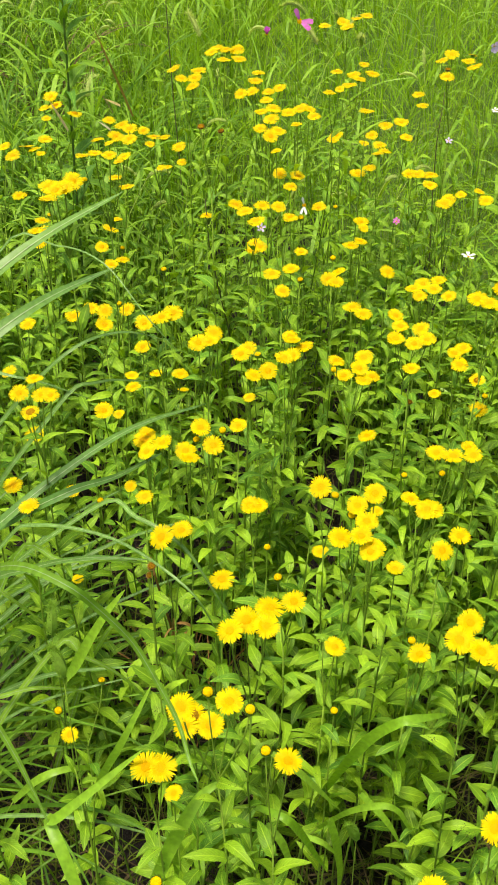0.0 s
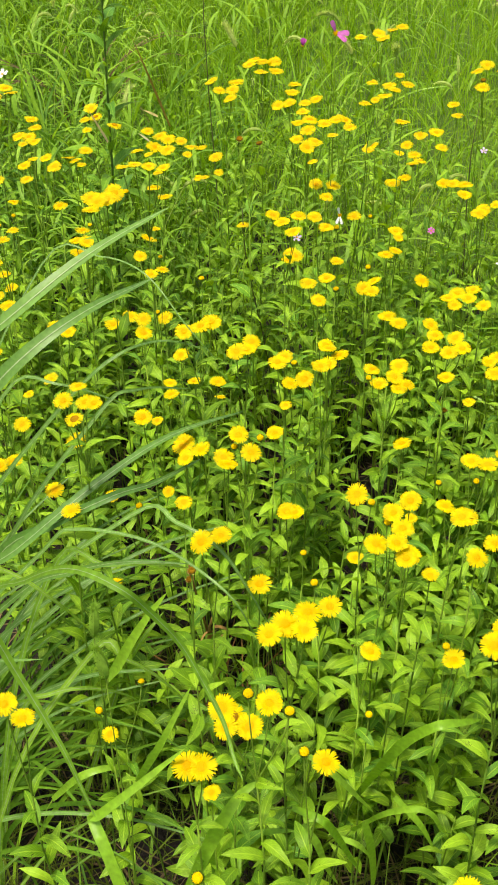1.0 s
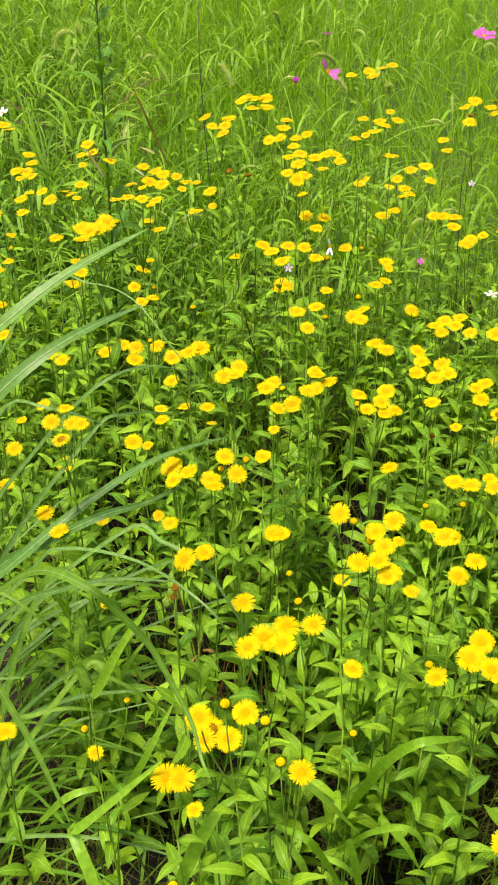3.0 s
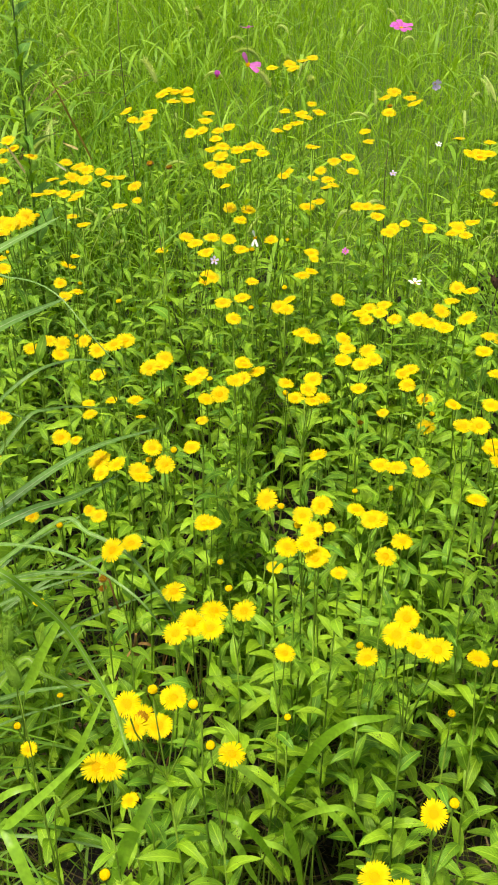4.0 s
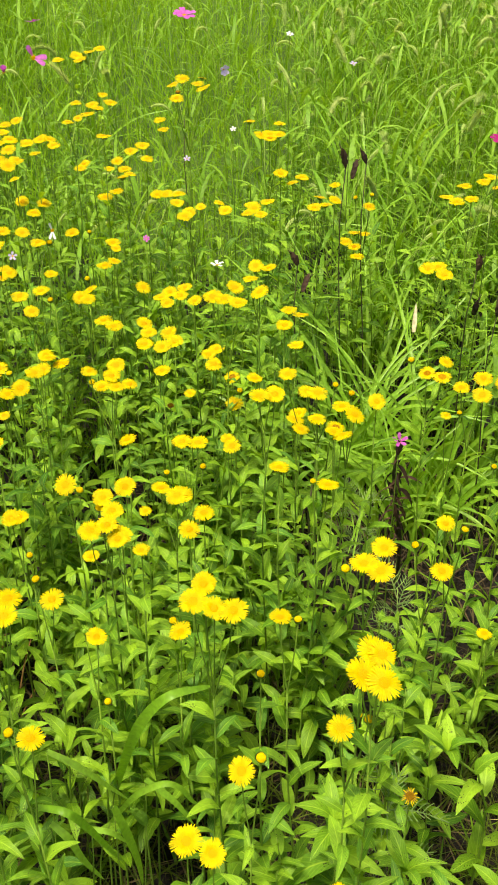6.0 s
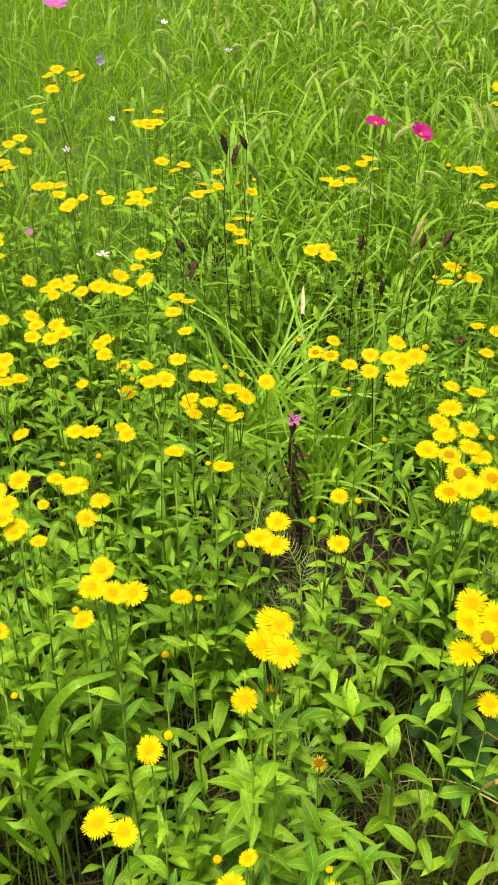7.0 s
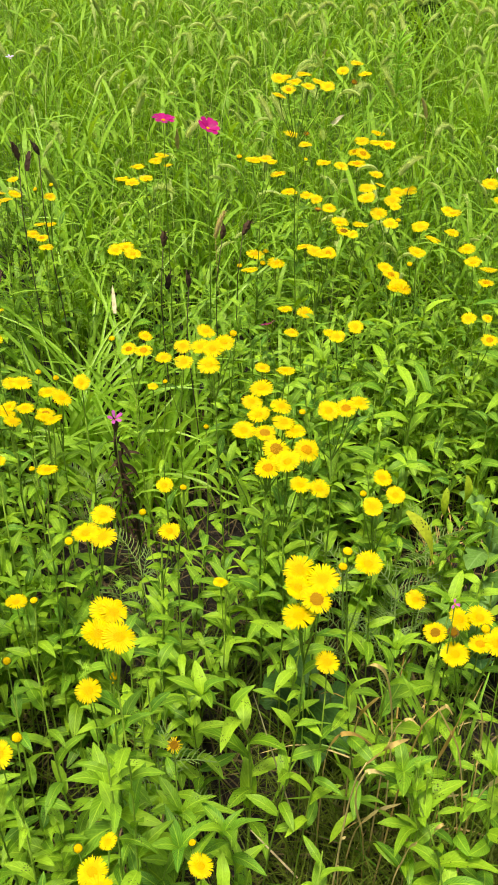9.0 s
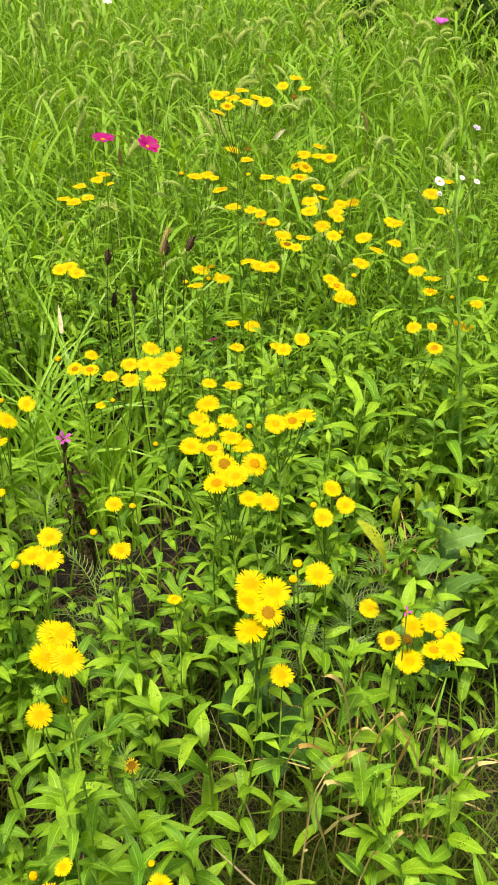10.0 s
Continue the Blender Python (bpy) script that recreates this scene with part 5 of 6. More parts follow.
grass_tuft("long_grass_tuft", "tuft of long green grass blades bending over daisies", "grass", (-0.33, 0.62), LONG, RIB, [
    (0.0095, (-0.168, 0.422, 0.916), (-0.152, 0.427, 0.895), (-0.141, 0.427, 0.872), (-0.129, 0.424, 0.846), (-0.119, 0.420, 0.821), (-0.105, 0.412, 0.794), (-0.091, 0.403, 0.767), (-0.081, 0.395, 0.743), (-0.071, 0.386, 0.720)),
    (0.0068, (-0.207, 0.578, 0.704), (-0.125, 0.480, 0.838), (-0.072, 0.411, 0.918), (-0.039, 0.384, 0.933), (-0.024, 0.389, 0.910), (-0.009, 0.392, 0.883), (0.004, 0.386, 0.858), (0.016, 0.374, 0.840), (0.023, 0.359, 0.828), (0.029, 0.346, 0.827)),
    (0.0065, (-0.285, 0.735, 0.600), (-0.242, 0.703, 0.630), (-0.206, 0.680, 0.640), (-0.180, 0.676, 0.620), (-0.163, 0.690, 0.580), (-0.150, 0.717, 0.520)),
    (0.009, (-0.199, 0.770, 0.580), (-0.144, 0.745, 0.600), (-0.099, 0.760, 0.590), (-0.064, 0.808, 0.540)),
    (0.008, (-0.240, 0.692, 0.420), (-0.204, 0.690, 0.460), (-0.169, 0.701, 0.460), (-0.139, 0.730, 0.420), (-0.122, 0.765, 0.360)),
    (0.009, (-0.157, 0.719, 0.500), (-0.125, 0.710, 0.500), (-0.092, 0.721, 0.460), (-0.058, 0.743, 0.380)),
    (0.012, (-0.168, 0.851, 0.300), (-0.137, 0.807, 0.400), (-0.114, 0.785, 0.460), (-0.098, 0.808, 0.470)),
], (8, 0.56, 0.008, 90, 110, 1.0))
grass_tuft("long_grass_tuft", "dense tuft of deep green grass under the reeds", "grass", (-0.38, 0.74), DEEP, None, [], (22, 0.54, 0.0085, 60, 55, 1.15))
grass_tuft("long_grass_tuft", "dense tuft of deep green grass leaning over daisies", "grass", (-0.43, 0.80), DEEP, None, [], (38, 0.58, 0.007, 65, 55, 0.9))
grass_tuft("broad_grass_tuft", "bright green broad-bladed grass bending at the soil", "grass", (-0.09, 0.615), BROAD, None, [
    (0.0145, (-0.060, 0.430, 0.300), (-0.070, 0.432, 0.500), (-0.088, 0.451, 0.568), (-0.102, 0.471, 0.584), (-0.095, 0.468, 0.594), (-0.068, 0.473, 0.622), (-0.046, 0.478, 0.645), (-0.027, 0.482, 0.665)),
    (0.0185, (-0.033, 0.481, 0.46), (-0.012, 0.487, 0.53), (-0.0, 0.492, 0.56), (0.014, 0.504, 0.58), (0.031, 0.515, 0.585)),
    (0.0150, (-0.124, 0.641, 0.55), (-0.11, 0.626, 0.585), (-0.092, 0.617, 0.63), (-0.073, 0.613, 0.67), (-0.056, 0.611, 0.7)),
    (0.0110, (-0.094, 0.592, 0.46), (-0.081, 0.582, 0.5), (-0.065, 0.579, 0.54), (-0.05, 0.591, 0.57), (-0.039, 0.603, 0.59)),
    (0.014, (-0.038, 0.639, 0.200), (-0.021, 0.622, 0.300), (0.024, 0.582, 0.400), (0.063, 0.575, 0.420)),
    (0.012, (-0.215, 0.671, 0.300), (-0.170, 0.648, 0.380), (-0.136, 0.662, 0.380), (-0.112, 0.694, 0.330)),
], (7, 0.30, 0.009, 0, 180, 1.0), "broad grass tufts", True)
grass_tuft("broad_grass_tuft", "bright green broad-bladed grass arching among daisies", "grass", (0.11, 0.64), BROAD, None, [
    (0.0165, (0.127, 0.674, 0.34), (0.146, 0.642, 0.44), (0.164, 0.627, 0.5), (0.188, 0.615, 0.54), (0.216, 0.629, 0.53), (0.236, 0.649, 0.51)),
    (0.01, (0.07, 0.611, 0.49), (0.093, 0.608, 0.47), (0.117, 0.614, 0.43), (0.142, 0.633, 0.37)),
    (0.0115, (0.057, 0.58, 0.45), (0.085, 0.562, 0.46), (0.102, 0.57, 0.42), (0.117, 0.581, 0.37), (0.13, 0.59, 0.33)),
    (0.0095, (0.12, 0.624, 0.35), (0.147, 0.599, 0.42), (0.175, 0.587, 0.45), (0.192, 0.588, 0.44), (0.204, 0.593, 0.41), (0.214, 0.607, 0.38)),
    (0.0135, (0.127, 0.584, 0.43), (0.137, 0.586, 0.38), (0.145, 0.599, 0.31), (0.147, 0.61, 0.25)),
    (0.0085, (0.104, 0.577, 0.41), (0.123, 0.576, 0.4), (0.137, 0.583, 0.37)),
    (0.0115, (0.067, 0.575, 0.43), (0.082, 0.569, 0.41), (0.093, 0.576, 0.36), (0.108, 0.592, 0.3)),
    (0.01, (0.16, 0.626, 0.41), (0.188, 0.616, 0.38), (0.206, 0.615, 0.34)),
], (4, 0.26, 0.007, 0, 180, 1.0), "broad grass tufts", True)
for x, y, k, ln, wd, cu in ((0.65, 1.36, 20, 0.46, 0.012, 0.9), (0.70, 1.40, 24, 0.60, 0.014, 0.8), (0.57, 1.52, 20, 0.62, 0.015, 0.8), (0.78, 1.42, 18, 0.55, 0.012, 0.9),
                            (0.57, 1.45, 22, 0.50, 0.013, 0.8), (0.76, 1.36, 20, 0.48, 0.012, 0.8), (0.66, 1.56, 24, 0.60, 0.013, 0.6), (0.90, 1.50, 14, 0.48, 0.010, 0.8), (0.79, 2.00, 16, 0.50, 0.017, 0.5), (0.83, 2.26, 14, 0.52, 0.018, 0.5),
                            (-0.62, 2.1, 26, 0.6, 0.012, 1.0), (-0.38, 2.2, 26, 0.6, 0.012, 1.0), (-0.75, 2.6, 24, 0.62, 0.013, 1.0), (-0.50, 2.5, 24, 0.62, 0.013, 1.0),
                            (-0.55, 1.85, 22, 0.52, 0.011, 0.9), (-0.28, 2.0, 20, 0.52, 0.011, 0.9), (-0.62, 2.35, 20, 0.6, 0.013, 0.8), (-0.30, 2.7, 20, 0.6, 0.013, 0.9), (-0.9, 2.3, 18, 0.6, 0.013, 0.9),
                            (-0.20, 2.45, 20, 0.58, 0.011, 1.0), (0.05, 2.7, 16, 0.5, 0.010, 1.0), (0.72, 1.95, 18, 0.55, 0.010, 0.9), (1.05, 1.95, 18, 0.55, 0.010, 0.9), (1.45, 1.65, 18, 0.5, 0.009, 1.0),
                            (-0.20, 0.62, 7, 0.26, 0.005, 1.1), (0.70, 0.40, 8, 0.22, 0.004, 1.0)):
    grass_tuft("meadow_grass_tuft", "tuft of arching bright green meadow grass", "grass", (x, y), DEEP if x < 0 or y < 0.7 else BROAD, None, [], (k, ln, wd, 0, 180, cu), "meadow grass tufts")
grass_tuft("dry_grass_tuft", "half-dead grass tuft with straw-brown curled blades", "grass", (0.78, 0.58), DRY, None, [
    (0.0083, (0.684, 0.535, 0.340), (0.660, 0.516, 0.420), (0.635, 0.496, 0.480), (0.621, 0.494, 0.500), (0.617, 0.505, 0.490)),
    (0.0083, (0.597, 0.539, 0.310), (0.584, 0.514, 0.370), (0.578, 0.488, 0.420), (0.592, 0.483, 0.420), (0.620, 0.495, 0.380), (0.642, 0.508, 0.340)),
    (0.0108, (0.628, 0.497, 0.210), (0.595, 0.470, 0.310), (0.583, 0.455, 0.370), (0.577, 0.435, 0.420), (0.587, 0.433, 0.420), (0.604, 0.435, 0.400)),
    (0.0097, (0.595, 0.458, 0.400), (0.597, 0.438, 0.440), (0.605, 0.427, 0.460), (0.631, 0.438, 0.440)),
    (0.0142, (0.702, 0.469, 0.330), (0.687, 0.437, 0.420), (0.683, 0.426, 0.460), (0.672, 0.412, 0.510)),
    (0.0093, (0.718, 0.440, 0.310), (0.702, 0.440, 0.380), (0.675, 0.433, 0.440), (0.652, 0.432, 0.490)),
    (0.0105, (0.708, 0.426, 0.260), (0.687, 0.416, 0.330), (0.672, 0.416, 0.370)),
    (0.0067, (0.659, 0.414, 0.260), (0.637, 0.388, 0.340), (0.641, 0.382, 0.360), (0.649, 0.385, 0.350)),
    (0.0128, (0.611, 0.403, 0.280), (0.608, 0.390, 0.330), (0.613, 0.383, 0.350)),
    (0.0083, (0.586, 0.480, 0.190), (0.569, 0.459, 0.260), (0.564, 0.447, 0.300), (0.570, 0.448, 0.300)),
    (0.0067, (0.664, 0.462, 0.280), (0.645, 0.449, 0.350), (0.644, 0.443, 0.380), (0.652, 0.443, 0.390)),
    (0.0112, (0.715, 0.399, 0.360), (0.713, 0.381, 0.400), (0.713, 0.365, 0.440), (0.723, 0.345, 0.460)),
    (0.0060, (0.640, 0.541, 0.360), (0.632, 0.525, 0.390), (0.626, 0.497, 0.440), (0.628, 0.485, 0.460)),
    (0.0120, (0.741, 0.446, 0.340), (0.731, 0.440, 0.400), (0.721, 0.437, 0.440)),
    (0.0083, (0.622, 0.489, 0.240), (0.619, 0.460, 0.300), (0.633, 0.439, 0.330)),
    (0.0057, (0.659, 0.501, 0.360), (0.653, 0.485, 0.400), (0.657, 0.472, 0.420), (0.666, 0.467, 0.410)),
    (0.0067, (0.670, 0.443, 0.460), (0.672, 0.436, 0.470), (0.683, 0.436, 0.450)),
], (14, 0.32, 0.0040, 0, 180, 1.5), "dry grass tufts", True)
grass_tuft("dry_grass_tuft", "thin tuft of rusty red dead grass", "grass", (-0.05, 1.0), WITHER, None, [], (10, 0.30, 0.0035, 0, 180, 0.7), "dry grass tufts")
grass_tuft("dry_grass_tuft", "dead brown grass hanging in tall green grass", "grass", (-0.65, 3.00), LITTER, None, [], (18, 0.55, 0.009, 0, 180, 1.2), "dry grass tufts")
grass_tuft("dry_grass_tuft", "small tangle of dead brown grass", "grass", (1.135, 0.993), DRY, None, [], (30, 0.24, 0.0036, 0, 180, 1.2), "dry grass tufts")
grass_tuft("broad_grass_tuft", "green grass growing through the dead straw", "grass", (0.80, 0.57), BROAD, None, [
    (0.0105, (0.726, 0.509, 0.3), (0.695, 0.498, 0.38), (0.669, 0.49, 0.44), (0.661, 0.497, 0.46)),
    (0.009, (0.77, 0.46, 0.22), (0.759, 0.452, 0.32), (0.734, 0.433, 0.45), (0.729, 0.428, 0.5)),
    (0.009, (0.788, 0.449, 0.22), (0.783, 0.429, 0.31), (0.778, 0.422, 0.38), (0.778, 0.41, 0.42)),
    (0.007, (0.711, 0.465, 0.2), (0.702, 0.458, 0.28), (0.683, 0.451, 0.38), (0.681, 0.455, 0.45)),
], (12, 0.36, 0.009, 0, 180, 0.6), "broad grass tufts", True)


# ---------------------------------------------------------------- foxtail grass
def spike_mesh(length, bend, seed, material=SPIKE, bristle=0.013):
    """A bristly drooping seed spike."""
    r = random.Random(seed)
    line = [Vector((math.sin(bend * s) * s * length * 0.8, 0, length * s * math.cos(bend * s))) for s in (i / 8 for i in range(9))]
    verts, faces = [], []
    tube(verts, faces, line, [0.0022 + 0.0034 * math.sin(math.pi * min(1, 0.1 + 0.92 * i / 8)) for i in range(9)], 6)
    for k in range(420):
        s = r.random()
        i = min(7, int(s * 8))
        p = line[i].lerp(line[i + 1], s * 8 - i)
        d = Vector((r.gauss(0, 1), r.gauss(0, 1), 0.9)).normalized()
        w = d.orthogonal().normalized() * 0.0008
        n = len(verts)
        verts += [p - w, p + w, p + d * bristle * r.uniform(0.6, 1.2)]
        faces.append((n, n + 1, n + 2))
    return mesh("seed_spike", verts, faces, material), line


def foxtail(height, seed, droop):
    r = random.Random(seed)
    root = thing("foxtail_stalk", 0, 0, 0, "green foxtail stalk with a drooping bristly spike", "foxtail", "foxtails in the meadow")
    top = Vector((height * 0.22, 0, height))
    path = bezier(Vector((0, 0, -0.01)), Vector((0, 0, height * 0.4)), Vector((height * 0.05, 0, height * 0.85)), top, 7)
    verts, faces = [], []
    tube(verts, faces, path, [0.0012 - 0.0005 * i / 7 for i in range(8)], 4)
    part("stem", mesh("stem", verts, faces, STEM, True), root)
    me, _ = spike_mesh(0.070 * r.uniform(0.7, 1.1), droop, seed)
    part("seed_spike", me, root, Matrix.LocRotScale(top, Euler((0, radians(24), 0)), None))
    return root


FOX = [foxtail(h, 70 + k, d) for k, (h, d) in enumerate(((0.46, 0.9), (0.52, 0.2), (0.60, 1.2), (0.50, 0.5), (0.56, 1.6), (0.48, 0.35), (0.54, 0.7)))]
spots = list(scatter(150, 1.9, 4.2, 12, 56)) + list(scatter(16, 2.1, 3.4, -20, 8))
for k, p in enumerate(spots):
    m = pose(p[0], p[1], p[2], 0, 0, rng.uniform(0, 360))
    if k < len(FOX):
        FOX[k].matrix_basis = m
    else:
        copy_thing(FOX[k % len(FOX)], m)


def green_foxtail(tip, seed):
    """A young foxtail whose upright green spike ends at the given place."""
    x, y, z = tip
    root = thing("foxtail_stalk", x, y, lift(x, y), "young foxtail stalk with an upright green bristly spike", "foxtail", "foxtails among the daisies")
    high = z - root.location.z - 0.03
    verts, faces = [], []
    tube(verts, faces, bezier(Vector((0, 0, -0.01)), Vector((0.01, 0, high * 0.4)), Vector((0, 0, high * 0.8)), Vector((0, 0, high)), 6), [0.0011 - 0.0001 * i for i in range(7)], 4)
    part("stem", mesh("stem", verts, faces, STEM, True), root)
    part("seed_spike", spike_mesh(0.030, 0.3, seed, GREEN_SPIKE, 0.008)[0], root, Matrix.LocRotScale((0, 0, high), Euler((0.2, 0.1, seed)), None))


for k, tip in enumerate(((-0.139, 0.661, 0.618), (-0.110, 0.584, 0.651), (0.156, 0.589, 0.420), (0.610, 0.620, 0.560), (0.978, 1.280, 0.520), (0.527, 1.486, 0.500))):
    green_foxtail(tip, 90 + k)


TAN_SPIKE = plant_mat("ripe_foxtail_spike", (0.40, 0.30, 0.10), (0.56, 0.46, 0.20), trans=0.35, rough=0.8)


def ripe_foxtail(tip, length, seed):
    """A ripe foxtail whose tan spike hangs at the given place."""
    x, y, z = tip
    root = thing("foxtail_stalk", x, y, lift(x, y), "ripe foxtail stalk with a tan bristly spike", "foxtail", "ripe foxtails in the meadow")
    high = z - root.location.z - length * 0.5
    verts, faces = [], []
    tube(verts, faces, bezier(Vector((0.03, 0.02, -0.01)), Vector((0.02, 0, high * 0.4)), Vector((0, 0, high * 0.8)), Vector((0, 0, high)), 6), [0.0011 - 0.0001 * i for i in range(7)], 4)
    part("stem", mesh("stem", verts, faces, DRY, True), root)
    part("seed_spike", spike_mesh(length, 0.25, seed, TAN_SPIKE, 0.008)[0], root, Matrix.LocRotScale((0, 0, high), Euler((0.1, 0.15, seed)), None))


for k, tip in enumerate(((1.821, 2.092, 0.5), (1.129, 2.161, 0.5), (1.883, 2.737, 0.5), (0.975, 1.623, 0.5))):
    ripe_foxtail(tip, 0.055, 60 + k)


def spike_mass(places):
    """Drooping foxtail spikes on thin stalks, too many to count, joined."""
    verts, faces = [], []
    for x, y, z in places:
        h, a, bend = rng.uniform(0.34, 0.58) * (0.75 if math.hypot(x, y) < 2.3 else 1.0), rng.uniform(0, 6.28), rng.uniform(0.3, 2.2)
        out = Vector((math.cos(a), math.sin(a), 0))
        top = Vector((x, y, z + h)) + out * h * 0.2
        tube(verts, faces, bezier(Vector((x, y, z - 0.01)), Vector((x, y, z + 0.5 * h)), Vector((x, y, z + 0.85 * h)) + out * h * 0.05, top, 4), [0.0011, 0.001, 0.0009, 0.0008, 0.0007], 3)
        length, ang, line = rng.uniform(0.03, 0.068), rng.uniform(0.2, 0.6), [top]
        for i in range(6):
            ang += bend / 6
            line.append(line[-1] + length / 6 * (out * math.sin(ang) + Vector((0, 0, math.cos(ang)))))
        tube(verts, faces, line, [0.0016, 0.0036, 0.0042, 0.0042, 0.0038, 0.0030, 0.0014], 5)
        for k in range(60):
            i = k % 6
            p = line[i].lerp(line[i + 1], rng.random())
            d = (Vector((rng.gauss(0, 1), rng.gauss(0, 1), rng.gauss(0, 1))) + (line[i + 1] - line[i]).normalized() * 0.8).normalized()
            w = d.orthogonal().normalized() * 0.0007
            n = len(verts)
            verts += [p - w, p + w, p + d * rng.uniform(0.006, 0.011)]
            faces.append((n, n + 1, n + 2))
    stuff(new("foxtail_spikes", mesh("foxtail_spikes", verts, faces, SPIKE)), "pale green drooping foxtail spikes in the far meadow", "foxtail")


spike_mass(np.concatenate([scatter(900, 2.0, 5.0, 12, 66), scatter(110, 1.9, 4.5, -36, 12)]))


# ---------------------------------------------------------------- other flowers
def petal_mesh(name, material, length, width):
    verts, faces = [], []
    n = 6
    for i in range(n + 1):
        s = i / n
        half = width * 0.5 * (0.25 + 0.75 * math.sin(min(1.0, s * 1.25) * math.pi / 2)) * (1 if s < 0.85 else 0.8)
        z = 0.10 * length * math.sin(s * 2.4)
        for k in (-1, 0, 1):
            verts.append((half * k, length * (0.12 + 0.88 * s) + (0.05 * length if k == 0 and i == n else 0), z + (0.08 * width if k else 0)))
    for i in range(n):
        a = 3 * i
        faces += [(a, a + 1, a + 4, a + 3), (a + 1, a + 2, a + 5, a + 4)]
    return mesh(name, verts, faces, material, True)


def daisy_flower(name, label, category, at, petal, radius, petals, tilt, turn, lean=(0, 0), droop=0.0, group="", width=0.55, threads=10, at_angles=()):
    """A flower on a thin stem with thread-like leaves; tilt: degrees by which the face turns from upwards, turn: its heading."""
    x, y, z = at
    bx, by = x + lean[0], y + lean[1]
    bz = lift(bx, by)
    root = thing(name, bx, by, bz, label, category, group)
    o = Vector((bx, by, bz))
    top = Vector(at) - o
    r = random.Random(int(x * 991 + y * 577))
    path = bezier(Vector((0, 0, -0.01)), Vector((0, 0, top.z * 0.4)), Vector((top.x, top.y, top.z * 0.7)), top, 7)
    verts, faces = [], []
    tube(verts, faces, path, [0.0014 - 0.0007 * i / 7 for i in range(8)], 4)
    part("stem", mesh("stem", verts, faces, STEM, True), root)
    turned = Matrix.LocRotScale(top, (Matrix.Rotation(radians(turn), 3, "Z") @ Matrix.Rotation(radians(tilt), 3, "X")).to_quaternion(), None)
    head = part("flower_head", DISCS[0], root, turned @ Matrix.Diagonal((radius * 0.55, radius * 0.55, radius * 0.8, 1)), "yellow flower disc")
    pm = petal_mesh("petal", petal, radius, radius * width)
    for k, a in enumerate(at_angles or [360 * k / petals + r.uniform(-6, 6) for k in range(petals)]):
        part("petal", pm, root, turned @ pose(0, 0, -0.001 * (k % 2), 0, 0, a) @ pose(0, 0, 0, r.uniform(4, 16) - droop))
    if threads:
        verts, faces = [], []
        for k in range(threads):
            st = path[2 + k % 4]
            for _ in range(5):
                a, q = r.uniform(0, 6.28), r.uniform(0.02, 0.06)
                d = Vector((math.cos(a), math.sin(a), r.uniform(0, 0.8)))
                tube(verts, faces, [st, st + d * q], [0.0005, 0.0003], 3)
        tagged(part("thread_leaf", mesh("thread_leaf", verts, faces, FEATHER), root), kind="stuff")
    return root


COS = "cosmos flower"
daisy_flower("cosmos_flower", "open pink cosmos flower above the grass", COS, (0.356, 1.903, 0.889), PINK, 0.021, 8, 13, 10, (0.01, 0.04), 4, group="cosmos flowers")
daisy_flower("cosmos_flower", "pink cosmos flower with missing petals, seen edge-on", COS, (0.079, 1.868, 0.834), PINK, 0.023, 4, 62, 30, (0.02, 0.03), -10, group="cosmos flowers", width=0.42, at_angles=(30, 215, 255))
daisy_flower("cosmos_flower", "small pink cosmos flower nodding over far grass", COS, (0.076, 2.088, 0.850), PINK, 0.015, 6, 15, 200, (0.01, 0.04), group="cosmos flowers")
daisy_flower("cosmos_flower", "half-open small pink cosmos bud", COS, (0.021, 1.910, 0.800), PINK, 0.013, 6, 20, 0, (0.01, 0.03), -50, group="cosmos flowers")
daisy_flower("cosmos_flower", "deep magenta cosmos flower facing the sky", COS, (0.786, 1.407, 0.790), MAGENTA, 0.019, 8, 8, 30, (0.02, 0.05), group="cosmos flowers")
daisy_flower("cosmos_flower", "deep magenta cosmos flower with pale-streaked petals", COS, (0.831, 1.337, 0.790), MAGENTA, 0.019, 8, 34, 20, (0.02, 0.05), -10, group="cosmos flowers")
daisy_flower("cosmos_flower", "small closed maroon cosmos flower", COS, (0.798, 1.069, 0.580), MAGENTA, 0.012, 6, -28, 0, (0.01, 0.02), group="cosmos flowers")
daisy_flower("cosmos_flower", "pink cosmos flower on a tall thin stem", COS, (1.596, 1.567, 0.850), PINK, 0.019, 8, 6, 0, (0.03, 0.08), -22, group="cosmos flowers")
daisy_flower("cosmos_flower", "faded purple drooping cosmos flower", COS, (0.421, 1.867, 0.800), LILAC, 0.012, 6, 95, 20, (0.02, 0.02), -20, group="cosmos flowers")
daisy_flower("cosmos_flower", "pale pink petals half hidden by yellow daisies", COS, (0.029, 1.466, 0.630), LILAC, 0.007, 5, 60, 0, (0.01, 0.02), group="cosmos flowers")
daisy_flower("cosmos_flower", "pink cosmos flower behind yellow daisies", COS, (0.242, 1.521, 0.622), PINK, 0.006, 6, 40, 0, (0.01, 0.02), group="cosmos flowers")
daisy_flower("cosmos_flower", "small fallen pink petals between daisy leaves", COS, (0.748, 0.530, 0.500), PINK, 0.006, 3, 50, 0, (0.01, 0.01), group="cosmos flowers", threads=0)
WHT = "white flower"
daisy_flower("white_flower", "white flower with long hanging petals", WHT, (0.094, 1.474, 0.665), WHITE, 0.014, 4, 80, -15, (0.01, 0.03), -10, "small white flowers", 0.3, 10, (10, 165, 205))
daisy_flower("white_flower", "flat white flower between leaves", WHT, (0.349, 1.448, 0.600), WHITE, 0.011, 5, 0, 0, (0.01, 0.02), 0, "small white flowers")
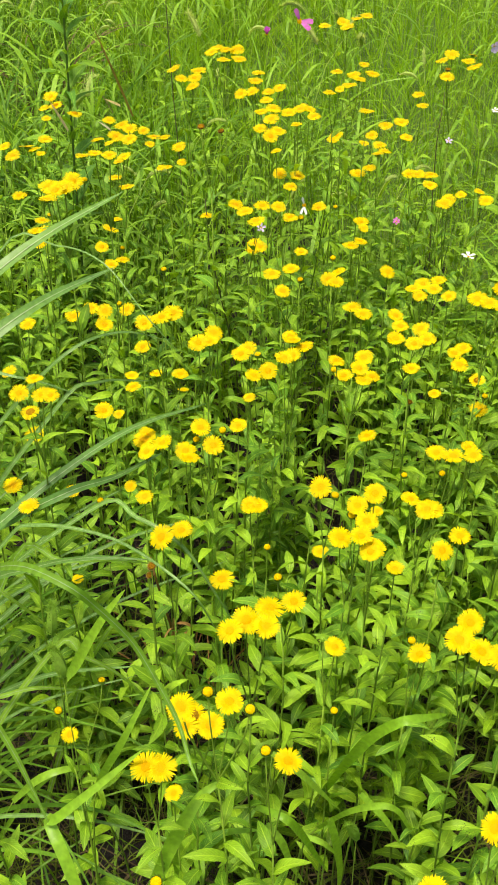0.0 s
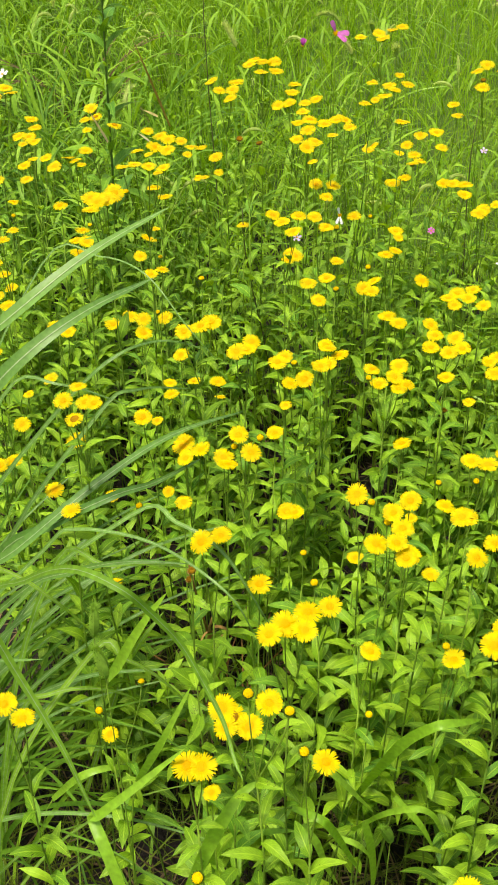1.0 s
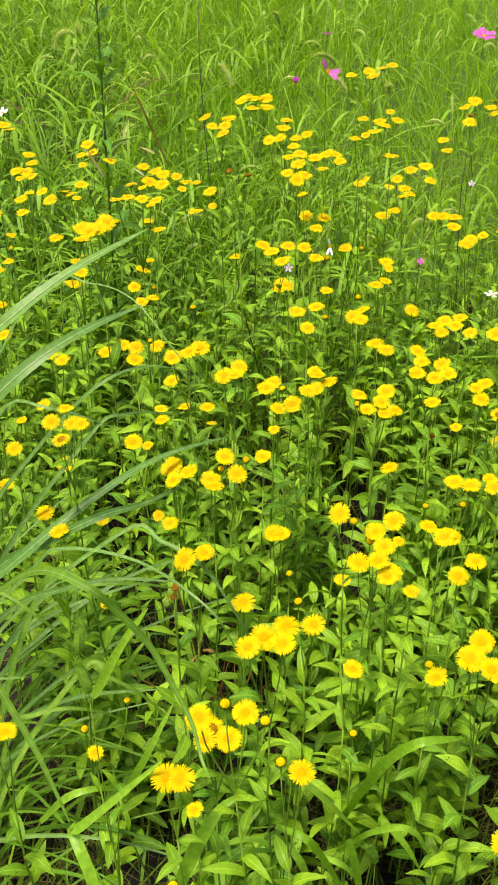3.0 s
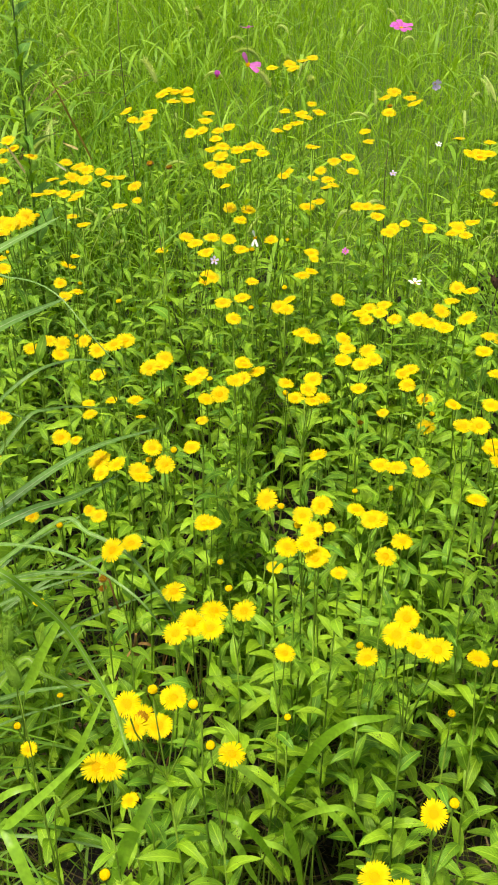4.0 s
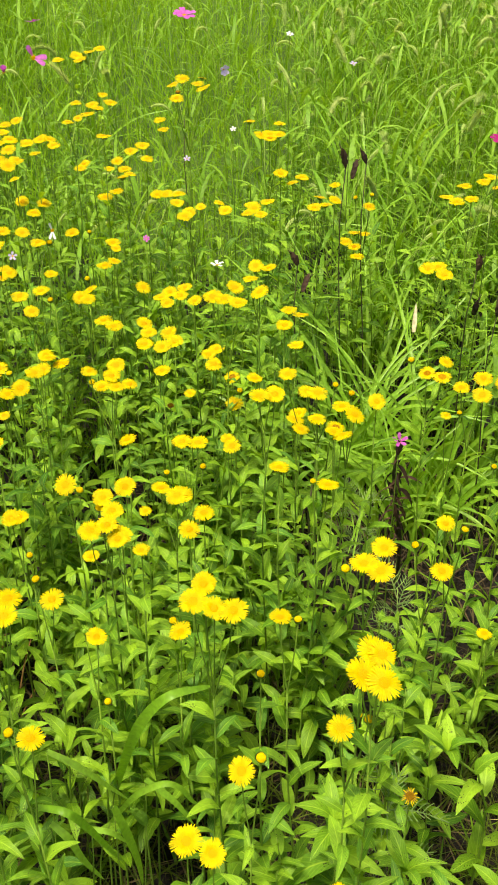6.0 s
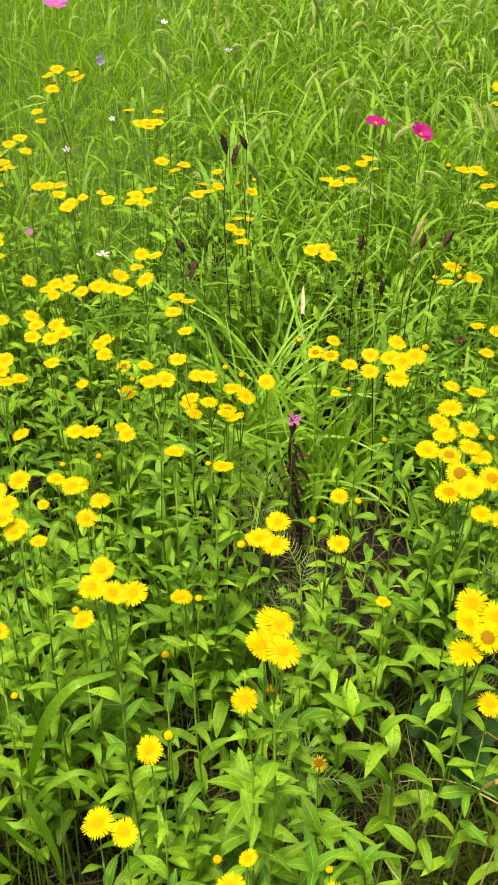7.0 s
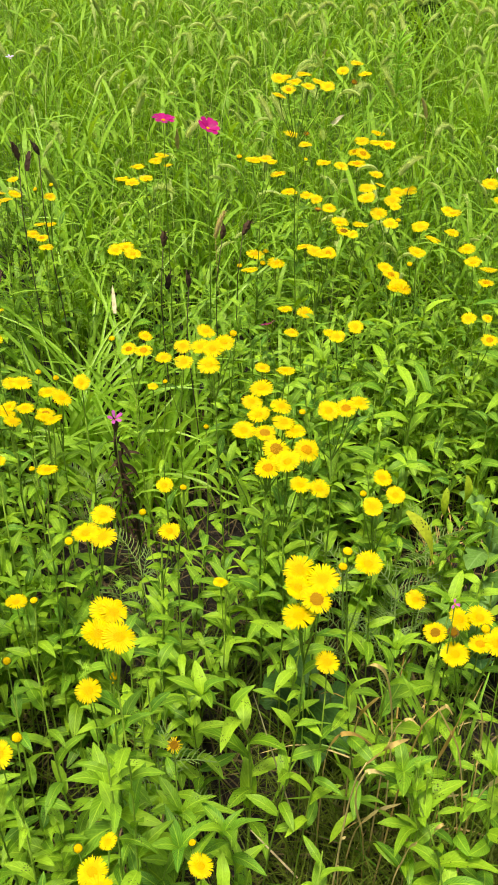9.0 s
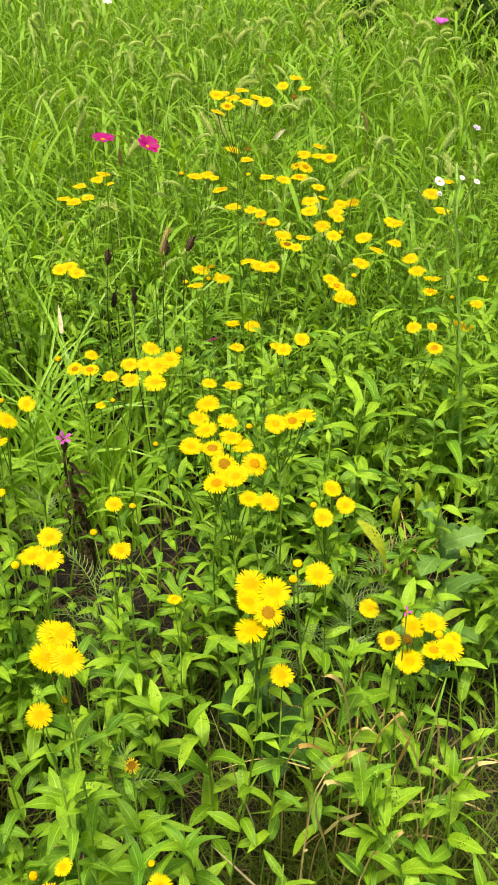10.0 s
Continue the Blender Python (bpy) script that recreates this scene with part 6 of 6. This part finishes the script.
daisy_flower("white_flower", "small white flower over distant grass", WHT, (0.599, 2.133, 0.800), WHITE, 0.008, 6, 20, 0, (0.01, 0.02), 0, "small white flowers")
daisy_flower("white_flower", "small pale lilac flower over distant grass", WHT, (0.669, 1.869, 0.800), LILAC, 0.008, 6, 10, 0, (0.01, 0.02), 0, "small white flowers")
daisy_flower("white_flower", "tiny white flower among far grass", WHT, (0.433, 1.831, 0.700), WHITE, 0.006, 5, 30, 0, (0.01, 0.02), 0, "small white flowers")
daisy_flower("white_flower", "tiny pale lilac flower among far grass", WHT, (0.323, 1.615, 0.720), LILAC, 0.006, 5, 30, 0, (0.01, 0.02), 0, "small white flowers")
daisy_flower("white_flower", "small pale lilac flower over the grass", WHT, (1.430, 1.247, 0.750), LILAC, 0.007, 8, 30, 0, (0.01, 0.02), 0, "small white flowers")
daisy_flower("white_flower", "small white flower beside crowded yellow daisies", WHT, (-0.522, 1.839, 0.760), WHITE, 0.011, 6, 20, 0, (0.01, 0.02), 0, "small white flowers")
daisy_flower("white_flower", "small white flower above far grass", WHT, (1.228, 2.406, 0.800), WHITE, 0.012, 7, 15, 0, (0.01, 0.02), 0, "small white flowers")


# ---------------------------------------------------------------- dark seed stalks
def pod_mesh(length, width, seed):
    """A ribbed seed pod, split at its tip, along +z."""
    r = random.Random(seed)
    verts, faces = [], []
    sides, n = 9, 7
    for i in range(n + 1):
        s = i / n
        rad = width * 0.5 * math.sin(math.pi * (0.08 + 0.86 * s)) ** 0.7
        for k in range(sides):
            a = 2 * math.pi * k / sides
            q = rad * (1.15 if k % 3 == 0 else 0.78) * r.uniform(0.75, 1.2)
            verts.append((q * math.cos(a), q * math.sin(a), length * s))
    for i in range(n):
        for k in range(sides):
            a, b = i * sides + k, i * sides + (k + 1) % sides
            faces.append((a, b, b + sides, a + sides))
    for k in range(7):
        a = 2.1 * k + r.uniform(-0.5, 0.5)
        low = length * (0.9, 0.55, 0.2)[k // 3] * r.uniform(0.85, 1.1)
        m = len(verts)
        c, s = math.cos(a), math.sin(a)
        verts += [(0.3 * width * c - 0.15 * width * s, 0.3 * width * s + 0.15 * width * c, low), (0.3 * width * c + 0.15 * width * s, 0.3 * width * s - 0.15 * width * c, low),
                  (r.uniform(0.7, 1.1) * width * c, r.uniform(0.7, 1.1) * width * s, low + length * r.uniform(0.2, 0.45))]
        faces.append((m, m + 1, m + 2))
    return mesh("seed_pod", verts, faces, POD)


PODS = [pod_mesh(0.034, 0.011, 1), pod_mesh(0.026, 0.012, 2), pod_mesh(0.024, 0.0095, 3)]


DEAD_LEAVES = [leaf_mesh("dead_leaf", POD, w, d, 0.6, 0.4, 60 + k) for k, (w, d) in enumerate(((0.12, 0.9), (0.16, 1.2)))]


RUSTY_LEAVES = [leaf_mesh("dead_leaf", WITHER, w, d, 0.6, 0.4, 70 + k) for k, (w, d) in enumerate(((0.10, 0.9), (0.14, 1.2)))]


def seed_stalk(label, base, top, pods, radius=0.0016, dead=0, rusty=False):
    root = thing("seed_stalk", base[0], base[1], lift(*base[:2]), label, "dead stalk", "dark seed stalks")
    o = Vector(root.location)
    t = Vector(top) - o
    verts, faces = [], []
    tube(verts, faces, bezier(Vector((0, 0, -0.01)), Vector((0.03, -0.01, t.z * 0.35)), t * 0.7 + Vector((-0.02, 0.01, 0)), t, 6), [radius * (1 - 0.45 * i / 6) for i in range(7)])
    part("stem", mesh("stem", verts, faces, WITHER if rusty else DARKSTEM, True), root)
    for k in range(dead):
        p = t * (0.3 + 0.65 * k / dead)
        part("dead_leaf", (RUSTY_LEAVES if rusty else DEAD_LEAVES)[k % 2], root, Matrix.LocRotScale(p, Euler((radians(25 - 25 * (k % 4)), 0.3, k * 2.3)), (0.030 + 0.006 * (k % 3),) * 3), "shrivelled dead leaf")
    for k, (dx, dz, lean, kind) in enumerate(pods):
        part("seed_pod", PODS[kind], root, Matrix.LocRotScale(t + Vector((dx, 0, dz)), Euler((radians(8 * k), radians(lean * 2.2), k * 1.1)), None))
    return root


seed_stalk("dark dead stalk with two split seed pods", (0.60, 1.62), (0.59, 1.585, 0.70), ((0, 0, -6, 0), (0.012, -0.02, 12, 0)))
seed_stalk("dark dead stalk with one narrow pod", (0.65, 1.62), (0.630, 1.60, 0.70), ((0, 0, -10, 2),))
seed_stalk("blackish stalk with one closed seed pod", (0.905, 1.50), (0.850, 1.33, 0.605), ((0, 0, 4, 2),))
seed_stalk("blackish stalk with a split brown pod", (0.93, 1.46), (0.884, 1.32, 0.610), ((0, 0, 14, 1),))
seed_stalk("dead stalk with a brown pod among grass", (0.78, 1.45), (0.768, 1.39, 0.585), ((0, 0, 3, 1), (0.004, -0.08, -8, 0)))
seed_stalk("dead stalk with a dark pod above daisies", (0.80, 1.36), (0.783, 1.322, 0.535), ((0, 0, 0, 2),))
seed_stalk("dead stalk with brown pods half hidden in grass", (0.50, 1.50), (0.484, 1.46, 0.585), ((0, 0, -12, 1), (0.010, -0.05, 20, 0)))
seed_stalk("black withered stalk under a last pink flower", (0.630, 1.258), (0.549, 1.062, 0.485), ((0, -0.015, 0, 2),), 0.0045, 40)
seed_stalk("rusty red dead stalk with curled leaves", (-0.078, 1.082), (-0.050, 0.868, 0.400), (), 0.0030, 14, True)
seed_stalk("small dried brown plant between daisy leaves", (0.45, 1.13), (0.44, 1.11, 0.40), ((0, -0.01, 10, 2),), 0.0026, 10)
daisy_flower("cosmos_flower", "ragged lilac-pink flower on a black withered stalk", COS, (0.549, 1.062, 0.492), PINK, 0.013, 5, 35, 0, (0.025, 0.06), -20, "cosmos flowers", 0.4, 0)
seed_stalk("dark thin bare stalk rising out of the grass", (-0.02, 1.68), (-0.06, 1.50, 0.66), ())
seed_stalk("dark thin bare stalk rising out of the grass", (0.36, 1.90), (0.345, 1.86, 0.72), ())
seed_stalk("dark thin bare stalk rising out of the grass", (-0.16, 2.06), (-0.17, 2.02, 0.95), ())


BROWN_STRAW = plant_mat("brown_straw", (0.22, 0.14, 0.045), (0.36, 0.25, 0.10), trans=0.1, rough=0.85)
CREAM = plant_mat("bleached_straw", (0.56, 0.47, 0.26), (0.74, 0.68, 0.46), trans=0.25, rough=0.8)


def straw(label, a, b, width, material=DRY):
    """A dry straw leaning in the grass."""
    root = thing("straw", a[0], a[1], a[2], label, "straw", "dry straws")
    me, _ = blade_meshes([(Vector(b) - Vector(a)) * s for s in (0, 0.25, 0.5, 0.75, 1)], width, 0.3, material, None)
    part("blade", me, root)


straw("dry pale straw caught among flower heads", (-0.278, 1.559, 0.740), (-0.295, 1.523, 0.800), 0.009, CREAM)
straw("long dry brown straw leaning in the grass", (-0.251, 2.043, 0.600), (-0.245, 1.647, 0.880), 0.010, BROWN_STRAW)
straw("short dry beige straw on the flowers", (-0.213, 1.568, 0.740), (-0.226, 1.547, 0.760), 0.008, CREAM)
straw("short dry beige leaf in grass", (-0.255, 1.924, 0.660), (-0.280, 1.901, 0.680), 0.010)
straw("thin pale dead stem leaning between leaves", (0.596, 0.607, 0.120), (0.524, 0.582, 0.420), 0.004, CREAM)
straw("thin pale dead stem lying on low grass", (0.565, 0.535, 0.100), (0.511, 0.567, 0.200), 0.004, CREAM)
straw("pale papery dead leaf caught in grass", (1.48, 2.016, 0.52), (1.499, 1.992, 0.55), 0.024, CREAM)
straw("bleached cream leaf hanging in grass", (0.697, 1.464, 0.44), (0.708, 1.496, 0.48), 0.013, CREAM)


# ---------------------------------------------------------------- fleabane and tall stalks
def leafy_stalk(name, label, category, base, top, radius, leaves, size, material, forms=None):
    """A tall upright stalk with many narrow leaves."""
    root = thing(name, base[0], base[1], lift(*base[:2]), label, category)
    o = Vector(root.location)
    t = Vector(top) - o
    r = random.Random(leaves)
    path = bezier(Vector((0, 0, -0.01)), Vector((0, 0, t.z * 0.4)), t * 0.7, t, 8)
    verts, faces = [], []
    tube(verts, faces, path, [radius * (1 - 0.6 * i / 8) for i in range(9)], 6)
    part("stem", mesh("stem", verts, faces, material, True), root)
    for k in range(leaves):
        s = 0.2 + 0.78 * k / leaves
        p = path[int(s * 8)].lerp(path[min(8, int(s * 8) + 1)], s * 8 - int(s * 8))
        q = size * r.uniform(0.7, 1.2) * (1.15 - 0.6 * s)
        part("leaf", r.choice(forms or LEAVES), root, Matrix.LocRotScale(p, Euler((radians(r.gauss(34 if forms else 25, 14)), 0, k * 2.4)), (q * 0.7, q, q)))
    return root, t


PALE_STEM = plant_mat("pale_green_stem", (0.16, 0.33, 0.05), (0.26, 0.45, 0.08), trans=0.1)
fleabane, ftop = leafy_stalk("fleabane", "tall pale green fleabane stalk with small white daisies", "flowering plant", (1.262, 0.99), (1.215, 1.05, 0.78), 0.0042, 20, 0.10, PALE_STEM)
FP = petal_mesh("petal", WHITE, 0.011, 0.0035)
for dx, dy, dz, sz in ((0.0, 0.035, -0.04, 1.0), (0.042, 0.03, -0.04, 0.55), (0.06, 0.015, -0.045, 0.6), (0.012, 0.045, -0.065, 0.55)):
    at = ftop + Vector((dx, dy, dz))
    fh = part("flower_head", DISCS[1], fleabane, Matrix.LocRotScale(at, Euler((radians(35), 0, 0)), (0.007 * sz,) * 3), "white fleabane flower")
    for k in range(18):
        part("petal", FP, fh, Matrix.Rotation(k * 0.349, 4, "Z") @ Matrix.Diagonal((110, 110, 110, 1)))
    v, f = [], []
    tube(v, f, [ftop + Vector((0, 0, -0.10)), at.lerp(ftop, 0.4) + Vector((0, 0, -0.04)), at], [0.0010, 0.0008, 0.0008], 4)
    part("flower_stalk", mesh("flower_stalk", v, f, CUP, True), fleabane)
WEED_STEM = plant_mat("dark_green_weed_stem", (0.045, 0.10, 0.012), (0.09, 0.17, 0.02), trans=0.0, rough=0.6)
DARK_LEAF = leaf_mat("dark_narrow_weed_leaf", (0.09, 0.225, 0.012), (0.19, 0.38, 0.02), spots=0.2)
NARROW = [leaf_mesh("leaf", DARK_LEAF, w, d, 0.3, 0.15, 60 + k) for k, (w, d) in enumerate(((0.34, 0.4), (0.28, 0.7), (0.38, 0.2)))]
leafy_stalk("tall_weed", "tall dark green weed stalk with narrow leaves", "weed", (-0.335, 1.81), (-0.315, 1.79, 1.02), 0.0034, 44, 0.105, WEED_STEM, NARROW)
leafy_stalk("tall_weed", "reddish bare weed stalk with a few leaves", "weed", (-0.055, 1.0), (-0.075, 0.86, 0.50), 0.003, 5, 0.05, WITHER)

HORSEWEED = plant_mat("soft_green_narrow_leaf", (0.14, 0.34, 0.02), (0.24, 0.47, 0.04), trans=0.35, gloss=0.12)


def narrow_leaved_stalk(base, top, count, long, seed):
    """An upright stalk with a plume of many narrow leaves, shorter towards the tip."""
    root = thing("tall_weed", base[0], base[1], lift(*base), "tall pale green weed stalk with a plume of narrow leaves", "weed")
    o, r = Vector(root.location), random.Random(seed)
    t = Vector(top) - o
    path = bezier(Vector((0, 0, -0.01)), Vector((0, 0, t.z * 0.4)), Vector((t.x * 0.7, t.y * 0.7, t.z * 0.7)), t, 8)
    verts, faces = [], []
    tube(verts, faces, path, [0.0030 - 0.0002 * i for i in range(9)], 5)
    part("stem", mesh("stem", verts, faces, HORSEWEED, True), root)
    for k in range(count):
        s = 0.30 + 0.69 * (k / count) ** 0.6
        p = path[min(7, int(s * 8))].lerp(path[min(7, int(s * 8)) + 1], s * 8 - min(7, int(s * 8)))
        a, ang, q = k * 2.39996, r.uniform(0.25, 0.75), long * r.uniform(0.7, 1.15) * (1.15 - 0.5 * s)
        line = [p]
        for i in range(4):
            ang += r.uniform(0.12, 0.35)
            line.append(line[-1] + q / 4 * Vector((math.cos(a) * math.sin(ang), math.sin(a) * math.sin(ang), math.cos(ang))))
        part("leaf", blade_meshes(line, 0.0062 * r.uniform(0.8, 1.2), 0.25, HORSEWEED, None)[0], root)


narrow_leaved_stalk((1.72, 2.10), (1.702, 2.072, 0.70), 64, 0.085, 12)


for k, (x, y, h) in enumerate(((1.02, 1.02, 0.46), (1.12, 1.10, 0.50), (1.20, 0.86, 0.40), (1.30, 1.12, 0.48), (0.96, 1.12, 0.48), (1.34, 0.92, 0.38), (1.14, 1.26, 0.52), (0.90, 0.92, 0.42), (1.42, 1.25, 0.46), (1.00, 1.28, 0.50), (1.24, 1.30, 0.52), (1.22, 1.02, 0.46), (1.08, 1.18, 0.5), (1.36, 1.04, 0.42), (0.88, 1.06, 0.46))):
    tagged(leafy_stalk("leafy_weed", "upright green weed with long lance-shaped leaves", "weed", (x, y), (x + 0.02, y - 0.01, lift(x, y) + (h - 0.11 if y > 1.05 else h)), 0.0028, 15 + k % 4, 0.115, STEM)[0], group="tall leafy weeds")


YELLOWED = plant_mat("yellowed_leaf", (0.17, 0.30, 0.012), (0.38, 0.44, 0.028), spots=0.9, trans=0.3, gloss=0.15)
PALE_LEAF = leaf_mesh("leaf", YELLOWED, 0.24, 0.3, 0.2, 0.15, 81)


def yellowing_weed(base, top, leaves):
    """An upright weed whose leaves, each from a start to a tip, turn yellow."""
    root = thing("yellowing_weed", base[0], base[1], lift(*base), "upright weed with large spotted leaves turning yellow", "weed")
    o = Vector(root.location)
    path = bezier(Vector((0, 0, -0.01)), Vector((0, 0, 0.15)), (Vector(top) - o) * 0.7, Vector(top) - o, 8)
    verts, faces = [], []
    tube(verts, faces, path, [0.0026 - 0.0002 * i for i in range(9)])
    for a, b in leaves:
        at = Vector(a) - o
        near = min(path[1:], key=lambda p: abs(p.z - at.z + 0.03))
        tube(verts, faces, [near, near.lerp(at, 0.5) + Vector((0, 0, 0.008)), at], [0.0010, 0.0008, 0.0007], 4)
    part("stem", mesh("stem", verts, faces, STEM, True), root)
    for a, b in leaves:
        run = Vector(b) - Vector(a)
        turn = run.to_track_quat("Y", "Z")
        part("leaf", PALE_LEAF, root, Matrix.LocRotScale(Vector(a) - o, turn, (run.length,) * 3), "yellowing spotted leaf")


yellowing_weed((1.139, 1.006), (0.916, 0.759, 0.460), (
    ((0.841, 0.751, 0.440), (0.872, 0.698, 0.380)),
    ((0.922, 0.768, 0.440), (0.909, 0.756, 0.400)),
    ((0.954, 0.769, 0.450), (0.953, 0.757, 0.400))))
yellowing_weed((1.072, 0.811), (0.840, 0.584, 0.400), (
    ((0.837, 0.565, 0.410), (0.883, 0.564, 0.420)),
    ((0.822, 0.620, 0.400), (0.850, 0.630, 0.410))))


LOBED = leaf_mat("grey_green_lobed_leaf", (0.085, 0.20, 0.03), (0.17, 0.34, 0.06), spots=0.0)
# Dark green leaf, with shade added into its colour.
SHADED = leaf_mat("shaded_broad_leaf", (0.025, 0.085, 0.012), (0.06, 0.16, 0.02), spots=0.0)


def lobed_leaf_mesh(seed):
    """A broad leaf one unit long, cut into rounded toothed lobes, along +y."""
    r = random.Random(seed)
    verts, faces, uv = [], [], []
    n = 20
    for i in range(n + 1):
        s = i / n
        body = 0.40 * (s + 0.05) ** 0.7 * (1 - s) ** 0.55
        half = max(0.004, body * (0.62 + 0.38 * abs(math.sin(s * 4.3 * math.pi)) + r.uniform(-0.06, 0.06)) * 1.5)
        z = 0.16 * math.sin(2.2 * s) - 0.25 * s * s
        verts += [(-half, s + 0.10 * half, z + 0.22 * half + r.uniform(-0.012, 0.012)), (-half * 0.5, s, z + 0.16 * half), (0, s, z), (half * 0.5, s, z + 0.16 * half), (half, s + 0.10 * half, z + 0.22 * half + r.uniform(-0.012, 0.012))]
        uv += [(0, s), (0.25, s), (0.5, s), (0.75, s), (1, s)]
    for i in range(n):
        for k in range(4):
            a = 5 * i + k
            faces.append((a, a + 1, a + 6, a + 5))
    return verts, faces, uv


def broad_weed(name, label, x, y, top, material, count, length, seed):
    """A low weed with large lobed leaves on short stalks."""
    r = random.Random(seed)
    forms = []
    for k in range(3):
        v, f, u = lobed_leaf_mesh(seed + k)
        me = mesh("leaf", v, f, material, True)
        set_uv(me, u)
        forms.append(me)
    root = thing(name, x, y, lift(x, y), label, "weed")
    high = top - root.location.z
    verts, faces = [], []
    tube(verts, faces, [Vector((0, 0, -0.01)), Vector((0.01, 0, high * 0.5)), Vector((0, 0, high))], [0.0026, 0.0022, 0.0014], 5)
    part("stem", mesh("stem", verts, faces, STEM, True), root)
    for k in range(count):
        q = length * r.uniform(0.7, 1.1)
        part("leaf", forms[k % 3], root, Matrix.LocRotScale((0, 0, high * (0.35 + 0.65 * k / count)), Euler((radians(r.gauss(22, 14)), radians(r.gauss(0, 12)), k * 2.4 + r.uniform(-0.3, 0.3))), (q, q, q)))
    return root


broad_weed("lobed_weed", "grey-green weed with deeply lobed leaves", 1.02, 0.77, 0.36, LOBED, 9, 0.085, 5)
broad_weed("lobed_weed", "grey-green weed with lobed leaves beside dead grass", 0.97, 0.70, 0.30, LOBED, 8, 0.075, 15)
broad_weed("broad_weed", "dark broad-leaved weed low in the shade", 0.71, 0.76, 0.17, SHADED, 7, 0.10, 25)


def frond_mesh(seed):
    """A pinnate frond of thin pale threads, one unit long along +y."""
    r = random.Random(seed)
    verts, faces = [], []
    axis = [Vector((0, s, 0.5 * s - 0.55 * s * s)) for s in (0, 0.25, 0.5, 0.75, 1.0)]
    tube(verts, faces, axis, [0.012, 0.011, 0.010, 0.008, 0.005], 4)
    for k in range(9):
        s = 0.15 + 0.09 * k
        p = Vector((0, s, 0.5 * s - 0.55 * s * s))
        for side in (-1, 1):
            q = p + Vector((side * 0.30 * (1.1 - s) * r.uniform(0.8, 1.2), 0.16, 0.05))
            tube(verts, faces, [p, p.lerp(q, 0.6) + Vector((0, -0.02, 0.01)), q], [0.010, 0.009, 0.006], 3)
    return mesh("frond", verts, faces, HERB)


HERB = plant_mat("pale_herb", (0.13, 0.24, 0.05), (0.24, 0.36, 0.09), trans=0.2)
FRONDS = [frond_mesh(k) for k in range(3)]


def feathery_herb(x, y, z, seed):
    r = random.Random(seed)
    root = thing("feathery_herb", x, y, lift(x, y), "low herb with pale green finely divided fronds", "herb", "feathery herbs low in the meadow")
    top = z - root.location.z
    verts, faces = [], []
    tube(verts, faces, [Vector((0, 0, -0.01)), Vector((0.01, 0, top * 0.5)), Vector((0, 0, top))], [0.0016, 0.0013, 0.0010], 4)
    part("stem", mesh("stem", verts, faces, HERB, True), root)
    for k in range(9):
        q = r.uniform(0.05, 0.08)
        tagged(part("frond", FRONDS[k % 3], root, Matrix.LocRotScale((0, 0, top * (0.45 + 0.06 * k)), Euler((radians(r.uniform(5, 40)), 0, k * 2.4)), (q, q, q))), kind="stuff")


for k, (x, y, z) in enumerate(((0.553, 1.016, 0.260), (0.938, 0.811, 0.340), (0.824, 0.733, 0.340), (0.418, 0.616, 0.360), (0.768, 0.784, 0.360), (0.544, 1.214, 0.300))):
    feathery_herb(x, y, z, k)


# ---------------------------------------------------------------- far shrubs
# Shade under the far bushes is put into this very dark leaf colour.
SHRUB = plant_mat("shade_dark_shrub_leaf", (0.015, 0.04, 0.006), (0.05, 0.12, 0.015), by="island", trans=0.2)


def shrub(x, y, wide, high, count, seed):
    """A low shrub: several bent stems and a loose crown of small leaves with gaps."""
    r = random.Random(seed)
    root = thing("shrub", x, y, lift(x, y), "small dark shrub filling a shaded gap in the grass", "shrub", "shrubs at the edge")
    crown_v, crown_f = [], []
    src = [([v.co.copy() for v in me.vertices], [tuple(p.vertices) for p in me.polygons]) for me in LEAVES]
    for k in range(9):
        a = r.uniform(0, 6.28)
        end = Vector((math.cos(a) * wide * r.uniform(0.3, 0.9), math.sin(a) * wide * r.uniform(0.3, 0.9), high * r.uniform(0.5, 1.0)))
        path = bezier(Vector((r.gauss(0, 0.04), r.gauss(0, 0.04), -0.02)), Vector((0, 0, end.z * 0.4)), end * 0.7, end, 6)
        v, f = [], []
        tube(v, f, path, [0.012 - 0.0016 * i for i in range(7)])
        part("branch", mesh("branch", v, f, DARKSTEM, True), root)
        for _ in range(count // 9):
            p = path[r.randint(2, 6)] + Vector((r.gauss(0, wide * 0.22), r.gauss(0, wide * 0.22), r.gauss(0, high * 0.14)))
            q = r.uniform(0.05, 0.09)
            m = Matrix.LocRotScale(p, Euler((r.gauss(0, 0.6), r.gauss(0, 0.6), r.uniform(0, 6.28))), (q * 1.3, q, q))
            vs, fs = r.choice(src)
            n0 = len(crown_v)
            crown_v += [m @ c for c in vs]
            crown_f += [tuple(i + n0 for i in ff) for ff in fs]
    tagged(part("crown", mesh("crown", crown_v, crown_f, SHRUB, True), root), kind="stuff")
    return root


# Placed and sized to fill dark patches in the camera's view.
shrub(2.63, 3.20, 0.10, 0.64, 520, 3)
shrub(2.88, 2.87, 0.11, 0.62, 520, 5)
